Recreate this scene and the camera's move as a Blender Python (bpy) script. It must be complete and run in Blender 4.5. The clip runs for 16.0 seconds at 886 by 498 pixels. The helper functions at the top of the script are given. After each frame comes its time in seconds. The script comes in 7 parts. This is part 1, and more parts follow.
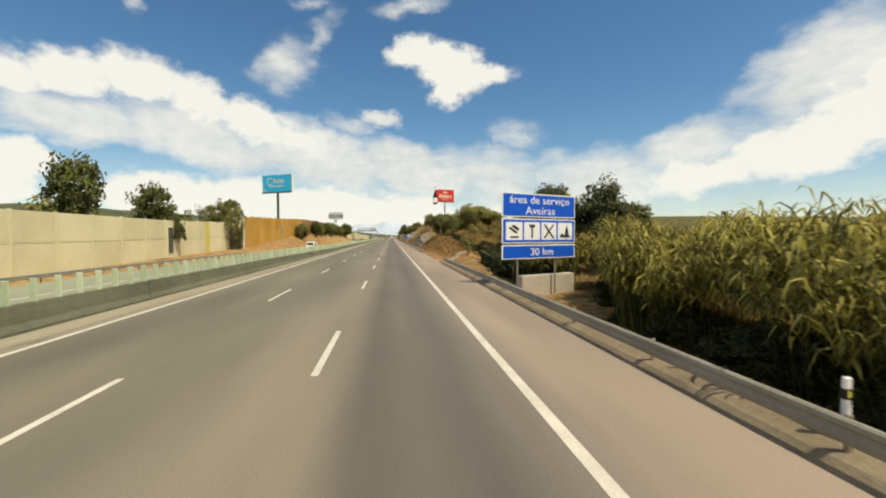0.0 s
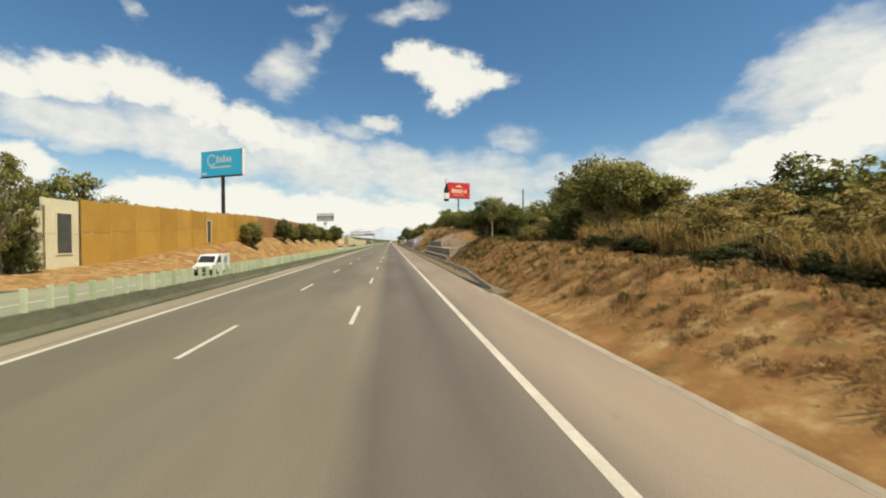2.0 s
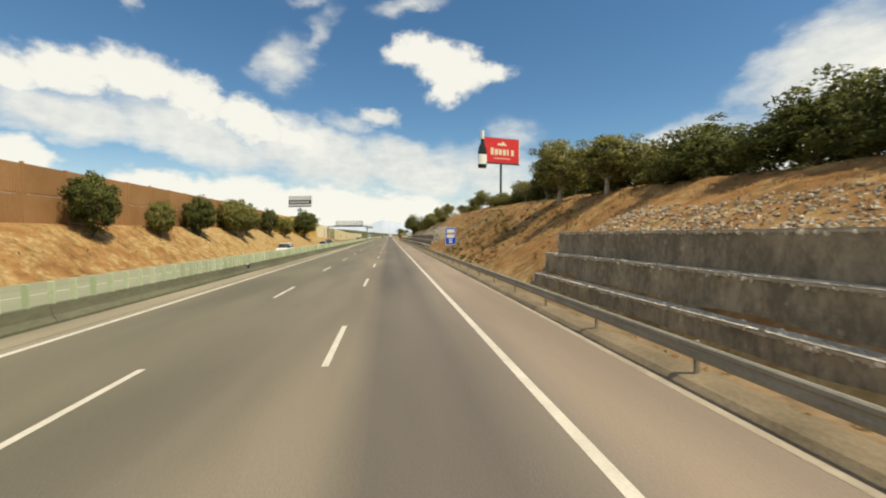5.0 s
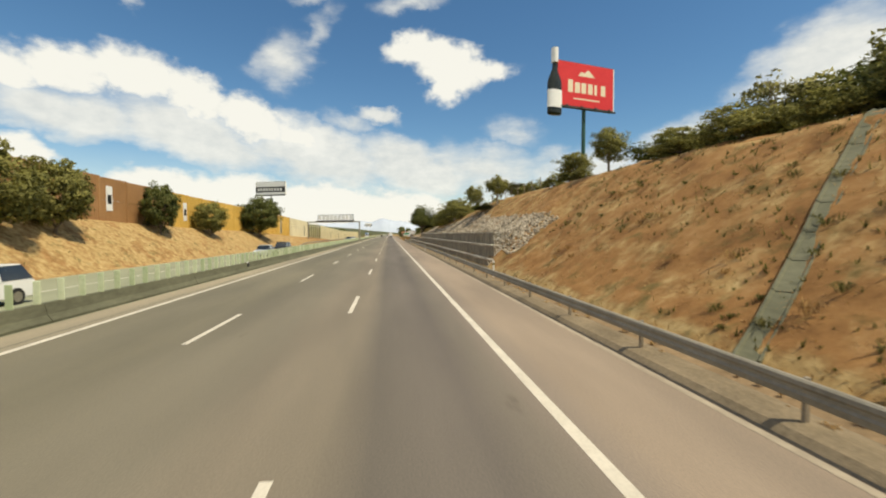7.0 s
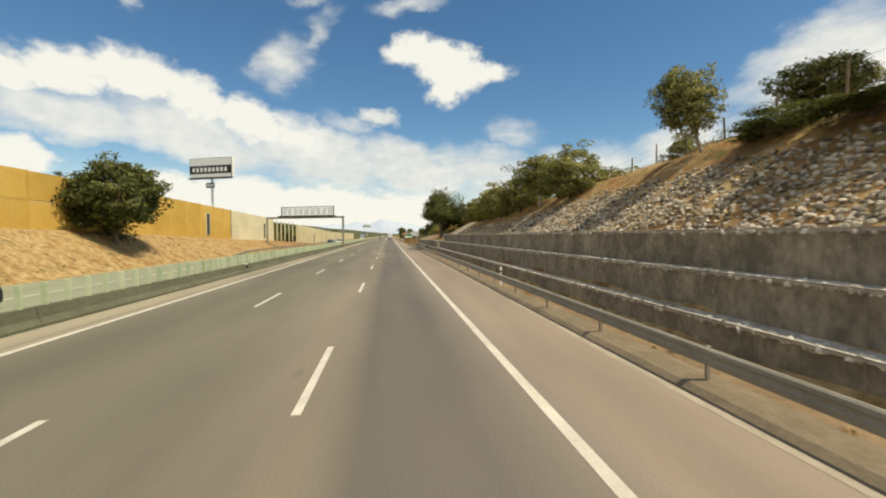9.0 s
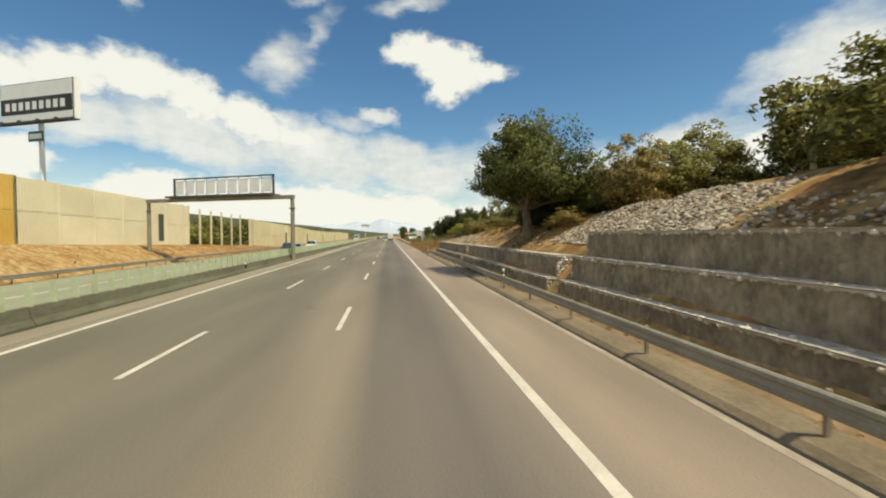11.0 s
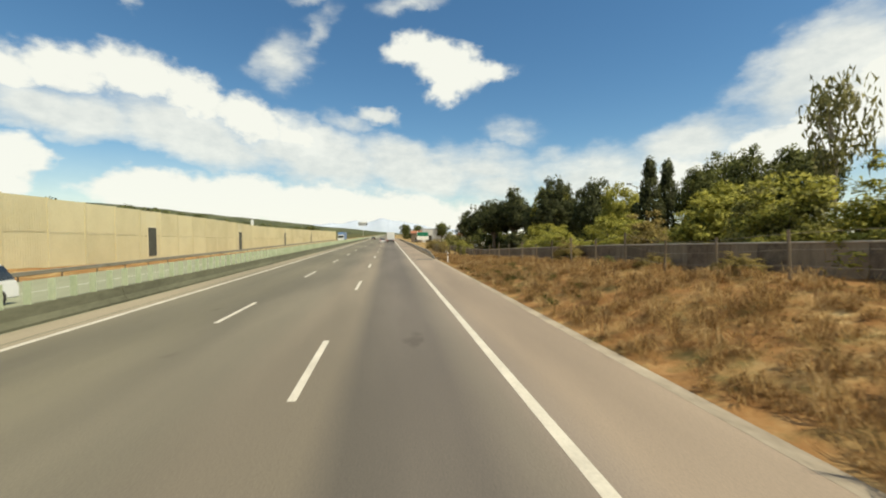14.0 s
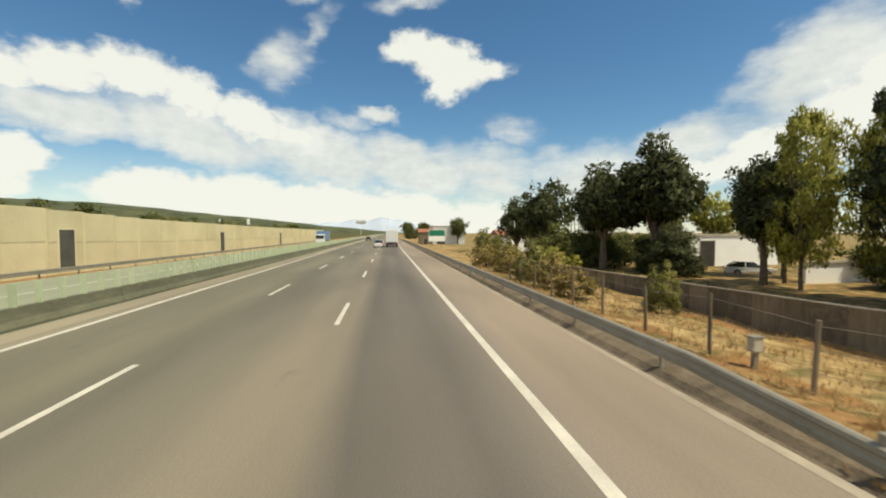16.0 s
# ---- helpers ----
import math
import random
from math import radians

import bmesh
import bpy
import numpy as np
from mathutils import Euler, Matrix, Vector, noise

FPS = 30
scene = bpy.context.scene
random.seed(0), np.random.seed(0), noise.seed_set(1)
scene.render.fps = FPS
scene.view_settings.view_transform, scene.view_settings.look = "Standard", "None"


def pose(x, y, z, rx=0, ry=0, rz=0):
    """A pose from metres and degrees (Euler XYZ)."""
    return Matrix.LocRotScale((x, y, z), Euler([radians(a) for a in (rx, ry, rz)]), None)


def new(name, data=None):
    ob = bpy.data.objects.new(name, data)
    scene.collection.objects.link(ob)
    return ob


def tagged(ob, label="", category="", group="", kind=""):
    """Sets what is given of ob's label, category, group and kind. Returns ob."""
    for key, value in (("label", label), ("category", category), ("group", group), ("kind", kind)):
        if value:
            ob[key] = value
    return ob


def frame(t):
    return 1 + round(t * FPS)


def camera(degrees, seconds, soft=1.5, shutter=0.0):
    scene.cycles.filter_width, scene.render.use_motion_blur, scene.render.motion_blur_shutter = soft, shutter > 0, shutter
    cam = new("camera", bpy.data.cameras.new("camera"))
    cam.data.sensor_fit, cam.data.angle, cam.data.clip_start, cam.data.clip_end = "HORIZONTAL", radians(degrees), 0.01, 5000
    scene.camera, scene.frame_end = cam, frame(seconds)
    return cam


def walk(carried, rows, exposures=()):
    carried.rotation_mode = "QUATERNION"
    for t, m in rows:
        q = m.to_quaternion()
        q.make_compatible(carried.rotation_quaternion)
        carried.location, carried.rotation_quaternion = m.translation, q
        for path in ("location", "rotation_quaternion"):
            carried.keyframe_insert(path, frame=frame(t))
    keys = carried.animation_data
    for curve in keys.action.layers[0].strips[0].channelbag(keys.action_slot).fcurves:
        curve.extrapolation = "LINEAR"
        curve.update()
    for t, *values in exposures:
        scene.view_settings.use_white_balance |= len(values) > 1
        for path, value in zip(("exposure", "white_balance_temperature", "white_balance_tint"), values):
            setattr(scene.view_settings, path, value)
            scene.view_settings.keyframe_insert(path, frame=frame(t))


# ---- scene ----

# Metres: x to the right of the carriageway, y ahead along the motorway, z up from the asphalt.
SPEED, EYE_HEIGHT = 25.1, 2.72
cam = camera(92.0, 16.0, 2.0, 0.06)
# seconds, sideways, pitch, lean, turn to the right
ROWS = [
    (0, -0.05, -1.7, 0.1, 6.92), (0.5, -0.07, -1.92, 0.39, 6.89), (1, -0.13, -1.6, -0.09, 6.88), (1.5, -0.19, -2.01, 0.14, 6.87),
    (2, -0.25, -1, 0.1, 7.03), (2.5, -0.23, -1.87, -0.27, 7.05), (3, -0.23, -1.83, -0.04, 7.18), (3.5, -0.26, -1.92, -0.19, 7.22),
    (4, -0.25, -1.91, -0.01, 7.1), (6.5, -0.17, -1.85, 0.13, 7.18), (7, -0.2, -2.07, 0.02, 7.14), (7.5, -0.2, -1.93, 0.12, 7.09),
    (8, -0.19, -1.98, 0.28, 7.11), (8.5, -0.18, -1.93, 0.16, 7.17), (9, -0.14, -1.89, 0.12, 7.22), (11.5, -0.08, -1.89, -0.03, 7.27),
    (12, -0.04, -1.96, -0.1, 7.4), (12.5, 0.01, -1.8, -0.05, 7.36), (13, 0.02, -1.96, -0.03, 7.32), (13.5, -0.01, -1.7, 0, 7.24),
    (14, 0.02, -2, -0.06, 7.28), (14.5, 0.03, -2, -0.06, 7.36), (15, -0.02, -1.98, 0.02, 7.35), (15.5, -0.02, -2.05, -0.04, 7.33),
    (16, -0.02, -2.14, 0.07, 7.34),
]
walk(cam, [(t, pose(x, SPEED * t, EYE_HEIGHT, 90 + p, r, -w)) for t, x, p, r, w in ROWS],
     [(0.0, -0.03, 7700, 4), (7.0, 0.0, 7750, 4), (11.5, -0.03, 7700, 1), (12.0, 0.08, 7600, -1), (12.5, 0.12, 7600, -1), (13.0, 0.0, 7600, -1), (14.0, 0.02, 7600, 1), (16.0, -0.04, 7600, 1)])

# ------------------------------------------------------------------ light
SUN_WAY = Vector((0.44, -0.36, 1.0)).normalized()
sun_data = bpy.data.lights.new("sun", "SUN")
sun_data.energy, sun_data.angle, sun_data.color = 4.6, radians(0.6), (1.0, 0.93, 0.82)
sun = new("sun", sun_data)
sun.rotation_euler = SUN_WAY.to_track_quat("Z", "Y").to_euler()
sun.location = (0, 200, 80)

world = bpy.data.worlds.new("sky")
scene.world = world
world.use_nodes = True
wt = world.node_tree
wt.nodes.clear()


def wmath(op, a, b=None, c=None, clamp=False):
    n = wt.nodes.new("ShaderNodeMath")
    n.operation, n.use_clamp = op, clamp
    for k, v in enumerate((a, b, c)):
        if v is None:
            continue
        if isinstance(v, (int, float)):
            n.inputs[k].default_value = v
        else:
            wt.links.new(v, n.inputs[k])
    return n.outputs[0]


sky = wt.nodes.new("ShaderNodeTexSky")
sky.sky_type, sky.sun_disc = "NISHITA", False
sky.sun_elevation = math.asin(SUN_WAY.z)
sky.sun_rotation = math.atan2(SUN_WAY.x, SUN_WAY.y)
sky.altitude, sky.air_density, sky.dust_density, sky.ozone_density = 100, 1.0, 0.15, 5.0
coord = wt.nodes.new("ShaderNodeTexCoord")
split = wt.nodes.new("ShaderNodeSeparateXYZ")
wt.links.new(coord.outputs["Generated"], split.inputs[0])
azimuth = wmath("MULTIPLY", wmath("ARCTAN2", split.outputs[0], split.outputs[1]), 57.2958)
height = wmath("MULTIPLY", wmath("ARCSINE", split.outputs[2]), 57.2958)
flat = wt.nodes.new("ShaderNodeCombineXYZ")
wt.links.new(azimuth, flat.inputs[0])
wt.links.new(height, flat.inputs[1])
# billows: a warp of the directions gives the heaps their scalloped edges, finer noise frays them
def sky_noise(scale, detail, rough, stretch=(1, 1, 1), turn=0.0):
    mp = wt.nodes.new("ShaderNodeMapping")
    mp.inputs["Scale"].default_value, mp.inputs["Rotation"].default_value = stretch, (0, 0, radians(turn))
    wt.links.new(flat.outputs[0], mp.inputs[0])
    n = wt.nodes.new("ShaderNodeTexNoise")
    n.inputs["Scale"].default_value, n.inputs["Detail"].default_value, n.inputs["Roughness"].default_value = scale, detail, rough
    wt.links.new(mp.outputs[0], n.inputs["Vector"])
    return n


swell, fray, wisp = sky_noise(0.30, 5, 0.55, (0.8, 1.15, 1)), sky_noise(0.75, 5, 0.6, (0.8, 1.2, 1)), sky_noise(0.13, 6, 0.62, (0.55, 1.7, 1), 14)
offset = wt.nodes.new("ShaderNodeVectorMath")
offset.operation = "SUBTRACT"
offset.inputs[1].default_value = (0.5, 0.5, 0.5)
wt.links.new(swell.outputs["Color"], offset.inputs[0])
warp = wt.nodes.new("ShaderNodeVectorMath")
warp.operation = "MULTIPLY_ADD"
warp.inputs[1].default_value = (6.5, 4.2, 0)
wt.links.new(offset.outputs[0], warp.inputs[0])
wt.links.new(flat.outputs[0], warp.inputs[2])


def cloud_field(banks, source):
    """The densest of some oval banks: azimuth, height, half width, half height (degrees), tilt, density."""
    field = None
    for a, e, ra, re, tilt, dense in banks:
        bank = wt.nodes.new("ShaderNodeMapping")
        bank.vector_type = "TEXTURE"
        bank.inputs["Location"].default_value, bank.inputs["Rotation"].default_value = (a, e, 0), (0, 0, radians(tilt))
        bank.inputs["Scale"].default_value = (ra, re, 1)
        wt.links.new(source, bank.inputs[0])
        far = wt.nodes.new("ShaderNodeVectorMath")
        far.operation = "LENGTH"
        wt.links.new(bank.outputs[0], far.inputs[0])
        body = wmath("MULTIPLY", wmath("SUBTRACT", 1.0, far.outputs["Value"], clamp=True), dense)
        field = body if field is None else wmath("MAXIMUM", field, body)
    return field


def smooth(value, low, high):
    n = wt.nodes.new("ShaderNodeMapRange")
    n.interpolation_type = "SMOOTHSTEP"
    n.inputs["From Min"].default_value, n.inputs["From Max"].default_value = low, high
    wt.links.new(value, n.inputs["Value"])
    return n.outputs[0]


# heaped cloud with firm edges: the long bank, the low white bank over the horizon, the lone cloud and the bank beyond the cutting
LONG_BANK = [(-39, 15.2, 5.5, 3.0, 0, 1), (-33.5, 16.3, 5, 2.8, 0, 1), (-28.3, 16.7, 5.6, 3.2, -6, 1.1), (-22.8, 15.4, 5.8, 3.2, -18, 1.1), (-17, 13.7, 6, 2.8, -22, 1), (-11.5, 12.0, 5.5, 2.2, -20, 0.8)]
LOW_BANK = [(-38.2, 7.0, 4.4, 3.0, 0, 1.3), (-41, 4.6, 5, 3.4, 0, 1.2), (-26.5, 4.4, 8.2, 3.5, 0, 1.3), (-19, 4.2, 9, 4.1, 0, 1.3), (-9, 3.2, 12, 4.6, -3, 1.2), (2, 2.4, 12, 4.4, -3, 1.1), (12, 1.4, 10, 3.8, -4, 0.9)]
LONE_CLOUD = [(5.0, 22.7, 6.6, 2.5, 0, 1.2), (8.2, 21.0, 6.2, 3.3, -10, 1.3), (7.2, 18.7, 3.4, 2.9, 10, 1), (12.8, 20.6, 4.8, 2.0, -6, 0.9)]
FAR_BANK = [(47, 9.2, 11, 4.0, 14, 1.1), (53, 13, 7.5, 5.5, 30, 1), (38, 7.0, 10, 3.2, 8, 0.9)]
# thin cloud that lets the blue through
VEILS = [(-34, 12.0, 10, 3.4, -3, 1.0), (-22, 11.2, 13, 4.2, -12, 1.1), (-9, 10, 14, 5.2, -12, 1.2), (3, 8.6, 13, 5, -10, 1.1), (15, 6, 11, 4.2, -8, 0.8)]
WISPS = [(-13, 20.4, 5.8, 4.6, 25, 0.66), (-9, 23.8, 7, 2.4, 48, 0.42), (-1.2, 15, 3.6, 1.6, -8, 1.05), (-5, 14.2, 6, 2, -10, 0.5), (17, 13, 6, 3.0, -20, 0.5), (20.5, 9.6, 5.4, 2.4, 0, 0.45)]
SHREDS = [(48, 15.5, 11, 6.5, 32, 1.0), (37, 10.2, 12, 4.4, 16, 0.85), (26, 6.5, 15, 5.5, 6, 0.85), (12, 8.5, 14, 5.0, -6, 0.8), (3, 27.9, 7, 1.7, 8, 0.55), (-28.5, 23.4, 2.2, 1.4, 0, 0.5), (-10, 27, 6, 1.3, 0, 0.4)]
heaps = cloud_field(LONG_BANK + LOW_BANK + LONE_CLOUD + FAR_BANK, warp.outputs[0])
thin = cloud_field(VEILS + WISPS + SHREDS, warp.outputs[0])
# the rest of the sky carries scattered cloud of the same kind
away = wmath("MULTIPLY", wmath("SUBTRACT", wmath("ABSOLUTE", wmath("SUBTRACT", azimuth, 7.0)), 56.0), 0.03, clamp=True)
loose = wmath("MULTIPLY", wmath("MULTIPLY", wmath("SUBTRACT", wisp.outputs[0], 0.42), 4.0, clamp=True), away)
heaps = wmath("MAXIMUM", heaps, loose)
frayed = wmath("ADD", heaps, wmath("MULTIPLY", wmath("MULTIPLY", wmath("SUBTRACT", fray.outputs[0], 0.5), 0.40), smooth(heaps, 0.0, 0.12)))
solid = smooth(frayed, 0.0, 0.52)
drift = wmath("MULTIPLY", wmath("ADD", thin, wmath("MULTIPLY", wmath("SUBTRACT", wisp.outputs[0], 0.5), 0.9)), smooth(thin, 0.0, 0.3))
gauze = wmath("MULTIPLY", smooth(drift, 0.0, 0.72), 0.88)
veil = wmath("MULTIPLY", wmath("SUBTRACT", 10.0, height, clamp=False), 0.085, clamp=True)
mix = wmath("MAXIMUM", wmath("MAXIMUM", wmath("MULTIPLY", solid, 0.96), gauze), wmath("MULTIPLY", veil, 0.6))
shade = wt.nodes.new("ShaderNodeValToRGB")
shade.color_ramp.elements[0].position, shade.color_ramp.elements[0].color = 0.0, (0.74, 0.79, 0.875, 1)
shade.color_ramp.elements[1].position, shade.color_ramp.elements[1].color = 0.70, (0.955, 0.985, 1.05, 1)
depth = wmath("ADD", wmath("MULTIPLY", wmath("SUBTRACT", fray.outputs[0], 0.5), 1.1), wmath("MULTIPLY", wmath("SUBTRACT", wisp.outputs[0], 0.42), 1.2))
wt.links.new(wmath("ADD", wmath("ADD", wmath("MULTIPLY", heaps, 0.9), 0.2), depth), shade.inputs[0])
SKY_STRENGTH, CLOUD_STRENGTH = 0.128, 0.96
cloud_bg, sky_bg = wt.nodes.new("ShaderNodeBackground"), wt.nodes.new("ShaderNodeBackground")
wt.links.new(shade.outputs[0], cloud_bg.inputs[0])
deep = wt.nodes.new("ShaderNodeHueSaturation")
deep.inputs["Saturation"].default_value = 1.18
wt.links.new(sky.outputs[0], deep.inputs["Color"])
wt.links.new(deep.outputs[0], sky_bg.inputs[0])
cloud_bg.inputs[1].default_value, sky_bg.inputs[1].default_value = CLOUD_STRENGTH, SKY_STRENGTH
blend = wt.nodes.new("ShaderNodeMixShader")
wt.links.new(mix, blend.inputs[0])
wt.links.new(sky_bg.outputs[0], blend.inputs[1])
wt.links.new(cloud_bg.outputs[0], blend.inputs[2])
wt.links.new(blend.outputs[0], wt.nodes.new("ShaderNodeOutputWorld").inputs[0])

# ------------------------------------------------------------------ materials


def surface(name, low, high, scale=0.6, fine=9.0, rough=0.85, metal=0.0, bump=0.25, bump_scale=None, spread=(0.35, 0.65), island=0.0, each=0.0,
            streak=(1, 1, 1), spec=0.4, through_light=0.0):
    """Two colours mingled by a coarse and a fine noise over real-world metres, with a fine relief. island, each: how much single leaves or pieces differ."""
    m = bpy.data.materials.new(name)
    m.use_nodes = True
    t = m.node_tree
    b = t.nodes["Principled BSDF"]
    geo = t.nodes.new("ShaderNodeNewGeometry")
    mp = t.nodes.new("ShaderNodeMapping")
    mp.inputs["Scale"].default_value = streak
    t.links.new(geo.outputs["Position"], mp.inputs[0])

    def noise_of(s, detail=5):
        n = t.nodes.new("ShaderNodeTexNoise")
        n.inputs["Scale"].default_value, n.inputs["Detail"].default_value, n.inputs["Roughness"].default_value = s, detail, 0.6
        t.links.new(mp.outputs[0], n.inputs["Vector"])
        return n.outputs[0]

    def mathn(op, x, y, clamp=False):
        n = t.nodes.new("ShaderNodeMath")
        n.operation, n.use_clamp = op, clamp
        for k, v in enumerate((x, y)):
            if isinstance(v, (int, float)):
                n.inputs[k].default_value = v
            else:
                t.links.new(v, n.inputs[k])
        return n.outputs[0]

    coarse, grain = noise_of(scale), noise_of(fine, 4)
    both = mathn("ADD", mathn("MULTIPLY", coarse, 0.6), mathn("MULTIPLY", grain, 0.4))
    if island:
        both = mathn("ADD", both, mathn("MULTIPLY", mathn("SUBTRACT", geo.outputs["Random Per Island"], 0.5), island))
    if each:
        info = t.nodes.new("ShaderNodeObjectInfo")
        both = mathn("ADD", both, mathn("MULTIPLY", mathn("SUBTRACT", info.outputs["Random"], 0.5), each))
    ramp = t.nodes.new("ShaderNodeValToRGB")
    ramp.color_ramp.elements[0].position, ramp.color_ramp.elements[1].position = spread
    ramp.color_ramp.elements[0].color, ramp.color_ramp.elements[1].color = (*low, 1), (*high, 1)
    t.links.new(both, ramp.inputs[0])
    t.links.new(ramp.outputs[0], b.inputs["Base Color"])
    b.inputs["Roughness"].default_value, b.inputs["Metallic"].default_value = rough, metal
    b.inputs["Specular IOR Level"].default_value = spec
    if bump:
        bp = t.nodes.new("ShaderNodeBump")
        bp.inputs["Strength"].default_value, bp.inputs["Distance"].default_value = bump, 0.02
        t.links.new(noise_of(bump_scale or fine * 2, 3), bp.inputs["Height"])
        t.links.new(bp.outputs[0], b.inputs["Normal"])
    if through_light:
        tr = t.nodes.new("ShaderNodeBsdfTranslucent")
        t.links.new(ramp.outputs[0], tr.inputs[0])
        mx = t.nodes.new("ShaderNodeMixShader")
        mx.inputs[0].default_value = through_light
        t.links.new(b.outputs[0], mx.inputs[1])
        t.links.new(tr.outputs[0], mx.inputs[2])
        t.links.new(mx.outputs[0], t.nodes["Material Output"].inputs[0])
    return m


def asphalt_material():
    """Worn asphalt: fine stone grain, long wheel tracks along the lanes, patches and oil drips."""
    m = bpy.data.materials.new("asphalt")
    m.use_nodes = True
    t = m.node_tree
    b = t.nodes["Principled BSDF"]
    geo = t.nodes.new("ShaderNodeNewGeometry")
    sp = t.nodes.new("ShaderNodeSeparateXYZ")
    t.links.new(geo.outputs["Position"], sp.inputs[0])

    def ramp_of(value, stops):
        r = t.nodes.new("ShaderNodeValToRGB")
        while len(r.color_ramp.elements) < len(stops):
            r.color_ramp.elements.new(0.5)
        for el, (p, c) in zip(r.color_ramp.elements, stops):
            el.position, el.color = p, (*c, 1)
        t.links.new(value, r.inputs[0])
        return r.outputs[0]

    def noise_of(s, streak=(1, 1, 1), detail=5):
        mp = t.nodes.new("ShaderNodeMapping")
        mp.inputs["Scale"].default_value = streak
        t.links.new(geo.outputs["Position"], mp.inputs[0])
        n = t.nodes.new("ShaderNodeTexNoise")
        n.inputs["Scale"].default_value, n.inputs["Detail"].default_value = s, detail
        t.links.new(mp.outputs[0], n.inputs["Vector"])
        return n.outputs[0]

    def mix_of(f, a, c, mode="MIX"):
        n = t.nodes.new("ShaderNodeMix")
        n.data_type, n.blend_type = "RGBA", mode
        for socket, v in ((n.inputs[0], f), (n.inputs[6], a), (n.inputs[7], c)):
            if isinstance(v, (int, float)):
                socket.default_value = v
            elif isinstance(v, tuple):
                socket.default_value = (*v, 1)
            else:
                t.links.new(v, socket)
        return n.outputs[2]

    across = t.nodes.new("ShaderNodeMapRange")
    across.inputs["From Min"].default_value, across.inputs["From Max"].default_value = -10.0, 5.0
    wob = t.nodes.new("ShaderNodeMath")
    wob.operation = "MULTIPLY_ADD"
    wob.inputs[1].default_value, wob.inputs[2].default_value = 0.5, -0.25
    t.links.new(noise_of(0.5, (1, 0.06, 1)), wob.inputs[0])
    xs = t.nodes.new("ShaderNodeMath")
    t.links.new(sp.outputs[0], xs.inputs[0])
    t.links.new(wob.outputs[0], xs.inputs[1])
    t.links.new(xs.outputs[0], across.inputs["Value"])
    u = lambda x: (x + 10.0) / 15.0
    light, mid, dark, edge = (0.208, 0.177, 0.134), (0.172, 0.155, 0.110), (0.130, 0.114, 0.095), (0.285, 0.226, 0.173)
    lanes = ramp_of(across.outputs[0], [(u(-9.7), (0.31, 0.268, 0.195)), (u(-9.15), (0.27, 0.235, 0.172)), (u(-8.9), mid), (u(-7.6), (0.152, 0.138, 0.100)), (u(-6.2), mid), (u(-4.6), (0.155, 0.139, 0.104)), (u(-3.2), (0.176, 0.156, 0.118)),
                                         (u(-2.2), light), (u(-1.1), light), (u(-0.5), dark), (u(0.3), (0.146, 0.127, 0.108)), (u(1.1), (0.124, 0.108, 0.094)), (u(1.8), (0.176, 0.152, 0.124)), (u(2.45), (0.238, 0.196, 0.160)), (u(3.0), edge), (u(4.9), edge)])
    blotch = ramp_of(noise_of(0.22, (1.6, 0.25, 1)), [(0.35, (0.80, 0.80, 0.80)), (0.65, (1.13, 1.12, 1.10))])
    col = mix_of(1.0, lanes, blotch, "MULTIPLY")
    grain = ramp_of(noise_of(42, detail=2), [(0.35, (0.82, 0.82, 0.82)), (0.65, (1.14, 1.13, 1.11))])
    col = mix_of(1.0, col, grain, "MULTIPLY")
    drip = ramp_of(noise_of(0.9, (1, 0.4, 1), 3), [(0.70, (1, 1, 1)), (0.76, (0.62, 0.60, 0.58))])
    col = mix_of(0.7, col, drip, "MULTIPLY")
    t.links.new(col, b.inputs["Base Color"])
    b.inputs["Roughness"].default_value = 0.82
    b.inputs["Specular IOR Level"].default_value = 0.35
    bp = t.nodes.new("ShaderNodeBump")
    bp.inputs["Strength"].default_value, bp.inputs["Distance"].default_value = 0.35, 0.006
    t.links.new(noise_of(70, detail=2), bp.inputs["Height"])
    t.links.new(bp.outputs[0], b.inputs["Normal"])
    return m


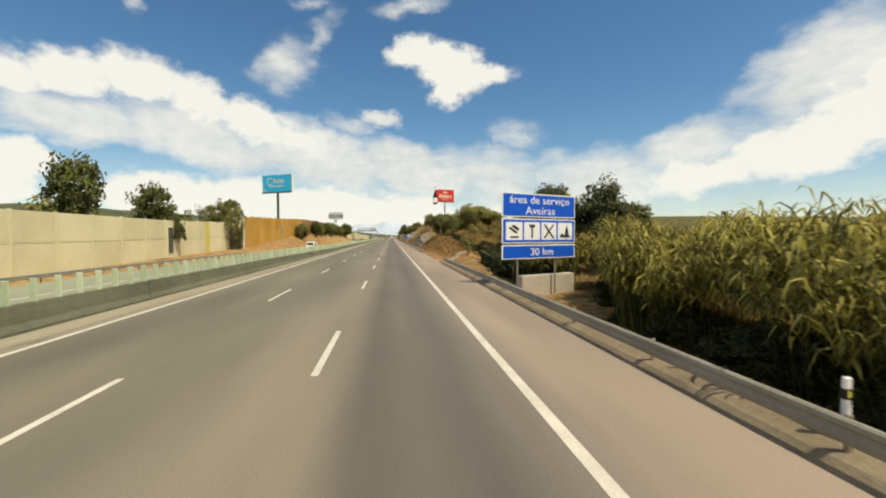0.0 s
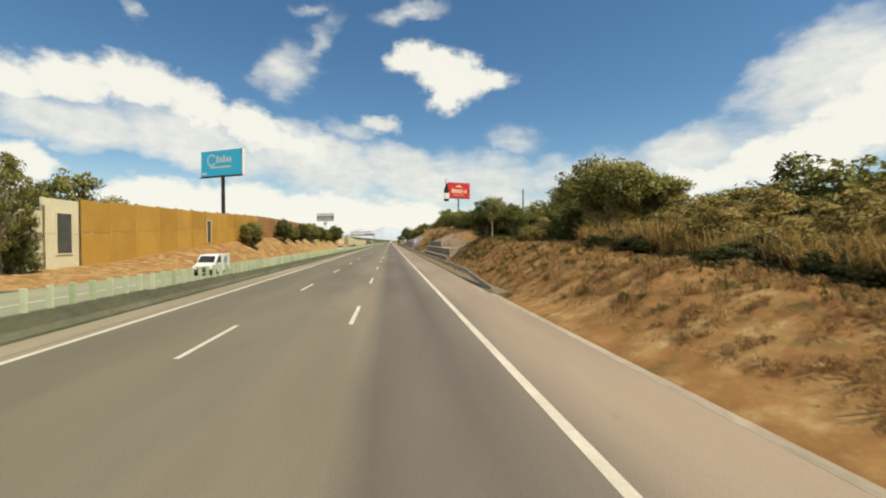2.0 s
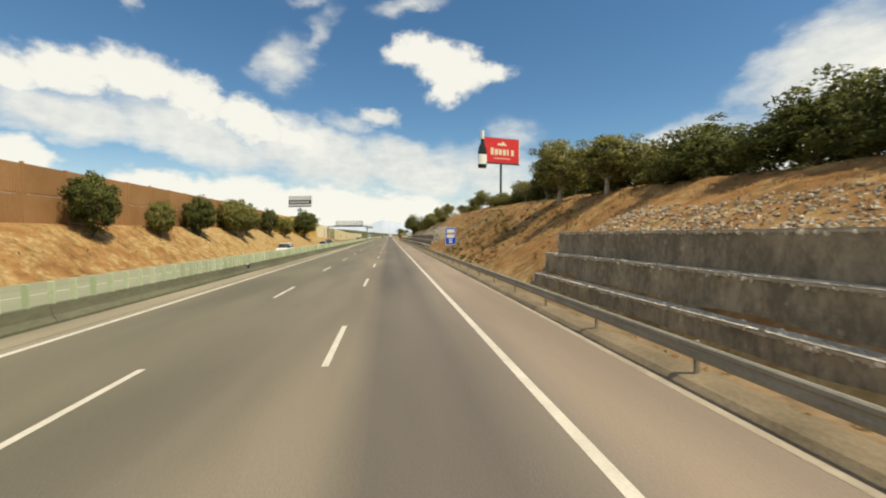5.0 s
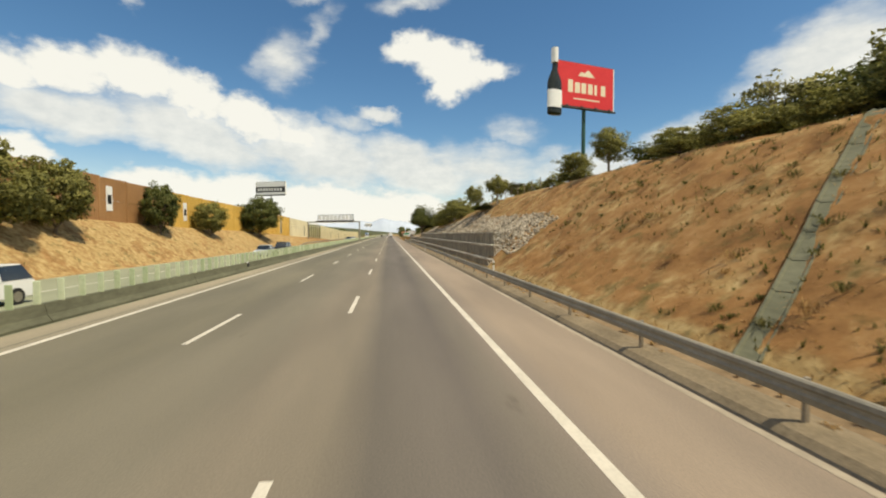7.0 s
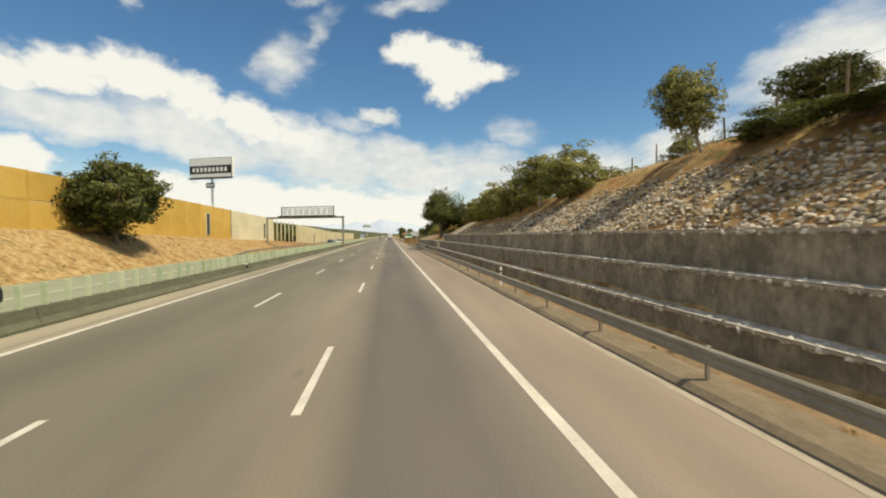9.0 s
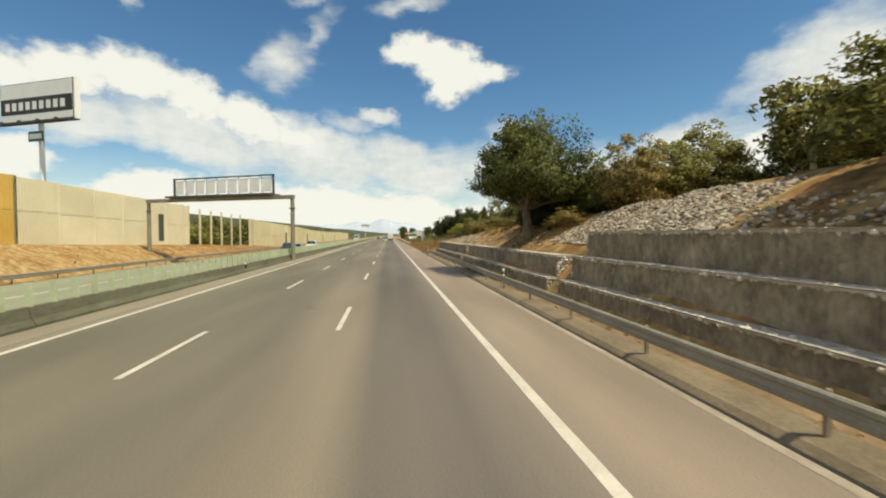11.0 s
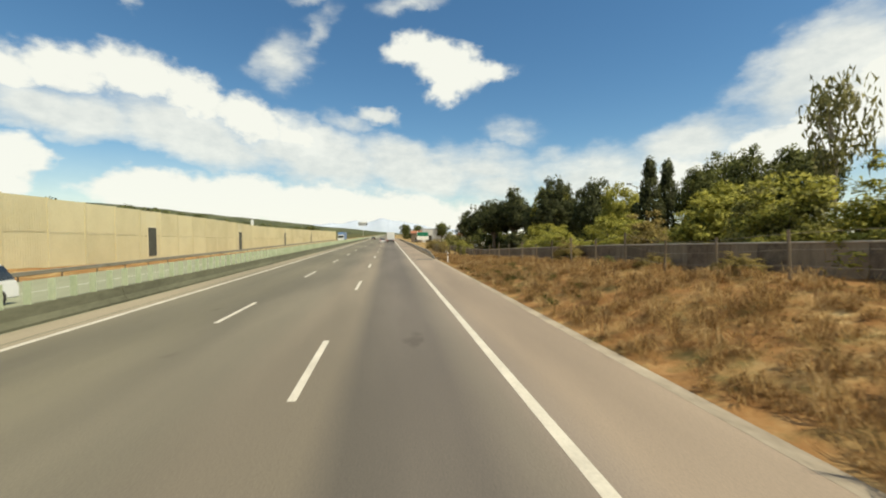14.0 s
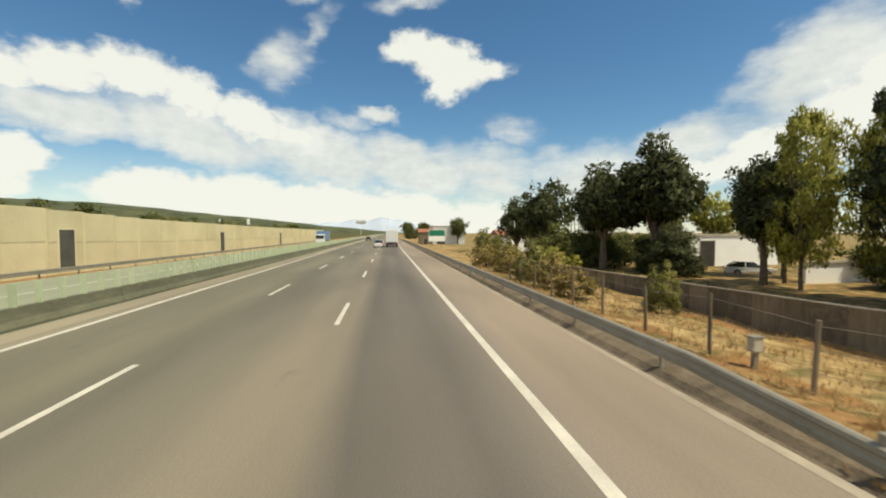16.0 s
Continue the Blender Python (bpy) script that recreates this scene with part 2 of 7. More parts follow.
def ground_material():
    """Bare red-brown soil, straw and green weeds; the sheet's own attributes say how dry and how green each stretch is."""
    m = bpy.data.materials.new("earth")
    m.use_nodes = True
    t = m.node_tree
    b = t.nodes["Principled BSDF"]
    geo = t.nodes.new("ShaderNodeNewGeometry")

    def noise_of(s, detail=6, rough=0.62):
        n = t.nodes.new("ShaderNodeTexNoise")
        n.inputs["Scale"].default_value, n.inputs["Detail"].default_value, n.inputs["Roughness"].default_value = s, detail, rough
        t.links.new(geo.outputs["Position"], n.inputs["Vector"])
        return n.outputs[0]

    def ramp_of(value, stops):
        r = t.nodes.new("ShaderNodeValToRGB")
        while len(r.color_ramp.elements) < len(stops):
            r.color_ramp.elements.new(0.5)
        for el, (p, c) in zip(r.color_ramp.elements, stops):
            el.position, el.color = p, (*c, 1)
        t.links.new(value, r.inputs[0])
        return r.outputs[0]

    def attr(name):
        n = t.nodes.new("ShaderNodeAttribute")
        n.attribute_name = name
        return n.outputs["Fac"]

    def factor(value, amount, low, high):
        add = t.nodes.new("ShaderNodeMath")
        add.inputs[1].default_value = 0
        t.links.new(value, add.inputs[0])
        scaled = t.nodes.new("ShaderNodeMath")
        scaled.operation = "MULTIPLY_ADD"
        scaled.inputs[1].default_value = 1.0
        t.links.new(amount, scaled.inputs[0])
        t.links.new(add.outputs[0], scaled.inputs[2])
        mr = t.nodes.new("ShaderNodeMapRange")
        mr.inputs["From Min"].default_value, mr.inputs["From Max"].default_value = low, high
        t.links.new(scaled.outputs[0], mr.inputs["Value"])
        return mr.outputs[0]

    def mix_of(f, a, c):
        n = t.nodes.new("ShaderNodeMix")
        n.data_type = "RGBA"
        for socket, v in ((n.inputs[0], f), (n.inputs[6], a), (n.inputs[7], c)):
            t.links.new(v, socket)
        return n.outputs[2]

    soil = ramp_of(noise_of(0.8), [(0.28, (0.140, 0.068, 0.026)), (0.42, (0.235, 0.120, 0.046)), (0.56, (0.300, 0.160, 0.063)), (0.74, (0.400, 0.240, 0.110))])
    straw = ramp_of(noise_of(2.2), [(0.30, (0.230, 0.146, 0.060)), (0.5, (0.390, 0.265, 0.118)), (0.72, (0.53, 0.395, 0.195))])
    weed = ramp_of(noise_of(3.0), [(0.3, (0.050, 0.054, 0.018)), (0.7, (0.130, 0.118, 0.042))])
    col = mix_of(factor(noise_of(0.55), attr("dry"), 0.90, 1.12), soil, straw)
    col = mix_of(factor(noise_of(0.9), attr("green"), 0.92, 1.12), col, weed)
    t.links.new(col, b.inputs["Base Color"])
    b.inputs["Roughness"].default_value = 0.95
    b.inputs["Specular IOR Level"].default_value = 0.15
    bp = t.nodes.new("ShaderNodeBump")
    bp.inputs["Strength"].default_value, bp.inputs["Distance"].default_value = 0.6, 0.06
    t.links.new(noise_of(6.0, 8, 0.7), bp.inputs["Height"])
    t.links.new(bp.outputs[0], b.inputs["Normal"])
    return m


ASPHALT, EARTH = asphalt_material(), ground_material()
PAINT = surface("road_paint", (0.46, 0.42, 0.345), (0.67, 0.62, 0.52), 1.2, 18, 0.6, bump=0.1)
CONCRETE = surface("concrete", (0.34, 0.30, 0.24), (0.50, 0.45, 0.37), 0.5, 7, 0.9)
GRIMY = surface("grimy_concrete", (0.088, 0.089, 0.057), (0.158, 0.158, 0.104), 0.5, 5, 0.92, streak=(1, 0.5, 1.6))
ZINC = surface("galvanised_steel", (0.195, 0.178, 0.138), (0.315, 0.288, 0.232), 0.8, 14, 0.6, 0.15, bump=0.05)
RUSTY = surface("weathered_steel", (0.20, 0.17, 0.13), (0.36, 0.32, 0.26), 0.9, 12, 0.7, 0.4, bump=0.1)
SLAT_GREEN = surface("pale_green_plastic", (0.36, 0.43, 0.26), (0.54, 0.59, 0.41), 0.7, 9, 0.6, bump=0.05, each=0.25)
CREAM = surface("cream_panel", (0.545, 0.490, 0.310), (0.665, 0.605, 0.400), 0.25, 9, 0.9, each=0.22, bump=0.4, bump_scale=26)
OCHRE = surface("ochre_panel", (0.42, 0.235, 0.045), (0.54, 0.315, 0.070), 0.25, 9, 0.88, each=0.22, bump=0.4, bump_scale=26)
RUST_PANEL = surface("rust_brown_panel", (0.29, 0.150, 0.060), (0.39, 0.215, 0.095), 0.25, 9, 0.88, each=0.2, bump=0.4, bump_scale=26)
GOLD = surface("golden_panel", (0.55, 0.345, 0.075), (0.68, 0.45, 0.120), 0.25, 9, 0.88, each=0.2, bump=0.4, bump_scale=26)
PALE = surface("pale_panel", (0.64, 0.575, 0.40), (0.76, 0.695, 0.50), 0.25, 9, 0.88, each=0.15, bump=0.4, bump_scale=26)
YELLOW = surface("yellow_panel", (0.50, 0.42, 0.06), (0.62, 0.53, 0.10), 0.5, 9, 0.8)
DOOR_GREY = surface("grey_green_door", (0.055, 0.058, 0.046), (0.095, 0.100, 0.080), 1, 8, 0.7)
DARK = surface("dark_opening", (0.030, 0.028, 0.022), (0.060, 0.055, 0.042), 1, 8, 0.8)
# paler copy of the gabion stone, with sunlight on lids and ends in its colour
STONE_PALE = surface("sunlit_pale_stone", (0.30, 0.265, 0.215), (0.74, 0.69, 0.59), 1.5, 10, 0.9, island=0.55, spread=(0.25, 0.75))
STONE_GREY = surface("grey_rubble", (0.105, 0.086, 0.062), (0.58, 0.505, 0.395), 1.2, 9, 0.92, island=0.6, spread=(0.22, 0.78))
BLUE_SIGN = surface("blue_sheeting", (0.003, 0.080, 0.50), (0.004, 0.095, 0.58), 1, 6, 0.6, bump=0, spec=0.15)
WHITE_SIGN = surface("white_sheeting", (0.76, 0.76, 0.74), (0.84, 0.84, 0.82), 1, 6, 0.4, bump=0)
BLACK_INK = surface("black_ink", (0.012, 0.012, 0.012), (0.022, 0.022, 0.022), 1, 6, 0.5, bump=0)
CYAN = surface("cyan_poster", (0.008, 0.56, 0.90), (0.012, 0.62, 0.95), 0.4, 4, 0.4, bump=0)
RED = surface("red_poster", (0.60, 0.020, 0.024), (0.70, 0.032, 0.034), 0.4, 4, 0.45, bump=0)
DARK_GREEN_STEEL = surface("green_painted_steel", (0.020, 0.075, 0.058), (0.032, 0.10, 0.075), 1, 9, 0.5)
DARK_STEEL = surface("dark_steel", (0.060, 0.062, 0.062), (0.105, 0.105, 0.10), 1, 9, 0.55, 0.5)
BARK = surface("bark", (0.085, 0.062, 0.042), (0.19, 0.15, 0.11), 3, 16, 0.95, bump=0.8)
PALE_BARK = surface("pale_bark", (0.27, 0.23, 0.175), (0.44, 0.39, 0.31), 3, 16, 0.9, bump=0.6)
TIMBER = surface("weathered_timber", (0.11, 0.085, 0.058), (0.235, 0.185, 0.13), 2, 14, 0.92, streak=(3, 3, 0.4), each=0.3)
LEAF = {
    name: surface(title, low, high, 0.7, 5, 0.7, island=0.5, spread=(0.2, 0.85), bump=0, through_light=0.32)
    for name, title, low, high in (
        ("oak", "oak_leaves", (0.026, 0.038, 0.010), (0.200, 0.212, 0.048)),
        ("olive", "olive_green_leaves", (0.078, 0.085, 0.022), (0.385, 0.355, 0.100)),
        ("bright", "bright_green_leaves", (0.130, 0.145, 0.022), (0.500, 0.460, 0.090)),
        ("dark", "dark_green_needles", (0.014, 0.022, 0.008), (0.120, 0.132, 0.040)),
        ("dry", "half_dry_leaves", (0.125, 0.095, 0.028), (0.440, 0.335, 0.105)),
        ("airy", "grey_green_leaves", (0.105, 0.105, 0.038), (0.370, 0.340, 0.125)),
    )
}
REED = surface("cane_leaves", (0.060, 0.060, 0.012), (0.520, 0.450, 0.105), 0.35, 4, 0.75, island=0.7, spread=(0.18, 0.88), bump=0, through_light=0.28)
REED_DRY = surface("dry_reeds", (0.150, 0.095, 0.034), (0.520, 0.360, 0.125), 0.4, 3, 0.9, island=0.8, spread=(0.2, 0.85), bump=0, through_light=0.3)
RUSSET = surface("russet_dry_growth", (0.186, 0.104, 0.041), (0.490, 0.322, 0.138), 0.5, 4, 0.95, island=0.8, spread=(0.2, 0.85), bump=0, through_light=0.5)
STRAW = surface("straw", (0.26, 0.155, 0.065), (0.60, 0.43, 0.21), 0.5, 4, 0.9, island=0.8, spread=(0.2, 0.85), bump=0, through_light=0.5)
WEED = surface("green_weeds", (0.050, 0.055, 0.015), (0.20, 0.175, 0.055), 0.5, 4, 0.9, island=0.8, spread=(0.2, 0.85), bump=0, through_light=0.5)
WOODED = surface("wooded_hillside", (0.022, 0.032, 0.014), (0.105, 0.110, 0.045), 0.014, 0.11, 0.95, bump=0, spread=(0.36, 0.62))
# pale blue holds the haze of distance in the colour itself
HAZE_BLUE = surface("haze_tinted_hills", (0.40, 0.46, 0.56), (0.46, 0.52, 0.61), 0.003, 0.02, 1.0, bump=0)
PLASTER = surface("white_plaster", (0.80, 0.79, 0.77), (0.88, 0.87, 0.85), 0.5, 6, 0.85)
ROOF = surface("clay_roof", (0.24, 0.095, 0.055), (0.38, 0.17, 0.10), 1.2, 9, 0.9)
GLASS = surface("window_glass", (0.012, 0.016, 0.020), (0.03, 0.036, 0.042), 1, 4, 0.08, bump=0, spec=0.8)
TYRE = surface("tyre_rubber", (0.012, 0.012, 0.012), (0.03, 0.03, 0.03), 2, 20, 0.85)
VERGE = surface("trodden_earth", (0.140, 0.092, 0.048), (0.300, 0.208, 0.118), 0.9, 5, 0.95, bump=0.8, bump_scale=8)
DUST = surface("pale_dust", (0.235, 0.195, 0.145), (0.42, 0.36, 0.275), 0.7, 6, 0.95, streak=(1, 0.4, 1))
GUTTER = surface("dusty_gutter", (0.135, 0.105, 0.066), (0.270, 0.212, 0.138), 0.9, 14, 0.95, bump=0.6, bump_scale=22, streak=(1, 0.7, 1))
GRAVEL = surface("dark_gravel", (0.060, 0.045, 0.030), (0.235, 0.180, 0.122), 1.4, 26, 0.95, bump=0.9, bump_scale=30)

# ------------------------------------------------------------------ builders


def to_mesh(name, bm, material):
    me = bpy.data.meshes.new(name)
    bm.normal_update()
    bm.to_mesh(me)
    bm.free()
    me.materials.append(material)
    return me


def part(name, bm, material, parent=None, label="", m=None):
    ob = new(name, to_mesh(name, bm, material) if isinstance(bm, bmesh.types.BMesh) else bm)
    ob.parent = parent
    if m is not None:
        ob.matrix_local = m
    return tagged(ob, label) if label else ob


def root(name, m, label, category, group="", kind=""):
    ob = new(name)
    ob.empty_display_size = 0.2
    ob.matrix_world = m
    return tagged(ob, label, category, group, kind)


def box(bm, x0, x1, y0, y1, z0, z1, bevel=0.0):
    vs = [bm.verts.new((x, y, z)) for z in (z0, z1) for y in (y0, y1) for x in (x0, x1)]
    fs = [bm.faces.new([vs[i] for i in q]) for q in ((0, 2, 3, 1), (4, 5, 7, 6), (0, 1, 5, 4), (2, 6, 7, 3), (0, 4, 6, 2), (1, 3, 7, 5))]
    if bevel:
        bmesh.ops.bevel(bm, geom=list({e for f in fs for e in f.edges}), offset=bevel, segments=1, affect="EDGES")
    return bm


def boxed(*args, **kw):
    return box(bmesh.new(), *args, **kw)


def rod(bm, a, b, r0, r1=None, sides=8):
    """A tapered round bar from a to b."""
    a, b = Vector(a), Vector(b)
    turn = (b - a).to_track_quat("Z", "Y").to_matrix()
    r1 = r0 if r1 is None else r1
    rings = [[bm.verts.new(p + turn @ Vector((r * math.cos(k * 2 * math.pi / sides), r * math.sin(k * 2 * math.pi / sides), 0))) for k in range(sides)] for p, r in ((a, r0), (b, r1))]
    for k in range(sides):
        bm.faces.new((rings[0][k], rings[0][(k + 1) % sides], rings[1][(k + 1) % sides], rings[1][k]))
    bm.faces.new(rings[0][::-1])
    bm.faces.new(rings[1])
    return bm


def extrude_y(bm, profile, ys, close=False):
    """Sweeps an open or closed (x, z) profile along the ys."""
    rings = [[bm.verts.new((x, y, z)) for x, z in profile] for y in ys]
    n = len(profile)
    for r0, r1 in zip(rings, rings[1:]):
        for k in range(n if close else n - 1):
            bm.faces.new((r0[k], r0[(k + 1) % n], r1[(k + 1) % n], r1[k]))
    if close:
        bm.faces.new(rings[0])
        bm.faces.new(rings[-1][::-1])
    return bm


def quick(name, verts, faces, material, smooth=False):
    me = bpy.data.meshes.new(name)
    me.from_pydata(np.asarray(verts, float).reshape(-1, 3).tolist(), [], faces if isinstance(faces, list) else faces.tolist())
    me.materials.append(material)
    if smooth:
        me.polygons.foreach_set("use_smooth", np.ones(len(me.polygons), bool))
    return me


def lettering(name, text, size, material, parent, m, label=""):
    """Words in the built-in font as a thin raised mesh."""
    cu = bpy.data.curves.new(name, "FONT")
    cu.body, cu.size, cu.extrude, cu.align_x, cu.resolution_u = text, size, 0.004, "CENTER", 3
    tmp = new(name, cu)
    me = bpy.data.meshes.new_from_object(tmp.evaluated_get(bpy.context.evaluated_depsgraph_get()))
    bpy.data.objects.remove(tmp)
    me.name = name
    me.materials.clear()
    me.materials.append(material)
    return part(name, me, None, parent, label, m)


# ------------------------------------------------------------------ ground
# Across-profiles of the right-hand side at stations along the road: (x, z) knots.
RIGHT = {}
RIGHT.update({
    -80: [(5.0, -0.04), (6.4, -0.12), (9.0, -0.9), (14, -0.9), (40, -0.4), (90, 1)],
    28: [(5.0, -0.04), (6.4, -0.12), (9.0, -0.9), (14, -0.9), (40, -0.4), (90, 1)],
    40: [(5.0, -0.04), (6.0, 0.05), (8.0, 0.25), (11, -0.3), (40, 0.6), (90, 2)],
    50: [(5.0, -0.04), (5.9, 0.2), (8.2, 1.05), (10.5, 0.8), (40, 1.5), (90, 3)],
    60: [(5.0, -0.04), (5.9, 0.3), (8.6, 1.75), (11.5, 1.6), (40, 2.6), (90, 4)],
    76: [(5.0, -0.04), (6.2, 0.15), (9.6, 2.3), (11.5, 2.5), (40, 3.6), (90, 5)],
    90: [(5.0, -0.04), (6.4, 0.05), (10.0, 2.55), (12.0, 2.75), (40, 4.2), (90, 6)],
})
RIGHT.update({
    104: [(5.0, -0.04), (6.8, 0.02), (10.6, 3.0), (13.0, 3.4), (40, 5), (90, 7)],
    109: [(5.0, -0.04), (7.0, -0.05), (8.75, 1.68), (12.6, 3.4), (15, 3.9), (40, 6), (90, 8)],
    128: [(5.0, -0.04), (7.0, -0.05), (8.75, 1.68), (9.5, 2.7), (15.0, 5.1), (40, 7), (90, 9)],
    146: [(5.0, -0.04), (7.0, -0.05), (8.75, 1.68), (9.5, 2.7), (15.5, 5.5), (40, 8), (90, 10)],
    150: [(5.0, -0.04), (7.0, 0.02), (9.0, 1.4), (15.6, 5.7), (18, 6.1), (40, 8), (90, 10)],
    172: [(5.0, -0.04), (6.8, 0.05), (9.0, 1.4), (16.0, 6.2), (19, 6.9), (40, 8.5), (90, 11)],
    196: [(5.0, -0.04), (6.8, 0.05), (9.0, 1.5), (16.2, 7.0), (19, 7.8), (40, 9), (90, 11)],
})
RIGHT.update({
    206: [(5.0, -0.04), (6.8, 0.03), (9.0, 1.5), (16.4, 7.3), (19, 8.2), (40, 9.5), (90, 12)],
    209: [(5.0, -0.04), (7.0, -0.05), (8.75, 1.7), (9.5, 2.75), (16.4, 7.4), (19, 8.2), (40, 9.5), (90, 12)],
    240: [(5.0, -0.04), (7.0, -0.05), (8.75, 1.7), (9.5, 2.75), (15.4, 7.5), (18, 8.1), (40, 9), (90, 11)],
    256: [(5.0, -0.04), (7.0, -0.05), (8.75, 1.7), (9.5, 2.75), (14.2, 6.2), (18, 6.9), (40, 8), (90, 10)],
    293: [(5.0, -0.04), (7.0, -0.05), (8.75, 1.7), (9.5, 2.75), (12.6, 4.4), (18, 5.4), (40, 7), (90, 9)],
    297: [(5.0, -0.04), (7.0, -0.05), (8.6, 1.66), (9.0, 1.9), (12.8, 4.2), (18, 5.0), (40, 6.5), (90, 9)],
    322: [(5.0, -0.04), (7.0, -0.05), (8.6, 1.62), (9.0, 1.8), (13.0, 3.5), (18, 4.2), (40, 6), (90, 8)],
})
RIGHT.update({
    343: [(5.0, -0.04), (7.0, -0.05), (8.6, 1.55), (9.0, 1.7), (13.0, 2.9), (18, 3.6), (40, 5), (90, 7)],
    347: [(5.0, -0.04), (5.8, 0.1), (8.0, 0.95), (11.0, 1.75), (18, 2.4), (40, 3.5), (90, 6)],
    375: [(5.0, -0.04), (5.8, 0.1), (8.0, 0.75), (10.5, 1.0), (18, 0.9), (40, 1), (90, 3)],
    398: [(5.0, -0.04), (5.8, 0.02), (8.0, 0.1), (10.5, -0.05), (18, -0.5), (40, -0.5), (90, 1)],
    412: [(5.0, -0.04), (6.2, -0.1), (8.0, -0.32), (10.5, -0.55), (18, -1.2), (40, -1.4), (90, 0)],
    470: [(5.0, -0.04), (6.2, -0.15), (8.0, -0.6), (10.5, -1.0), (18, -1.4), (40, -1.6), (90, -1)],
    2000: [(5.0, -0.04), (6.2, -0.15), (8.0, -0.8), (10.5, -1.0), (18, -1.4), (40, -1.6), (90, -1)],
})
# Foot and top of the noise wall along the road: y, foot, top.
WALL_X = -31.8
WALL_FOOT = [(-60, -0.8), (40, -0.75), (67, -0.2), (94, 0.2), (103, 0.4), (117, 1.5), (130, 2.1), (143, 3.0), (161, 3.75), (190, 4.0), (225, 4.2), (251, 3.5), (270, 3.3), (301, 2.4), (327, 1.65), (348, 1.2), (381, 0.15), (396, -0.45), (433, -1.2), (480, -1.4), (900, -1.6)]
WALL_TOP = [(-60, 5.0), (40, 5.05), (67, 5.05), (92, 5.6), (96, 6.9), (105, 7.3), (118, 7.6), (131, 7.95), (143, 8.4), (161, 8.95), (190, 9.2), (219, 9.25), (232, 8.95), (251, 8.65), (273, 8.45), (301, 8.05), (327, 7.6), (348, 7.3), (381, 6.4), (396, 6.05), (420, 5.6), (433, 5.4), (463, 4.6), (520, 4.3), (900, 4.0)]
STATIONS = sorted(RIGHT)


def lerp_rows(rows, y):
    return float(np.interp(y, [r[0] for r in rows], [r[1] for r in rows]))


def profile_at(y, xs):
    y = min(max(y, STATIONS[0]), STATIONS[-1])
    k = max(i for i, s in enumerate(STATIONS) if s <= y)
    s0 = STATIONS[k]
    s1 = STATIONS[min(k + 1, len(STATIONS) - 1)]
    f = 0 if s1 == s0 else (y - s0) / (s1 - s0)
    ends = [np.interp(xs, [p[0] for p in RIGHT[s]], [p[1] for p in RIGHT[s]]) for s in (s0, s1)]
    return ends[0] * (1 - f) + ends[1] * f


def fall(x):
    """The far carriageway falls away from the median."""
    return np.where(x < -10.4, (x + 10.4) * 0.036, 0.0)


def left_height(y, xs):
    foot = lerp_rows(WALL_FOOT, y)
    road = -0.56
    knots_x = [-4000, -700, -120, -60, -36, WALL_X - 1.2, WALL_X + 1.0, -27.2, -25.4, -24.6]
    knots_z = [foot + 30, foot + 12, foot + 2, foot + 0.5, foot, foot, foot, road + (foot - road) * 0.38, road - 0.05, road - 0.06]
    return np.interp(xs, knots_x, knots_z)


def height_at(x, y):
    if x > 4.9:
        return float(profile_at(y, np.array([x]))[0]) + bumps(x, y)
    if x < -24.6:
        return float(left_height(y, np.array([x]))[0]) + bumps(x, y)
    return 0.0


def bumps(x, y):
    amp = min(1.0, max(0.0, (x - 6.0) * 0.5)) if x > 0 else min(1.0, max(0.0, (-25.5 - x) * 0.5))
    if WALL_X - 1.5 < x < WALL_X + 1.2:
        amp *= 0.25
    p = Vector((x, y, 0))
    return amp * (0.14 * noise.noise(p * 0.9) + 0.22 * noise.noise(p * 0.28) + 0.05 * noise.noise(p * 2.7))


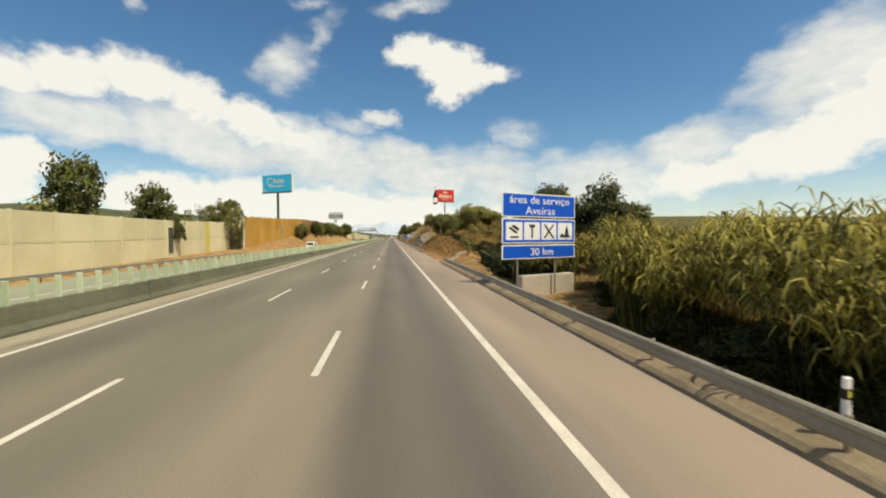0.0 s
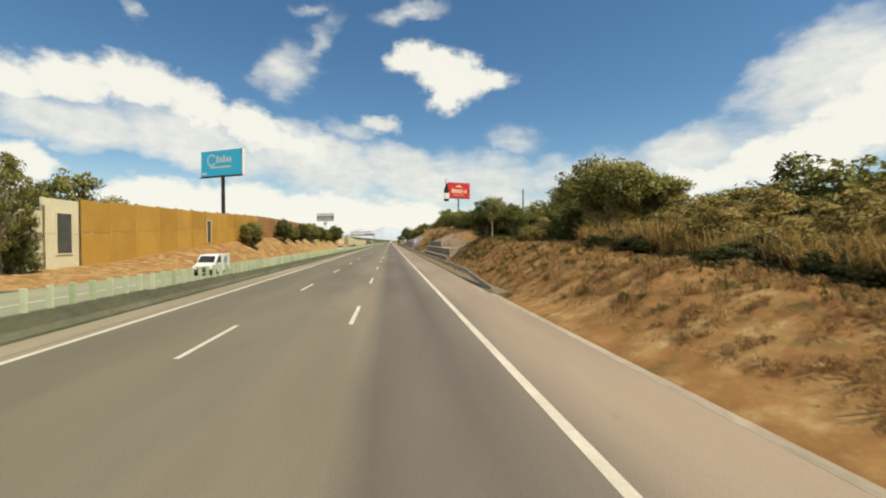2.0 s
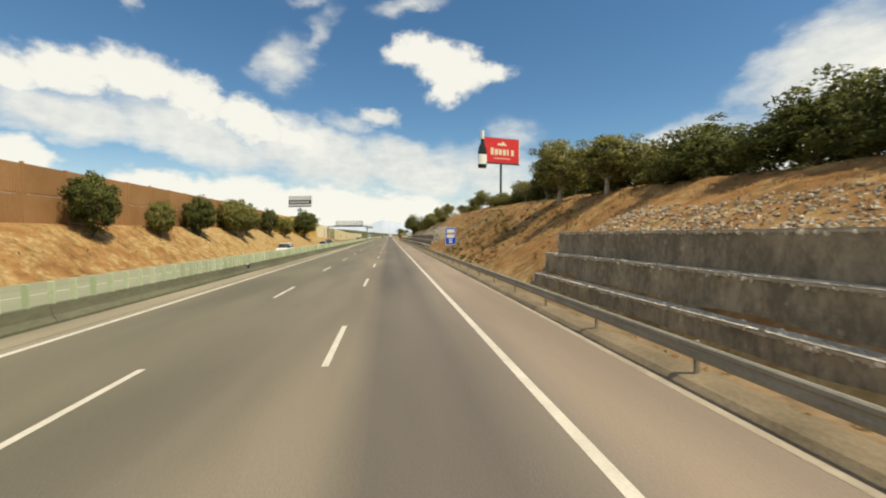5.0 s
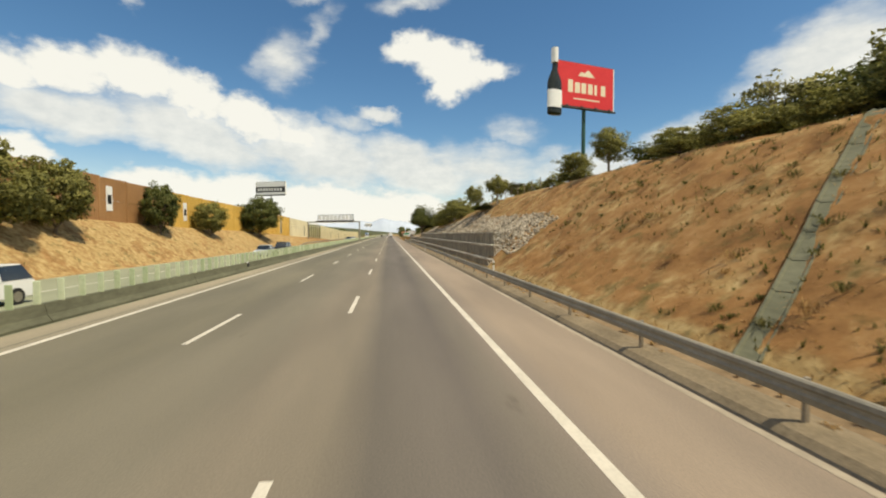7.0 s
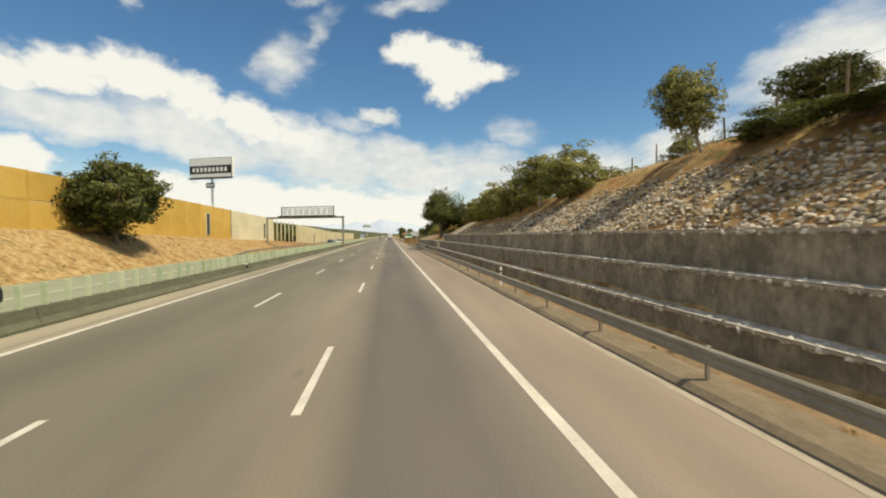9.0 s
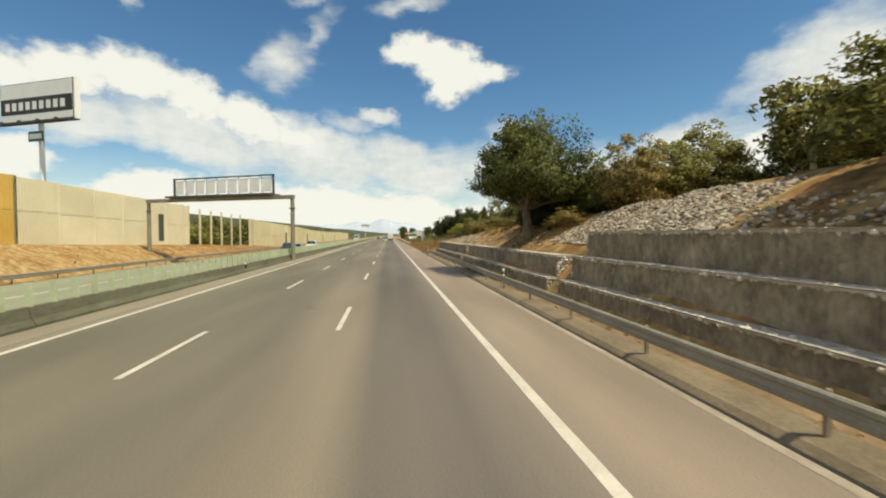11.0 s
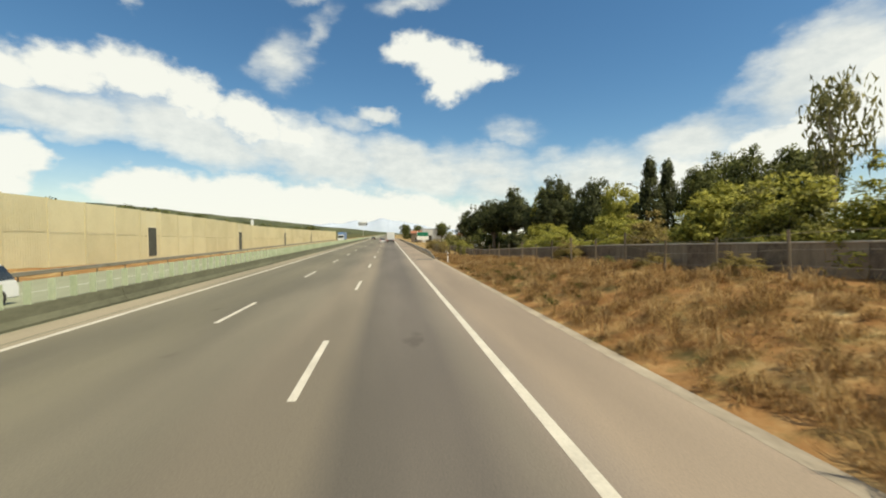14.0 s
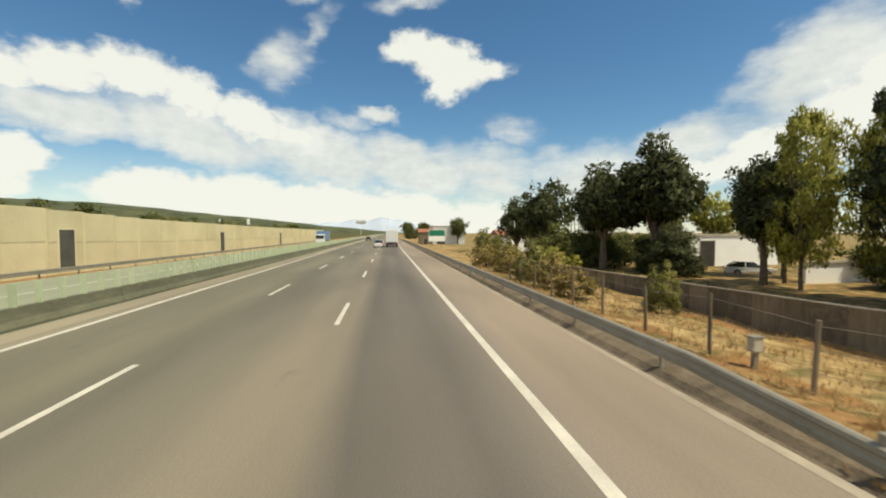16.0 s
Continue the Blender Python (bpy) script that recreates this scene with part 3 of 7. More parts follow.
def build_ground():
    xs = np.concatenate([[-4500, -2500, -1400, -700, -350, -180, -110, -80, -60, -48, -40, -36], np.arange(-34, -24.8, 0.7), [-24.7, -24.5, -17, -10.3, -9.9, 0, 4.88, 5.0],
                         np.arange(5.3, 20.1, 0.32), [21, 22.5, 24, 26, 28, 31, 34, 38, 44, 52, 64, 80, 110, 170, 300, 700, 1400, 2500, 4500]])
    ys = np.concatenate([[-1500, -500, -200, -120, -90], np.arange(-80, 470, 1.0), [472, 476, 482, 490, 500, 515, 530, 550, 580, 620, 680, 760, 900, 1200, 1700, 2400, 3300, 4800]])
    zs = np.zeros((len(ys), len(xs)))
    for j, y in enumerate(ys):
        zs[j] = np.where(xs > 4.9, profile_at(y, xs), np.where(xs < -24.55, left_height(y, xs), -0.16 + fall(xs)))
        for i, x in enumerate(xs):
            if (5.8 < x < 80 or -60 < x < -25.5) and -90 < y < 560:
                zs[j, i] += bumps(x, y)
    in_gutter = np.array([any(a <= y <= b for a, b in ((-61, 47), (71, 346), (397, 621))) for y in ys])
    zs = np.where(in_gutter[:, None] & (xs > 4.9) & (xs < 6.14), np.minimum(zs, -0.30), zs)
    at_wall = (ys > 106) & (ys < 344)
    zs = np.where(at_wall[:, None] & (xs > 6.1) & (xs < 7.2), np.minimum(zs, -0.10), zs)
    dry, green = np.zeros_like(zs), np.zeros_like(zs)
    for j, y in enumerate(ys):
        right_dry = np.interp(y, [-80, 40, 55, 70, 104, 150, 200, 240, 290, 340, 350, 400, 500], [0.5, 0.45, 0.40, 0.40, 0.42, 0.41, 0.40, 0.50, 0.50, 0.42, 0.41, 0.46, 0.6])
        left_dry = np.interp(y, [0, 100, 120, 180, 215, 260, 330, 360, 420], [0.55, 0.5, 0.44, 0.48, 0.60, 0.62, 0.56, 0.40, 0.45])
        right_green = np.interp(y, [-80, 35, 50, 100, 170, 300, 350, 420], [0.58, 0.5, 0.36, 0.38, 0.36, 0.42, 0.42, 0.45])
        dry[j] = np.where(xs > 0, np.where((xs < 7.5) & (95 < y < 345), 0.62, right_dry), left_dry)
        if 388 < y < 450:
            dry[j] = np.where((xs > 8.6) & (xs < 12.6), 0.78, dry[j])
        green[j] = np.where(xs > 19, right_green + (0.3 if y < 408 else 0.06), np.where(xs > 0, right_green, np.where(xs < -36, 0.80, 0.36)))
    verts = np.stack([np.broadcast_to(xs, zs.shape), np.broadcast_to(ys[:, None], zs.shape), zs], -1).reshape(-1, 3)
    n = len(xs)
    idx = np.arange(len(ys) * n).reshape(len(ys), n)
    faces = np.stack([idx[:-1, :-1], idx[:-1, 1:], idx[1:, 1:], idx[1:, :-1]], -1).reshape(-1, 4)
    me = quick("ground", verts, faces, EARTH, True)
    for name, values in (("dry", dry), ("green", green)):
        a = me.attributes.new(name, "FLOAT", "POINT")
        a.data.foreach_set("value", values.ravel())
    ob = new("ground", me)
    return tagged(ob, "red-brown soil banks and dry grass beside the motorway", "ground", kind="structure")


build_ground()

# ------------------------------------------------------------------ carriageways
road = tagged(part("road", extrude_y(bmesh.new(), [(-10.32, 0.0), (4.93, 0.0), (4.96, -0.02), (4.96, -0.3), (-10.32, -0.3)], [-120, 0, 100, 200, 300, 400, 500, 800, 1600, 4600], True), ASPHALT),
              "worn grey-brown asphalt motorway with three lanes and hard shoulder", "road", kind="structure")
far_road = tagged(part("road_opposite", extrude_y(bmesh.new(), [(-24.6, float(fall(np.array(-24.6)))), (-10.35, 0.0), (-10.35, -0.3), (-24.6, -0.9)], [-120, 0, 100, 200, 300, 400, 500, 800, 1600, 4600], True),
                       surface("old_asphalt", (0.225, 0.240, 0.160), (0.300, 0.312, 0.212), 0.4, 30, 0.85, streak=(1, 0.2, 1))),
                  "pale worn asphalt of the opposite carriageway", "road", kind="structure")


def marking(name, x, width, y0, y1, z=0.004, wander=0.0):
    """A painted line with slightly worn edges."""
    bm = bmesh.new()
    rng = random.Random(int(x * 100) + int(y0))
    steps = max(1, int((y1 - y0) / 6))
    ys = [y0 + (y1 - y0) * k / steps for k in range(steps + 1)]
    rows = [(bm.verts.new((x - width / 2 + rng.uniform(-wander, wander), y, z)), bm.verts.new((x + width / 2 + rng.uniform(-wander, wander), y, z))) for y in ys]
    for a, b in zip(rows, rows[1:]):
        bm.faces.new((a[0], a[1], b[1], b[0]))
    return bm


part("edge_line", marking("edge_line", 2.30, 0.20, -60, 900, wander=0.006), PAINT, road)
part("edge_line", marking("edge_line", -8.92, 0.20, -60, 900, wander=0.006), PAINT, road)
dash_mesh = to_mesh("lane_dash", marking("lane_dash", 0, 0.15, -4, 0, wander=0.004), PAINT)
for k in range(-3, 44):
    part("lane_dash", dash_mesh, None, road, m=pose(-1.55, 12.5 + 14 * k, 0))
    y = 8.8 + 14 * k
    part("lane_dash", dash_mesh, None, road, m=pose(-5.20, y - (0 if y < 300 else 0.3 if y < 310 else 2.3 if y < 320 else 3.7), 0))
for x in (-18.0,):
    part("edge_line", marking("edge_line", x, 0.15, -60, 700, float(fall(np.array(x))) + 0.006), PAINT, far_road)
patch = bmesh.new()
patch_rng = random.Random(4)
patch.faces.new([patch.verts.new((3.85 + 0.95 * math.copysign(abs(math.cos(a)) ** 0.45, math.cos(a)) + patch_rng.uniform(-0.12, 0.12), 397.2 + 0.95 * math.copysign(abs(math.sin(a)) ** 0.45, math.sin(a)) + patch_rng.uniform(-0.14, 0.14), 0.005))
                 for a in [k * math.tau / 26 for k in range(26)]])
part("patch", patch, surface("fresh_asphalt", (0.120, 0.104, 0.082), (0.185, 0.162, 0.130), 0.8, 20, 0.9), road, "dark irregular asphalt patch")

for y0, y1 in ((-60, 46), (72, 345), (398, 620)):
    tagged(part("gutter", extrude_y(bmesh.new(), [(4.965, -0.13), (5.10, -0.15), (5.24, -0.11), (5.36, -0.01), (5.62, 0.045), (5.80, 0.05), (6.15, -0.02), (6.15, -0.45), (4.965, -0.45)], [y0 + (y1 - y0) * k / 20 for k in range(21)], True), GRAVEL if y0 > 300 else GUTTER), "dusty grey-brown gutter strip along the shoulder", "gutter", kind="structure")

for y0, y1 in ((72, 345), (398, 620)):
    part("lip", marking("lip", 4.83, 0.17, y0, y1, 0.004, wander=0.03), DUST, road, "pale dusty lip of the shoulder")

for y0, y1 in ((108, 147), (147, 207), (207, 294), (294, 343)):
    tagged(part("verge_strip", extrude_y(bmesh.new(), [(6.152, -0.035), (6.6, -0.01), (7.19, 0.03), (7.19, -0.3), (6.152, -0.3)], [y0 + (y1 - y0) * k / 20 for k in range(21)], True), VERGE), "trodden brown earth strip below the retaining wall", "verge", kind="structure")
for y0, y1 in ((46, 72), (345, 398)):
    tagged(part("dust_edge", extrude_y(bmesh.new(), [(4.86, 0.003), (4.97, 0.006), (5.20, -0.004), (5.36, -0.09), (5.36, -0.3), (4.97, -0.3), (4.97, -0.05), (4.86, -0.05)], [y0 + (y1 - y0) * k / 16 for k in range(17)], True), DUST), "pale dusty edge of the shoulder", "road edge", kind="structure")

# ------------------------------------------------------------------ median barrier with anti-glare slats
median = root("median_barrier", pose(-10.68, 0, 0), "grimy concrete median barrier topped with pale green slats", "barrier")


def barrier_top(y):
    """The concrete is taller along the first stretch."""
    return lerp_rows([(40, 0.80), (85, 0.60)], y)


for k in range(-5, 60):
    y0 = k * 10.0
    tall = barrier_top(y0 + 5)
    part("barrier_block", extrude_y(bmesh.new(), [(-0.30, 0), (0.30, 0), (0.30, 0.08), (0.17, 0.26), (0.10, tall), (-0.10, tall), (-0.17, 0.26), (-0.30, 0.08)], [y0 + 0.015, y0 + 9.985], True), GRIMY, median)
slat_mesh = to_mesh("slat", boxed(-0.10, 0.10, -0.022, 0.022, -0.05, 0.70, bevel=0.012), SLAT_GREEN)
slats = [15.10 + 0.955 * k for k in range(-30, 550)]
for y in slats[10:310]:
    part("slat", slat_mesh, None, median, m=pose(0, y, barrier_top(y)))
rest = bmesh.new()
for y in slats[:10] + slats[310:]:
    box(rest, -0.10, 0.10, y - 0.022, y + 0.022, barrier_top(y) - 0.05, barrier_top(y) + 0.70)
tagged(part("slat_rest", rest, SLAT_GREEN, median), kind="stuff")
part("joint", boxed(-9.36, -9.32, -60, 620, -0.02, 0.003), GRIMY, road, "dark seam between asphalt and dusty strip")


# ------------------------------------------------------------------ guard rails
def guard_rail(x, y0, y1, z=0.0, side=1, low_start=False, low_end=False, spacing=4.0, first=2.0, label="galvanised steel guard rail on posts beside the shoulder"):
    """A W-beam on posts; the beam faces the road (side -1: the road lies towards -x). Its ends may dive to the ground."""
    thing = root("guard_rail", pose(x, y0, z), label, "guard rail")
    half = [(-0.06, 0.708), (0.0, 0.712), (0.036, 0.69), (0.046, 0.63), (0.022, 0.59), (0.022, 0.545), (0.046, 0.505), (0.036, 0.425), (0.0, 0.40)]
    length = y1 - y0
    ys = sorted({0.0, length, *[v for v in (3, 6, 9, length - 9, length - 6, length - 3) if 0 < v < length], *np.arange(12, max(12.1, length - 12), 4.0).tolist()})
    bm = bmesh.new()
    rings = []
    for y in ys:
        drop = 0.0
        if low_start:
            drop = max(drop, 0.55 * max(0, 1 - y / 9))
        if low_end:
            drop = max(drop, 0.55 * max(0, 1 - (length - y) / 9))
        outer = [bm.verts.new((-side * px, y, pz - drop)) for px, pz in half]
        inner = [bm.verts.new((-side * (px - 0.012), y, pz - drop)) for px, pz in half]
        rings.append(outer + inner[::-1])
    for r0, r1 in zip(rings, rings[1:]):
        for k in range(len(r0)):
            bm.faces.new((r0[k], r0[(k + 1) % len(r0)], r1[(k + 1) % len(r0)], r1[k]))
    for r in (rings[0], rings[-1][::-1]):
        bm.faces.new(r)
    bmesh.ops.recalc_face_normals(bm, faces=bm.faces)
    part("beam", bm, ZINC, thing)
    post_bm = boxed(-0.045, 0.045, -0.03, 0.03, -0.5, 0.70, bevel=0.01)
    post = to_mesh("post", post_bm, RUSTY)
    block = to_mesh("spacer", boxed(-0.085, 0.10, -0.05, 0.05, 0.46, 0.66, bevel=0.01), ZINC)
    y = first
    while y < length:
        if not ((low_start and y < 5) or (low_end and length - y < 5)):
            part("post", post, None, thing, m=pose(side * 0.20, y, 0))
            part("spacer", block, None, thing, m=pose(side * 0.10, y, 0))
        y += spacing
    return thing


guard_rail(5.38, -40, 44.3, -0.20, 1, first=0.6)
guard_rail(5.45, 74.0, 341.5, -0.01, 1, low_start=True, low_end=True, first=3.0)
guard_rail(5.24, 399.5, 560, -0.11, 1, low_start=True)
guard_rail(-24.9, -40, 82, -0.62, -1, low_end=True, label="dull steel guard rail beyond the opposite carriageway")
guard_rail(-24.9, 298, 560, -0.62, -1, low_start=True, label="dull steel guard rail below the pale noise wall")

# ------------------------------------------------------------------ noise wall
BAYS = [(-60, 93.5, CREAM), (93.5, 98.1, PALE), (98.1, 157, OCHRE), (157, 243, RUST_PANEL), (243, 317, GOLD), (317, 349, PALE), (379, 381.1, CREAM), (381.1, 620, CREAM)]
noise_wall = root("noise_wall", pose(WALL_X, 0, 0), "tall panelled noise wall in cream, ochre and brown on an earth bank", "noise wall", kind="structure")
post_cache = {}
DOORS = [66.2, 96.0, 129.5, 306.0, 340.5, 413.9, 448.6, 488.9, 534.0]


def wall_post(y, foot, top, material=CREAM):
    key = round(top - foot, 1), material.name
    if key not in post_cache:
        post_cache[key] = to_mesh("wall_post", boxed(-0.14, 0.14, -0.11, 0.11, -0.6, key[0] + 0.08, bevel=0.015), material)
    part("wall_post", post_cache[key], None, noise_wall, m=pose(0.02, y, foot))


def ribbed_panel(y0, y1, z0, z1, door=None):
    """A panel of shallow upright ribs with a plain rim; its top follows the wall's step."""
    bm = bmesh.new()
    box(bm, -0.10, 0.06, y0, y1, z0, z1)
    n = int((y1 - y0) / 0.28)
    for k in range(n):
        a = y0 + 0.12 + k * (y1 - y0 - 0.24) / n
        if door and door[0] - 1.3 < a < door[0] + 1.15 and z0 < door[1]:
            continue
        box(bm, 0.06, 0.085, a, a + 0.16, z0 + 0.12, z1 - 0.12)
    return bm


for y0, y1, material in BAYS:
    y = y0
    while y < y1 - 1:
        step = min(5.0, y1 - y)
        foot, top = lerp_rows(WALL_FOOT, y + step / 2) - 0.35, lerp_rows(WALL_TOP, y + step / 2)
        here = [d for d in DOORS if y < d < y + step]
        mid = foot + (top - foot) * 0.52
        a, b = y + 0.10, y + step - 0.10
        part("panel", ribbed_panel(a, b, foot, mid - 0.015, (here[0], 99) if here else None), material, noise_wall)
        part("panel", ribbed_panel(a, b, mid + 0.015, top, (here[0], foot + 4.0) if here else None), material, noise_wall)
        wall_post(y, foot, top, material)
        for d in here:
            z = foot + 0.9
            w, h = (1.05, 3.8) if d > 400 else (0.75, 3.7)
            if material is PALE and d < 100:
                z, w, h = foot + 1.75, 0.95, 3.85
            door = part("service_door", boxed(0.075, 0.11, d - w, d + w, z, z + h), DOOR_GREY, noise_wall, "dark recessed service door")
            frame_bm = bmesh.new()
            if material is PALE and d < 100:
                box(frame_bm, 0.07, 0.16, d - w, d + w, z - 0.1, z)
            for q in ((d - w - 0.12, d - w, z - 0.1, z + h + 0.12), (d + w, d + w + 0.12, z - 0.1, z + h + 0.12), (d - w, d + w, z + h, z + h + 0.12)):
                box(frame_bm, 0.07, 0.16, *q)
            part("door_frame", frame_bm, PALE, door)
        y += step
    wall_post(y1, lerp_rows(WALL_FOOT, y1) - 0.35, lerp_rows(WALL_TOP, y1))
for y in (353.2, 357.8, 362.6, 367.9, 373.0):
    wall_post(y, lerp_rows(WALL_FOOT, y) - 0.35, 6.95)
part("yellow_post", boxed(0.06, 0.22, 78.2, 79.2, -0.9, 5.15), YELLOW, noise_wall, "yellow-painted upright on the wall")
for y, z in ((158.4, 5.6), (228.7, 6.7), (246.8, 6.1)):
    plate = part("placard", boxed(0.09, 0.14, y - 0.55, y + 0.55, z - 1.4, z + 1.4, bevel=0.02), WHITE_SIGN, noise_wall, "white emergency placard")
    part("placard_bar", boxed(0.141, 0.15, y - 0.35, y + 0.35, z - 0.6, z + 0.4), BLACK_INK, plate)

# ------------------------------------------------------------------ stones and gabions
ICO = np.array([(0.0, 0.0, 1.0)] + [(0.894 * math.cos(k * 1.2566), 0.894 * math.sin(k * 1.2566), 0.447) for k in range(5)]
               + [(0.894 * math.cos(k * 1.2566 + 0.628), 0.894 * math.sin(k * 1.2566 + 0.628), -0.447) for k in range(5)] + [(0.0, 0.0, -1.0)])
ICO_FACES = np.array([(0, 1 + k, 1 + (k + 1) % 5) for k in range(5)] + [(1 + k, 6 + k, 1 + (k + 1) % 5) for k in range(5)]
                     + [(1 + (k + 1) % 5, 6 + k, 6 + (k + 1) % 5) for k in range(5)] + [(11, 6 + (k + 1) % 5, 6 + k) for k in range(5)])
stone_rng = np.random.default_rng(7)
STONES = [ICO * stone_rng.uniform(0.55, 1.2, (12, 1)) for _ in range(8)]


def random_turns(rng, n):
    q = rng.normal(size=(n, 4))
    q /= np.linalg.norm(q, axis=1, keepdims=True)
    w, x, y, z = q.T
    return np.stack([1 - 2 * (y * y + z * z), 2 * (x * y - z * w), 2 * (x * z + y * w), 2 * (x * y + z * w), 1 - 2 * (x * x + z * z), 2 * (y * z - x * w),
                     2 * (x * z - y * w), 2 * (y * z + x * w), 1 - 2 * (x * x + y * y)], -1).reshape(n, 3, 3)


def stone_heap(name, centres, sizes, material, rng, squash=(1, 1, 1)):
    """Many angular stones joined into one mesh."""
    centres, sizes = np.asarray(centres), np.asarray(sizes)
    n = len(centres)
    kinds = np.array(STONES)[rng.integers(0, len(STONES), n)]
    pts = np.einsum("nij,nkj->nki", random_turns(rng, n), kinds) * sizes[:, None, None] * np.array(squash) + centres[:, None]
    faces = (ICO_FACES[None] + 12 * np.arange(n)[:, None, None]).reshape(-1, 3)
    return quick(name, pts, faces, material)


STONE_MESHES = {m.name: [quick("stone", s, ICO_FACES, m) for s in STONES] for m in (STONE_PALE, STONE_GREY)}


def single_stones(parent, centres, sizes, material, rng, name="stone"):
    for c, s in zip(centres, sizes):
        ob = part(name, STONE_MESHES[material.name][int(rng.integers(0, 8))], None, parent)
        ob.location, ob.scale = c, (s * rng.uniform(0.8, 1.2), s * rng.uniform(0.8, 1.2), s * rng.uniform(0.7, 1.1))
        ob.rotation_euler = rng.uniform(0, 6.28, 3)


# darker copy of the same stone: shade of the road side is in the colour
GABION_SHADED = surface("shaded_packed_stone", (0.165, 0.138, 0.096), (0.440, 0.365, 0.262), 1.0, 6, 0.95, bump=1.0, bump_scale=7, island=0.16, streak=(1, 1, 0.6), spread=(0.38, 0.66))
# tier: x of its front, depth, foot, top
TIERS = [(7.20, 1.2, -0.15, 0.78), (7.82, 1.2, 0.70, 1.80), (8.52, 1.2, 1.72, 2.85)]


def gabion_wall(y0, y1, starts, seed, top_scale=1.0):
    """Stepped baskets of broken stone; starts: how far behind y0 each tier begins."""
    rng = np.random.default_rng(seed)
    wall = root("gabion_wall", pose(0, y0, 0), "stepped gabion retaining wall of pale broken stone in wire baskets", "gabion wall", "gabion walls")
    near_c, near_s = [], []
    for (x, deep, foot, top), begin in zip(TIERS, starts):
        top = foot + (top - foot) * top_scale
        length = y1 - y0
        # tier takes the shaded stone colour, its lid the sunlit one
        core = part("tier", boxed(x + 0.06, x + deep, begin + 0.06, length - 0.06, foot, top - 0.06), GABION_SHADED, wall)
        part("lid", boxed(x + 0.015, x + deep - 0.02, begin + 0.05, length - 0.05, top - 0.075, top - 0.012), STONE_PALE, core, "stone lid in the sunlit stone colour")
        step = 0.135
        c, s = [], []
        ny, nz = int((length - begin) / step), max(1, int((top - max(foot, 0)) / step))
        gy, gz = np.meshgrid(begin + (np.arange(ny) + 0.5) * (length - begin) / ny, max(foot, 0) + (np.arange(nz) + 0.5) * (top - max(foot, 0)) / nz)
        front = np.stack([np.full(gy.size, x + 0.072), gy.ravel(), gz.ravel()], -1)
        gx, gy2 = np.meshgrid(x + np.arange(0.08, 0.50, step), begin + (np.arange(ny) + 0.5) * (length - begin) / ny)
        lid = np.stack([gx.ravel(), gy2.ravel(), np.full(gx.size, top - 0.07)], -1)
        gx3, gz3 = np.meshgrid(x + np.arange(0.08, deep, step), max(foot, 0) + (np.arange(nz) + 0.5) * (top - max(foot, 0)) / nz)
        end = np.stack([gx3.ravel(), np.full(gx3.size, begin + 0.06), gz3.ravel()], -1)
        back_end = end + np.array([0, length - begin - 0.12, 0])
        sets = {"front": front, "lid": lid, "end": end, "back": back_end}
        for key, pts in sets.items():
            pts = pts + rng.uniform(-0.045, 0.045, pts.shape) * ([0.5, 1, 1] if key == "front" else [1, 1, 0.6])
            size = rng.uniform(0.06, 0.098, len(pts))
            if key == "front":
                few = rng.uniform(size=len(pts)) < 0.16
                packed = stone_heap("packed_stone", pts[few], size[few] * 1.2, GABION_SHADED, rng, (0.16, 1, 1))
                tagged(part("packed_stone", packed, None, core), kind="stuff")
            elif key == "end":
                near_c += pts.tolist()
                near_s += size.tolist()
            else:
                c.append(pts)
                s.append(size)
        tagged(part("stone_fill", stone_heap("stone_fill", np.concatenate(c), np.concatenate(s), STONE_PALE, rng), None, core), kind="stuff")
        wires = bmesh.new()
        for a, b in (((x - 0.02, begin, top), (x - 0.02, length, top)), ((x - 0.02, begin, top), (x + deep, begin, top)), ((x - 0.02, begin, max(0, foot)), (x - 0.02, begin, top))):
            rod(wires, a, b, 0.012, sides=5)
        for k in range(1, int((length - begin) / 2)):
            rod(wires, (x - 0.02, begin + 2 * k, max(0, foot)), (x - 0.02, begin + 2 * k, top), 0.008, sides=4)
        part("wire_edge", wires, RUSTY, core)
    single_stones(wall, near_c[:300], near_s[:300], STONE_PALE, rng)
    return wall


gabion_wall(108.0, 147.0, (0.0, 0.3, 15.8), 1)
gabion_wall(207.6, 294.0, (0.0, 0.5, 3.2), 2)
gabion_wall(295.2, 318.4, (0.0, 0.3), 3, 0.95)
gabion_wall(319.2, 343.0, (0.0, 0.3), 4, 0.93)


def rock_slope(zones, seed, label, cap=()):
    """Loose broken rock lying on the bank: zones of x0, x1, y0, y1, count, size."""
    rng = np.random.default_rng(seed)
    spill = root("rock_spill", pose(0, 0, 0), label, "rocks", "rock spills")
    c, s = [], []
    for x0, x1, y0, y1, count, size in zones:
        for _ in range(count):
            y = rng.uniform(y0, y1)
            x = x0 + (x1 - x0) * rng.uniform(0, 1) ** 1.15
            r = size * rng.uniform(0.55, 1.35)
            if cap and height_at(x, y) > lerp_rows(cap, y) + rng.uniform(-0.5, 0.25):
                continue
            c.append((x, y, height_at(x, y) + r * 0.25))
            s.append(r)
    c, s = np.array(c), np.array(s)
    order = np.argsort(-s)
    single_stones(spill, c[order[:300]], s[order[:300]], STONE_GREY, rng, "rock")
    tagged(part("loose_rock", stone_heap("loose_rock", c[order[300:]], s[order[300:]], STONE_GREY, rng, (1, 1, 0.8)), None, spill), kind="stuff")


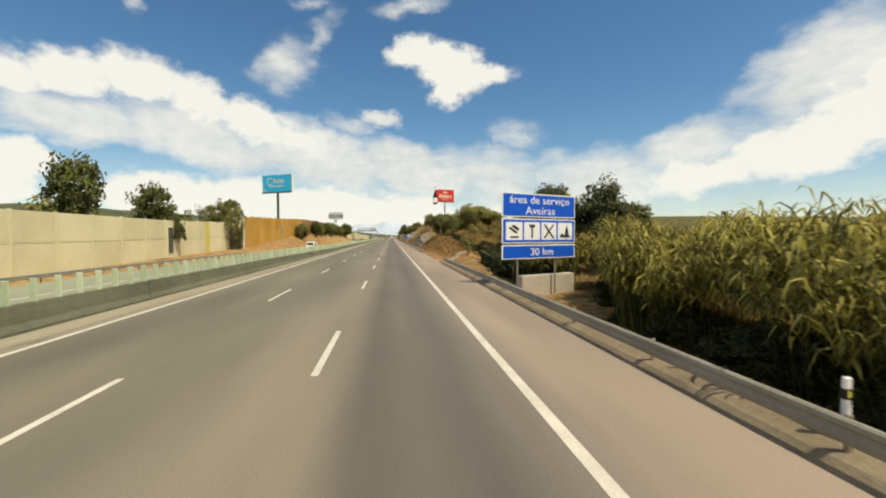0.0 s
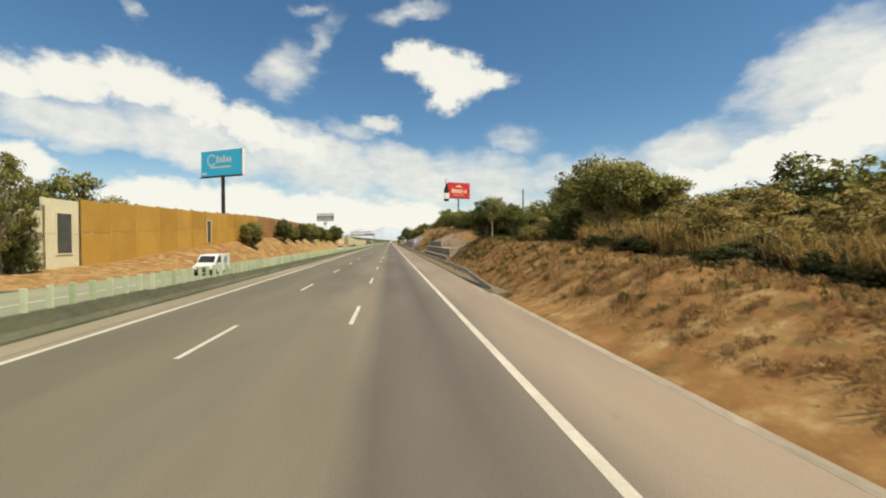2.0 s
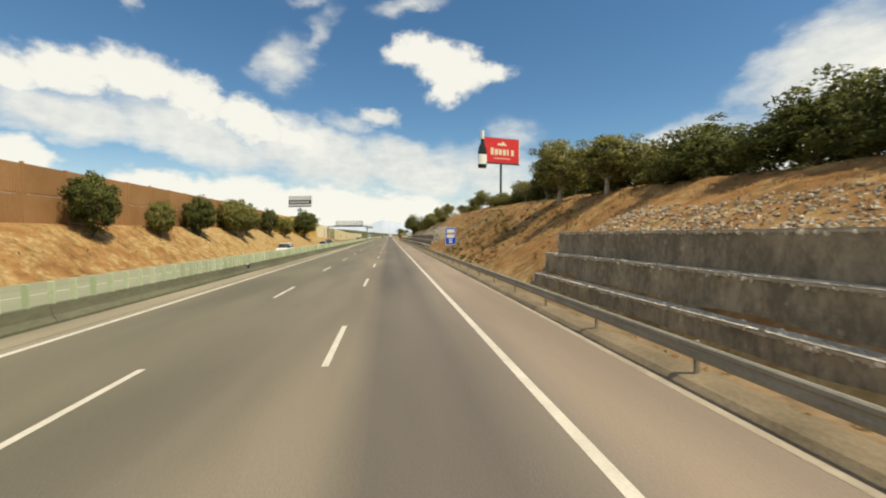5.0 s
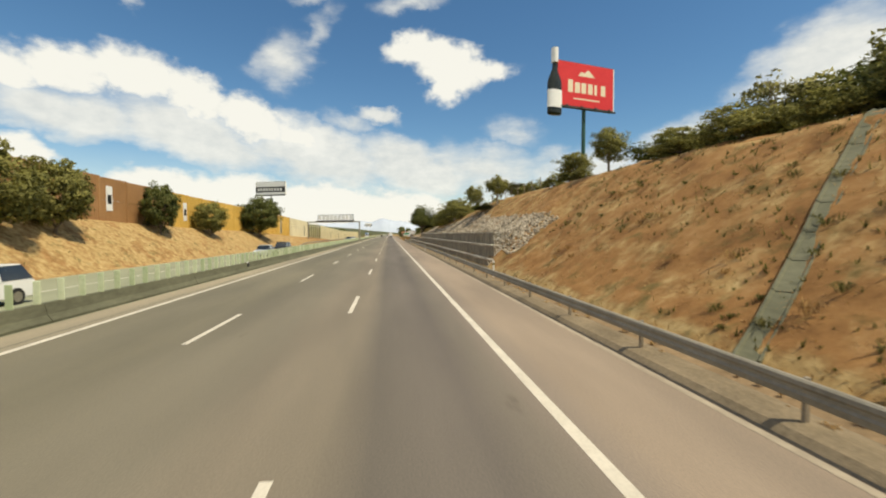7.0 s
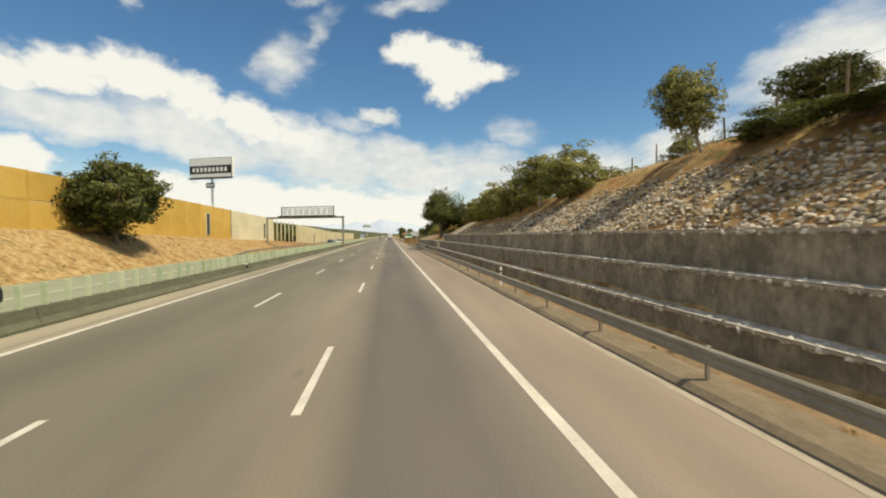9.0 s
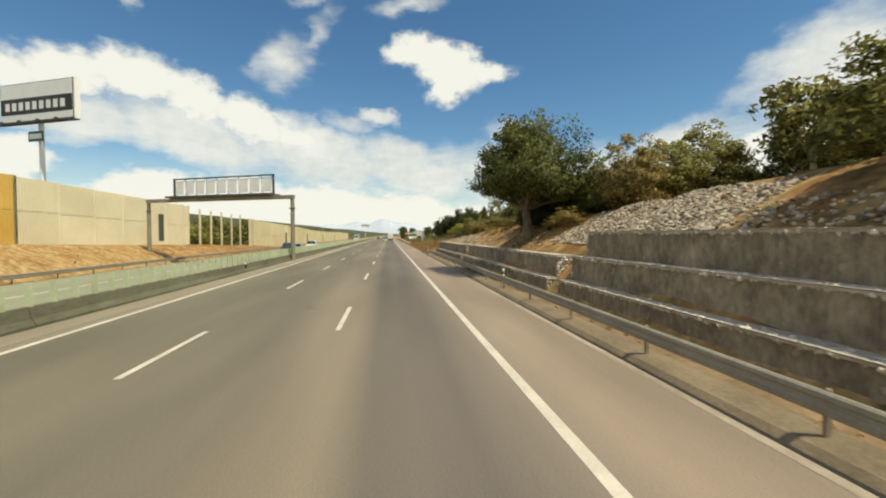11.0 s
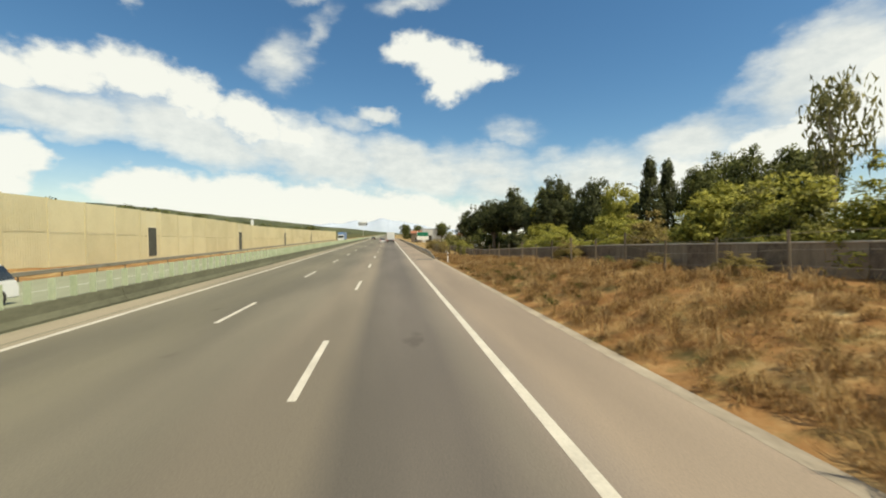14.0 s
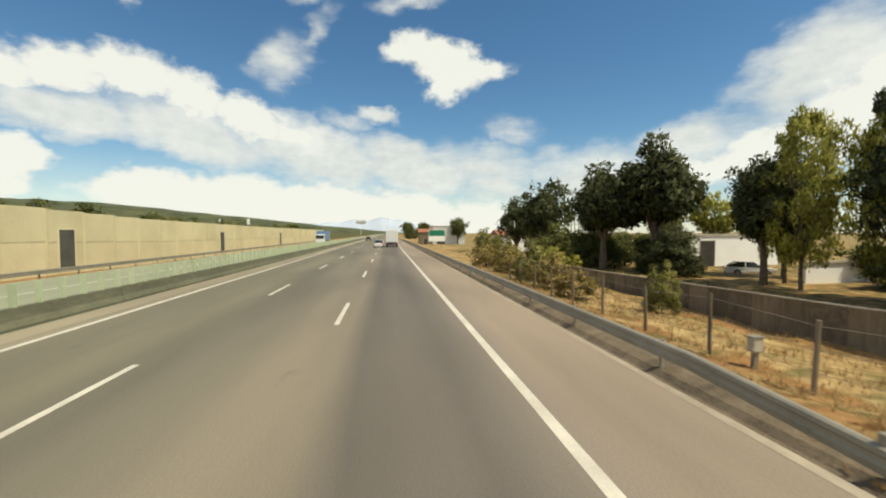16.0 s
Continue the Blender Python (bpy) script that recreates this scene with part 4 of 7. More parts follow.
rock_slope([(8.9, 10.8, 108, 124, 1500, 0.060), (9.6, 12.4, 122, 148, 2600, 0.065), (7.2, 10.0, 104.6, 108, 1500, 0.062)], 11, "broken grey rock spilled behind the gabions")
rock_slope([(9.6, 13.4, 207.5, 262, 12500, 0.088), (9.8, 12.6, 208, 226, 2800, 0.10), (8.5, 12.2, 205.8, 211.5, 1300, 0.10), (9.8, 11.4, 262, 294, 1500, 0.08)], 12, "slope of broken grey-white rock above the gabions",
           [(207, 4.2), (226, 4.5), (234, 5.6), (250, 5.2), (262, 4.2), (294, 4.0)])
rock_slope([(9.6, 13.0, 288, 301, 4600, 0.088), (9.0, 11.4, 322, 331, 460, 0.085), (9.2, 11.2, 331, 337.5, 420, 0.11), (9.0, 11.0, 298, 318, 140, 0.08), (9.0, 11.5, 338, 345, 90, 0.09)], 13, "tumbled grey boulders above the low gabions")

# ------------------------------------------------------------------ plants


def leaf_mesh(name, seed, shape, clumps, leaves, clump_r, leaf, material, wide=5.0, tall=5.0, flat=0.45):
    """A crown of many small leaf sprays gathered in clumps; shape(rng, n) gives clump centres in a unit crown (x, y in -1..1, z in 0..1)."""
    rng = np.random.default_rng(seed)
    centres = shape(rng, clumps) * np.array([wide / 2, wide / 2, tall])
    size = rng.uniform(0.6, 1.25, clumps) * clump_r
    off = rng.normal(size=(clumps, leaves, 3))
    off /= np.linalg.norm(off, axis=2, keepdims=True)
    off *= rng.uniform(0.25, 1.0, (clumps, leaves, 1)) ** 0.6 * size[:, None, None]
    off[..., 2] *= 0.75
    pos = (centres[:, None] + off).reshape(-1, 3)
    n = len(pos)
    turn = random_turns(rng, n)
    ln = leaf * rng.uniform(0.6, 1.4, n)
    blade = np.array([(-1, 0, 0), (0.7, -flat, 0.1), (0.9, flat, -0.1)])
    pts = np.einsum("nij,kj->nki", turn, blade) * ln[:, None, None] * 0.5 + pos[:, None]
    # leaves turn their upper sides outwards, and light falls on them as on the clump they belong to
    outward = off.reshape(-1, 3) / np.repeat(size, leaves)[:, None] + 0.9 * (pos - pos.mean(axis=0)) / (wide / 2) + rng.normal(scale=0.3, size=(n, 3)) + np.array([0, 0, 0.35])
    outward /= np.linalg.norm(outward, axis=1, keepdims=True)
    face_way = np.cross(pts[:, 1] - pts[:, 0], pts[:, 2] - pts[:, 0])
    wrong = (face_way * outward).sum(1) < 0
    pts[wrong] = pts[wrong][:, [0, 2, 1]]
    me = quick(name, pts, np.arange(3 * n).reshape(n, 3), material)
    me.normals_split_custom_set_from_vertices(np.repeat(outward, 3, axis=0).tolist())
    return me, centres


def round_crown(rng, n):
    v = rng.normal(size=(n, 3))
    v /= np.linalg.norm(v, axis=1, keepdims=True)
    v *= (rng.uniform(0.15, 1, (n, 1)) ** 0.45) * rng.uniform(0.78, 1.0, (n, 1))
    lump = 0.86 + 0.16 * np.sin(3 * np.arctan2(v[:, 1], v[:, 0]) + rng.uniform(0, 6)) + 0.12 * np.sin(5 * v[:, 2] + rng.uniform(0, 6))
    v *= lump[:, None]
    v[:, 2] = v[:, 2] * 0.50 + 0.5
    return v


def spread_crown(rng, n):
    v = round_crown(rng, n)
    z = v[:, 2]
    v[:, 2] = np.where(z < 0.4, 0.4 - (0.4 - z) * 0.55, z)
    lobes = 0.82 + 0.25 * np.sin(3 * np.arctan2(v[:, 1], v[:, 0]) + 1.0)
    v[:, :2] *= lobes[:, None]
    return v


def tall_crown(rng, n):
    z = rng.uniform(0, 1, n) ** 0.85
    r = np.sin(np.pi * (0.12 + 0.84 * z)) ** 0.7 * rng.uniform(0.35, 1.0, n) ** 0.6
    a = rng.uniform(0, 6.283, n)
    return np.stack([r * np.cos(a), r * np.sin(a), z], -1)


def cone_crown(rng, n):
    z = rng.uniform(0, 1, n) ** 1.2
    tier = 0.75 + 0.25 * np.sin(z * 30)
    r = (1.02 - z) * tier * rng.uniform(0.3, 1.0, n) ** 0.5
    a = rng.uniform(0, 6.283, n)
    return np.stack([r * np.cos(a), r * np.sin(a), z], -1)


def bush_crown(rng, n):
    v = rng.normal(size=(n, 3))
    v /= np.linalg.norm(v, axis=1, keepdims=True)
    v *= rng.uniform(0.2, 1, (n, 1)) ** 0.42 * 0.94
    v[:, 2] = np.abs(v[:, 2]) ** 0.85 * 0.95
    lobes = 0.92 + 0.10 * np.sin(4 * np.arctan2(v[:, 1], v[:, 0]) + 0.7)
    v[:, :2] *= lobes[:, None]
    v[:, 2] *= 0.85 + 0.25 * np.sin(5 * v[:, 0] + 2 * v[:, 1])
    return v


def ball_crown(rng, n):
    """A clipped-looking round shrub, drawn in at its foot."""
    v = rng.normal(size=(n, 3))
    v /= np.linalg.norm(v, axis=1, keepdims=True)
    v *= rng.uniform(0.25, 1, (n, 1)) ** 0.38 * 0.92
    v *= (0.93 + 0.09 * np.sin(4 * np.arctan2(v[:, 1], v[:, 0]) + 2.5 * v[:, 2]))[:, None]
    v[:, 2] = 0.5 + 0.48 * v[:, 2]
    return v


def trunk_mesh(name, seed, centres, foot, fork, r, material, lean=(0, 0), limbs=9, sides=7):
    """A tapered, slightly crooked trunk that forks into limbs reaching the crown's clumps."""
    rng = random.Random(seed)
    bm = bmesh.new()
    top = Vector((lean[0], lean[1], fork))
    mid = Vector((lean[0] * 0.35 + rng.uniform(-0.08, 0.08), lean[1] * 0.35, fork * 0.5))
    rod(bm, (0, 0, foot), mid, r * 1.25, r * 0.95, sides)
    rod(bm, mid, top, r * 0.95, r * 0.75, sides)
    pick = [centres[rng.randrange(len(centres))] for _ in range(limbs)]
    for c in pick:
        c = Vector(c)
        bend = top.lerp(c, 0.5) + Vector((rng.uniform(-0.2, 0.2), rng.uniform(-0.2, 0.2), 0.15))
        rod(bm, top - Vector((0, 0, 0.1)), bend, r * 0.5, r * 0.28, 5)
        rod(bm, bend, c, r * 0.28, r * 0.06, 5)
    return to_mesh(name, bm, material)


# kind: crown shape, clumps, leaves each, clump radius, leaf length, leaf colour, crown foot as a share of the height, trunk radius, bark
KINDS = {
    "bush": (bush_crown, 142, 75, 0.48, 0.18, "olive", 0.0, 0.10, BARK),
    "dark_bush": (bush_crown, 180, 82, 0.48, 0.16, "oak", 0.0, 0.12, BARK),
    "bright_bush": (bush_crown, 150, 82, 0.44, 0.18, "bright", 0.0, 0.08, BARK),
    "dry_bush": (bush_crown, 120, 72, 0.48, 0.19, "dry", 0.0, 0.06, BARK),
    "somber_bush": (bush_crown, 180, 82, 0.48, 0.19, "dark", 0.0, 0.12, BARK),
    "round_bush": (ball_crown, 200, 82, 0.46, 0.19, "oak", 0.0, 0.12, BARK),
    "pale_round_bush": (ball_crown, 180, 80, 0.46, 0.20, "olive", 0.0, 0.12, BARK),
    "shade_tree": (spread_crown, 190, 82, 0.50, 0.20, "dark", 0.17, 0.16, BARK),
    "olive_tree": (round_crown, 165, 75, 0.46, 0.17, "olive", 0.12, 0.13, PALE_BARK),
    "green_tree": (round_crown, 180, 78, 0.44, 0.17, "bright", 0.10, 0.13, BARK),
    "dark_tree": (spread_crown, 195, 82, 0.46, 0.16, "oak", 0.10, 0.16, BARK),
    "somber_tree": (round_crown, 180, 80, 0.48, 0.18, "dark", 0.06, 0.16, BARK),
    "poplar": (tall_crown, 165, 72, 0.37, 0.16, "olive", 0.10, 0.12, BARK),
    "bright_poplar": (tall_crown, 165, 72, 0.40, 0.17, "bright", 0.12, 0.12, BARK),
    "conifer": (cone_crown, 195, 72, 0.35, 0.16, "dark", 0.06, 0.13, BARK),
    "airy_tree": (round_crown, 90, 46, 0.48, 0.16, "airy", 0.20, 0.10, PALE_BARK),
}
PLANTS = {}
for kn, (kind, (shape, clumps, leaves, cr, lf, colour, foot_share, tr, bark)) in enumerate(KINDS.items()):
    for v in range(3):
        low = 5.0 * foot_share
        # the third form, for plants far off, has fewer and larger sprays
        thin = (clumps * 6 // 10, leaves * 4 // 10, cr * 1.1, lf * 1.75) if v == 2 else (clumps, leaves, cr, lf)
        me, cs = leaf_mesh("crown", 100 + kn * 7 + v, shape, *thin, LEAF[colour], 4.4, 5.0 - low - 0.35)
        me.transform(Matrix.Translation((0, 0, low + 0.2)))
        cs = cs + np.array([0, 0, low + 0.2])
        PLANTS[kind, v] = (me, trunk_mesh("trunk", kn * 5 + v, cs, -0.6, max(0.5, low + 0.5), tr, bark))

WORDS = {
    "round_bush": ("dense round dark green shrub below the noise wall", "shrub"), "pale_round_bush": ("round olive-green shrub below the noise wall", "shrub"),
    "somber_bush": ("dense shrub, almost black to deepen the shade below trees", "shrub"),
    "shade_tree": ("dark spreading tree with a bare trunk in the garden", "tree"),
    "bush": ("rounded grey-green shrub on the bank", "shrub"), "dark_bush": ("dense dark green evergreen shrub on the bank", "shrub"), "bright_bush": ("loose yellow-green shrub beside the fence", "shrub"),
    "dry_bush": ("brown half-dry scrub on the bank", "shrub"), "olive_tree": ("grey-green tree with a pale trunk on the crest", "tree"), "green_tree": ("leafy yellow-green tree beside the motorway", "tree"),
    "dark_tree": ("dark broad-crowned evergreen tree above the scrub", "tree"), "somber_tree": ("dense almost black evergreen tree on the verge", "tree"), "poplar": ("slender upright green tree on the bank", "tree"), "bright_poplar": ("upright light green poplar beside the house", "tree"),
    "conifer": ("dark narrow conifer beside the fields", "tree"), "airy_tree": ("thin grey tree with sparse foliage", "tree"),
}
plant_rng = random.Random(5)


def plant(kind, x, y, top, wide, z=None, lean=0.0, label=""):
    """A plant on the ground at (x, y) whose crown reaches the height top."""
    z = height_at(x, y) if z is None else z
    words, category = WORDS[kind]
    thing = root(kind if category == "tree" else "shrub", pose(x, y, z - 0.05, 0, lean, plant_rng.uniform(0, 360)), label or words, category, category + "s")
    if lean:
        thing.rotation_euler = (0, radians(lean), 0)
    s = wide / 4.1
    thing.scale = (s * plant_rng.uniform(0.93, 1.07), s * plant_rng.uniform(0.93, 1.07), max(0.4, top - z) / (4.75 if category == 'tree' else 4.3))
    near = -33 < x < 20.6 and y < 420 or 22 < x < 38 and 380 < y < 460
    crown, stem = PLANTS[kind, plant_rng.randrange(2) if near else 2]
    part("trunk", stem, None, thing)
    part("crown", crown, None, thing)
    return thing


def plant_all(rows):
    """Plants a stretch: kind, x, y, height of the top, width."""
    for row in rows:
        plant(*row)


# left bank, in front of and behind the noise wall
plant_all([
    ("pale_round_bush", -28.6, 142.5, 6.6, 4.6), ("round_bush", -29.0, 171.5, 8.6, 4.8), ("pale_round_bush", -29.0, 184, 6.9, 3.6),
    ("round_bush", -29.0, 195, 8.4, 5.2), ("pale_round_bush", -29.0, 210.6, 9.1, 6.6), ("pale_round_bush", -29.0, 217.0, 8.9, 5.4),
    ("round_bush", -29.2, 234.5, 8.8, 4.8), ("pale_round_bush", -29.0, 249.4, 7.6, 5.0), ("round_bush", -28.8, 275.2, 10.4, 9.4),
    ("dark_tree", -40, 60, 14.0, 8.0), ("dark_tree", -40, 78, 12.4, 8.5), ("olive_tree", -41, 110, 12.0, 8.0), ("bush", -46, 45, 8.5, 9),
    ("bush", -50, 70, 9, 12), ("bush", -48, 95, 9, 10), ("bush", -55, 120, 10, 12), ("airy_tree", -45, 112, 11.5, 6.0),
    ("airy_tree", -44, 124, 11.2, 6.0), ("olive_tree", -60, 300, 12.0, 8.0), ("dark_tree", -47, 262, 11.0, 6.0),
])
plant_all([
    ("bright_bush", -38, 352, 4.8, 6.5), ("bright_bush", -38.5, 358, 4.9, 7.0), ("bush", -38, 364, 4.6, 6.0), ("bright_bush", -39, 369, 4.8, 6.5),
    ("bush", -38, 375, 4.6, 6.0), ("bright_bush", -44, 362, 6.0, 9), ("bush", -46, 378, 6.0, 9), ("bush", -37, 349, 4.4, 5.0),
    ("bush", -52, 470, 7.0, 8.0), ("dark_tree", -60, 520, 8.5, 9.0), ("bush", -56, 560, 7.5, 9.0), ("dark_tree", -50, 640, 8.5, 9.0),
    ("bush", -45, 600, 7.0, 8.0),
])
plant("poplar", -30.9, 88.0, 9.6, 4.2, 1.0, label="climbing tree that drapes over the noise wall")
plant("dark_bush", -30.9, 89.9, 4.9, 2.7, label="dark creeper over the joint of the noise wall")
plant("airy_tree", -34.0, 93.2, 9.1, 2.8)
plant("dark_bush", -31.2, 67.6, 5.9, 1.9, 2.2, label="tuft of creeper hanging over the wall top")

# right side, from the start to the end of the way
plant_all([
    ("somber_tree", 15.0, 38.2, 7.5, 5.6), ("somber_tree", 18.0, 35.0, 7.8, 6.0), ("somber_tree", 13.0, 35.6, 7.3, 5.4),
    # low near-black shrubs are added to fill the shade under canes and trees
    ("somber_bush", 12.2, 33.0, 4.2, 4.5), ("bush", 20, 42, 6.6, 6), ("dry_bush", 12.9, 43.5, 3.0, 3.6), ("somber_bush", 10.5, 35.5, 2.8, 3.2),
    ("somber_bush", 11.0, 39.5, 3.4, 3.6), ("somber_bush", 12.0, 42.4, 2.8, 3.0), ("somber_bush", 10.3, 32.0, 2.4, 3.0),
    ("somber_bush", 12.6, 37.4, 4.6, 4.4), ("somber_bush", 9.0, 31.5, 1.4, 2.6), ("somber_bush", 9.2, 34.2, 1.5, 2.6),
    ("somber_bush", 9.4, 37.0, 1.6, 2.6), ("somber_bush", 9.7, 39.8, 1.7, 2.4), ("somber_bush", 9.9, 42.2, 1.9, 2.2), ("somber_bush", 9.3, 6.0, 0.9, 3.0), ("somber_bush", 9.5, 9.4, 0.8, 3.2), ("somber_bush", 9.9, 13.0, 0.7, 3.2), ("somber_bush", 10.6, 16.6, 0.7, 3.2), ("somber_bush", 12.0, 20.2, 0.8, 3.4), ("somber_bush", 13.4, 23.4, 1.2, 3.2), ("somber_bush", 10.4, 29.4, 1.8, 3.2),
    ("dry_bush", 14.5, 62, 4.2, 4.4), ("dry_bush", 13.2, 66, 4.5, 4.2), ("dry_bush", 16.5, 68, 5.2, 5.0), ("dry_bush", 14.2, 71, 5.0, 4.6), ("dry_bush", 19.0, 72, 5.6, 5.4), ("dry_bush", 16.5, 58, 4.0, 4.6), ("dry_bush", 20, 66, 5.2, 6),
])
plant_all([
    ("bush", 22, 61, 4.6, 4), ("bush", 9.6, 55.0, 2.6, 2.4), ("bush", 9.4, 52.3, 1.5, 2.2), ("dark_bush", 25, 70, 6.0, 6), ("bright_poplar", 24.5, 58.8, 8.9, 2.9),
    ("poplar", 28.5, 56, 6.8, 3.6), ("dark_bush", 23, 62, 6.0, 5), ("dark_bush", 30, 76, 6.4, 7), ("dark_tree", 36, 60, 8.0, 7),
    ("olive_tree", 15.4, 78.7, 9.2, 6.8), ("olive_tree", 18.8, 79.2, 8.2, 5.0), ("airy_tree", 16.0, 82.0, 7.6, 5.0),
    ("dark_bush", 13.6, 82.5, 5.4, 4.0), ("dry_bush", 12.4, 86, 4.6, 4.0), ("airy_tree", 11.5, 98.8, 8.4, 3.8), ("dark_bush", 14.6, 99.6, 7.0, 5.0),
    ("dark_tree", 13.4, 104.3, 8.3, 5.2), ("dark_bush", 12.3, 104.2, 7.2, 4.8), ("olive_tree", 19.0, 93, 9.4, 6.0), ("bush", 15.5, 92.0, 6.6, 4.6),
    ("dark_bush", 18.0, 107.0, 6.4, 5.0),
])
plant_all([
    ("dark_bush", 13.4, 91.0, 5.4, 3.6), ("somber_bush", 15.8, 112.6, 5.6, 3.0), ("poplar", 16.8, 115.2, 6.9, 1.8), ("bush", 17.0, 119.2, 8.6, 4.6),
    ("dark_bush", 17.5, 123, 7.6, 5.0), ("dark_bush", 17.0, 127.0, 8.0, 6.0), ("dark_bush", 17.0, 131, 8.8, 6.0), ("dark_bush", 16.8, 136, 9.0, 6.0),
    ("dark_bush", 17.2, 141, 9.2, 6.0), ("dark_bush", 17.0, 147, 9.2, 6.0), ("olive_tree", 15.5, 155, 10.0, 5.6),
    ("olive_tree", 15.2, 163, 11.4, 6.0), ("dark_bush", 18.6, 158, 9.4, 6.0), ("bush", 18.5, 151.0, 9.0, 6.0), ("olive_tree", 20.5, 171, 12.0, 6.5),
    ("dark_tree", 20.8, 181, 12.3, 6.0), ("dark_tree", 23.0, 186.5, 12.6, 6.5), ("airy_tree", 20.5, 189, 11.2, 5.2), ("bush", 20.0, 192, 9.4, 4.5),
    ("bush", 19.4, 197.5, 10.0, 5.5),
])
plant_all([
    ("bush", 19.2, 202.5, 9.8, 4.8), ("airy_tree", 24, 177, 12.4, 6.0), ("olive_tree", 18.4, 210.4, 11.8, 3.6),
    ("olive_tree", 18.4, 217.0, 10.9, 4.2), ("bush", 18.8, 219.5, 9.6, 3.4), ("bush", 17.6, 214.0, 9.0, 2.6), ("dark_bush", 21.5, 207.5, 10.8, 5.5),
    ("bush", 24.0, 207, 11.2, 6), ("dark_bush", 22.5, 202, 10.6, 5.0), ("bush", 19.0, 224, 9.8, 3.0), ("airy_tree", 23.5, 199.5, 12.6, 5.0),
    ("olive_tree", 14.7, 233.9, 11.0, 3.6), ("dark_bush", 13.6, 236.6, 7.0, 4.2), ("dark_bush", 13.9, 240.0, 7.4, 3.4), ("bush", 19, 231, 9.9, 3.2),
    ("bush", 20, 238, 10.2, 3.4), ("olive_tree", 20.5, 244, 11.4, 4.2), ("bush", 19.5, 252, 9.4, 3.6), ("bush", 13.4, 256.5, 9.5, 5.4),
    ("olive_tree", 13.0, 262, 9.7, 5.8),
])
plant_all([
    ("bush", 12.8, 267, 9.1, 5.8), ("bush", 12.4, 272.5, 8.7, 5.8), ("bright_bush", 12.6, 278, 8.1, 5.6), ("bush", 12.8, 284, 7.9, 5.8),
    ("bush", 16, 288, 8.4, 5.0), ("dry_bush", 15.6, 303.0, 9.0, 5.0), ("dry_bush", 14.6, 299.6, 8.2, 4.0), ("dark_bush", 15.2, 307.4, 8.8, 5.0),
    ("bush", 20.0, 301, 9.8, 6.0), ("olive_tree", 22.5, 296.5, 11.2, 6.0), ("bush", 13.5, 312.5, 8.3, 5.0), ("dark_bush", 13.4, 309.0, 7.4, 4.2), ("dark_bush", 15.0, 308.5, 7.4, 5.0),
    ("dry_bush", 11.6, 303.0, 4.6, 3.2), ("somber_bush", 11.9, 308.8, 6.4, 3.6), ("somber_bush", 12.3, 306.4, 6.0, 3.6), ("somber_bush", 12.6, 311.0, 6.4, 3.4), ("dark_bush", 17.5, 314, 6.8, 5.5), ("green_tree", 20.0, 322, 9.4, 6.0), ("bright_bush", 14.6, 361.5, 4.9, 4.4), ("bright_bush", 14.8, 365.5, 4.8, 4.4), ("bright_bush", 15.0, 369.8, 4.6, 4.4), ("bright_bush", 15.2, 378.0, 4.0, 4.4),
    ("dark_bush", 18.2, 326.5, 7.4, 5.0), ("bush", 20.5, 334, 10.4, 6.0), ("green_tree", 23.5, 338, 11.0, 6.5), ("dry_bush", 16.8, 332, 5.6, 4.5),
    ("dry_bush", 13.6, 337.4, 4.9, 4.0),
])
plant_all([
    ("dry_bush", 13.8, 341.6, 5.2, 4.2), ("bush", 13.6, 345.4, 5.6, 4.4), ("bush", 15.6, 338.6, 5.4, 4.2), ("dark_bush", 16.5, 341, 5.4, 4.2),
    ("conifer", 26, 345, 10.2, 3.6), ("conifer", 25.2, 350, 9.8, 3.0), ("dark_tree", 29.5, 355, 16.2, 7.5), ("conifer", 24.0, 357.5, 10.4, 3.4),
    ("dry_bush", 14.5, 347, 4.4, 4.5), ("bush", 17.0, 350, 5.4, 5.0), ("bush", 14.2, 354.5, 4.4, 4.2), ("dry_bush", 14.6, 358.5, 4.3, 4.5),
    ("bush", 16.4, 362, 5.2, 5.0), ("bush", 15.0, 366, 4.6, 4.4), ("bright_bush", 17.0, 370, 5.2, 5.2), ("dry_bush", 15.2, 374.5, 4.0, 4.4),
    ("airy_tree", 24.3, 372, 12.8, 4.0), ("conifer", 28.0, 363, 13.2, 4.4), ("dark_tree", 31.0, 367, 13.4, 6.5), ("conifer", 33.0, 372, 12.4, 4.0),
])
plant_all([
    ("conifer", 26.0, 391.5, 10.1, 5.2), ("conifer", 28.2, 392, 10.0, 5.4), ("dark_tree", 28.6, 387.5, 9.7, 6.0),
    ("dark_tree", 31.0, 384.5, 10.2, 6.5), ("dry_bush", 11.7, 378.0, 2.5, 2.2), ("dark_bush", 12.0, 378.8, 2.1, 1.8),
    ("dark_bush", 11.5, 373.0, 1.6, 1.5), ("dark_tree", 31.0, 388, 10.4, 6.0), ("dark_tree", 34.0, 383, 11.0, 7.0),
    ("green_tree", 28.5, 401.0, 9.4, 6.0), ("bright_bush", 17.5, 381, 3.8, 5.5), ("bright_bush", 18.5, 387, 3.6, 5.5),
    ("bright_bush", 18.0, 393.5, 3.6, 6.0), ("bright_bush", 20.5, 406.5, 3.9, 7.0), ("bright_bush", 18.0, 400.5, 3.0, 5.5),
    ("bush", 21, 413, 2.8, 5.0), ("somber_tree", 30.0, 411.5, 11.2, 7.0), ("somber_tree", 27.0, 418.5, 12.4, 7.5),
    ("green_tree", 29.5, 423, 11.4, 5.5), ("bright_poplar", 28.7, 428, 10.6, 4.6),
])
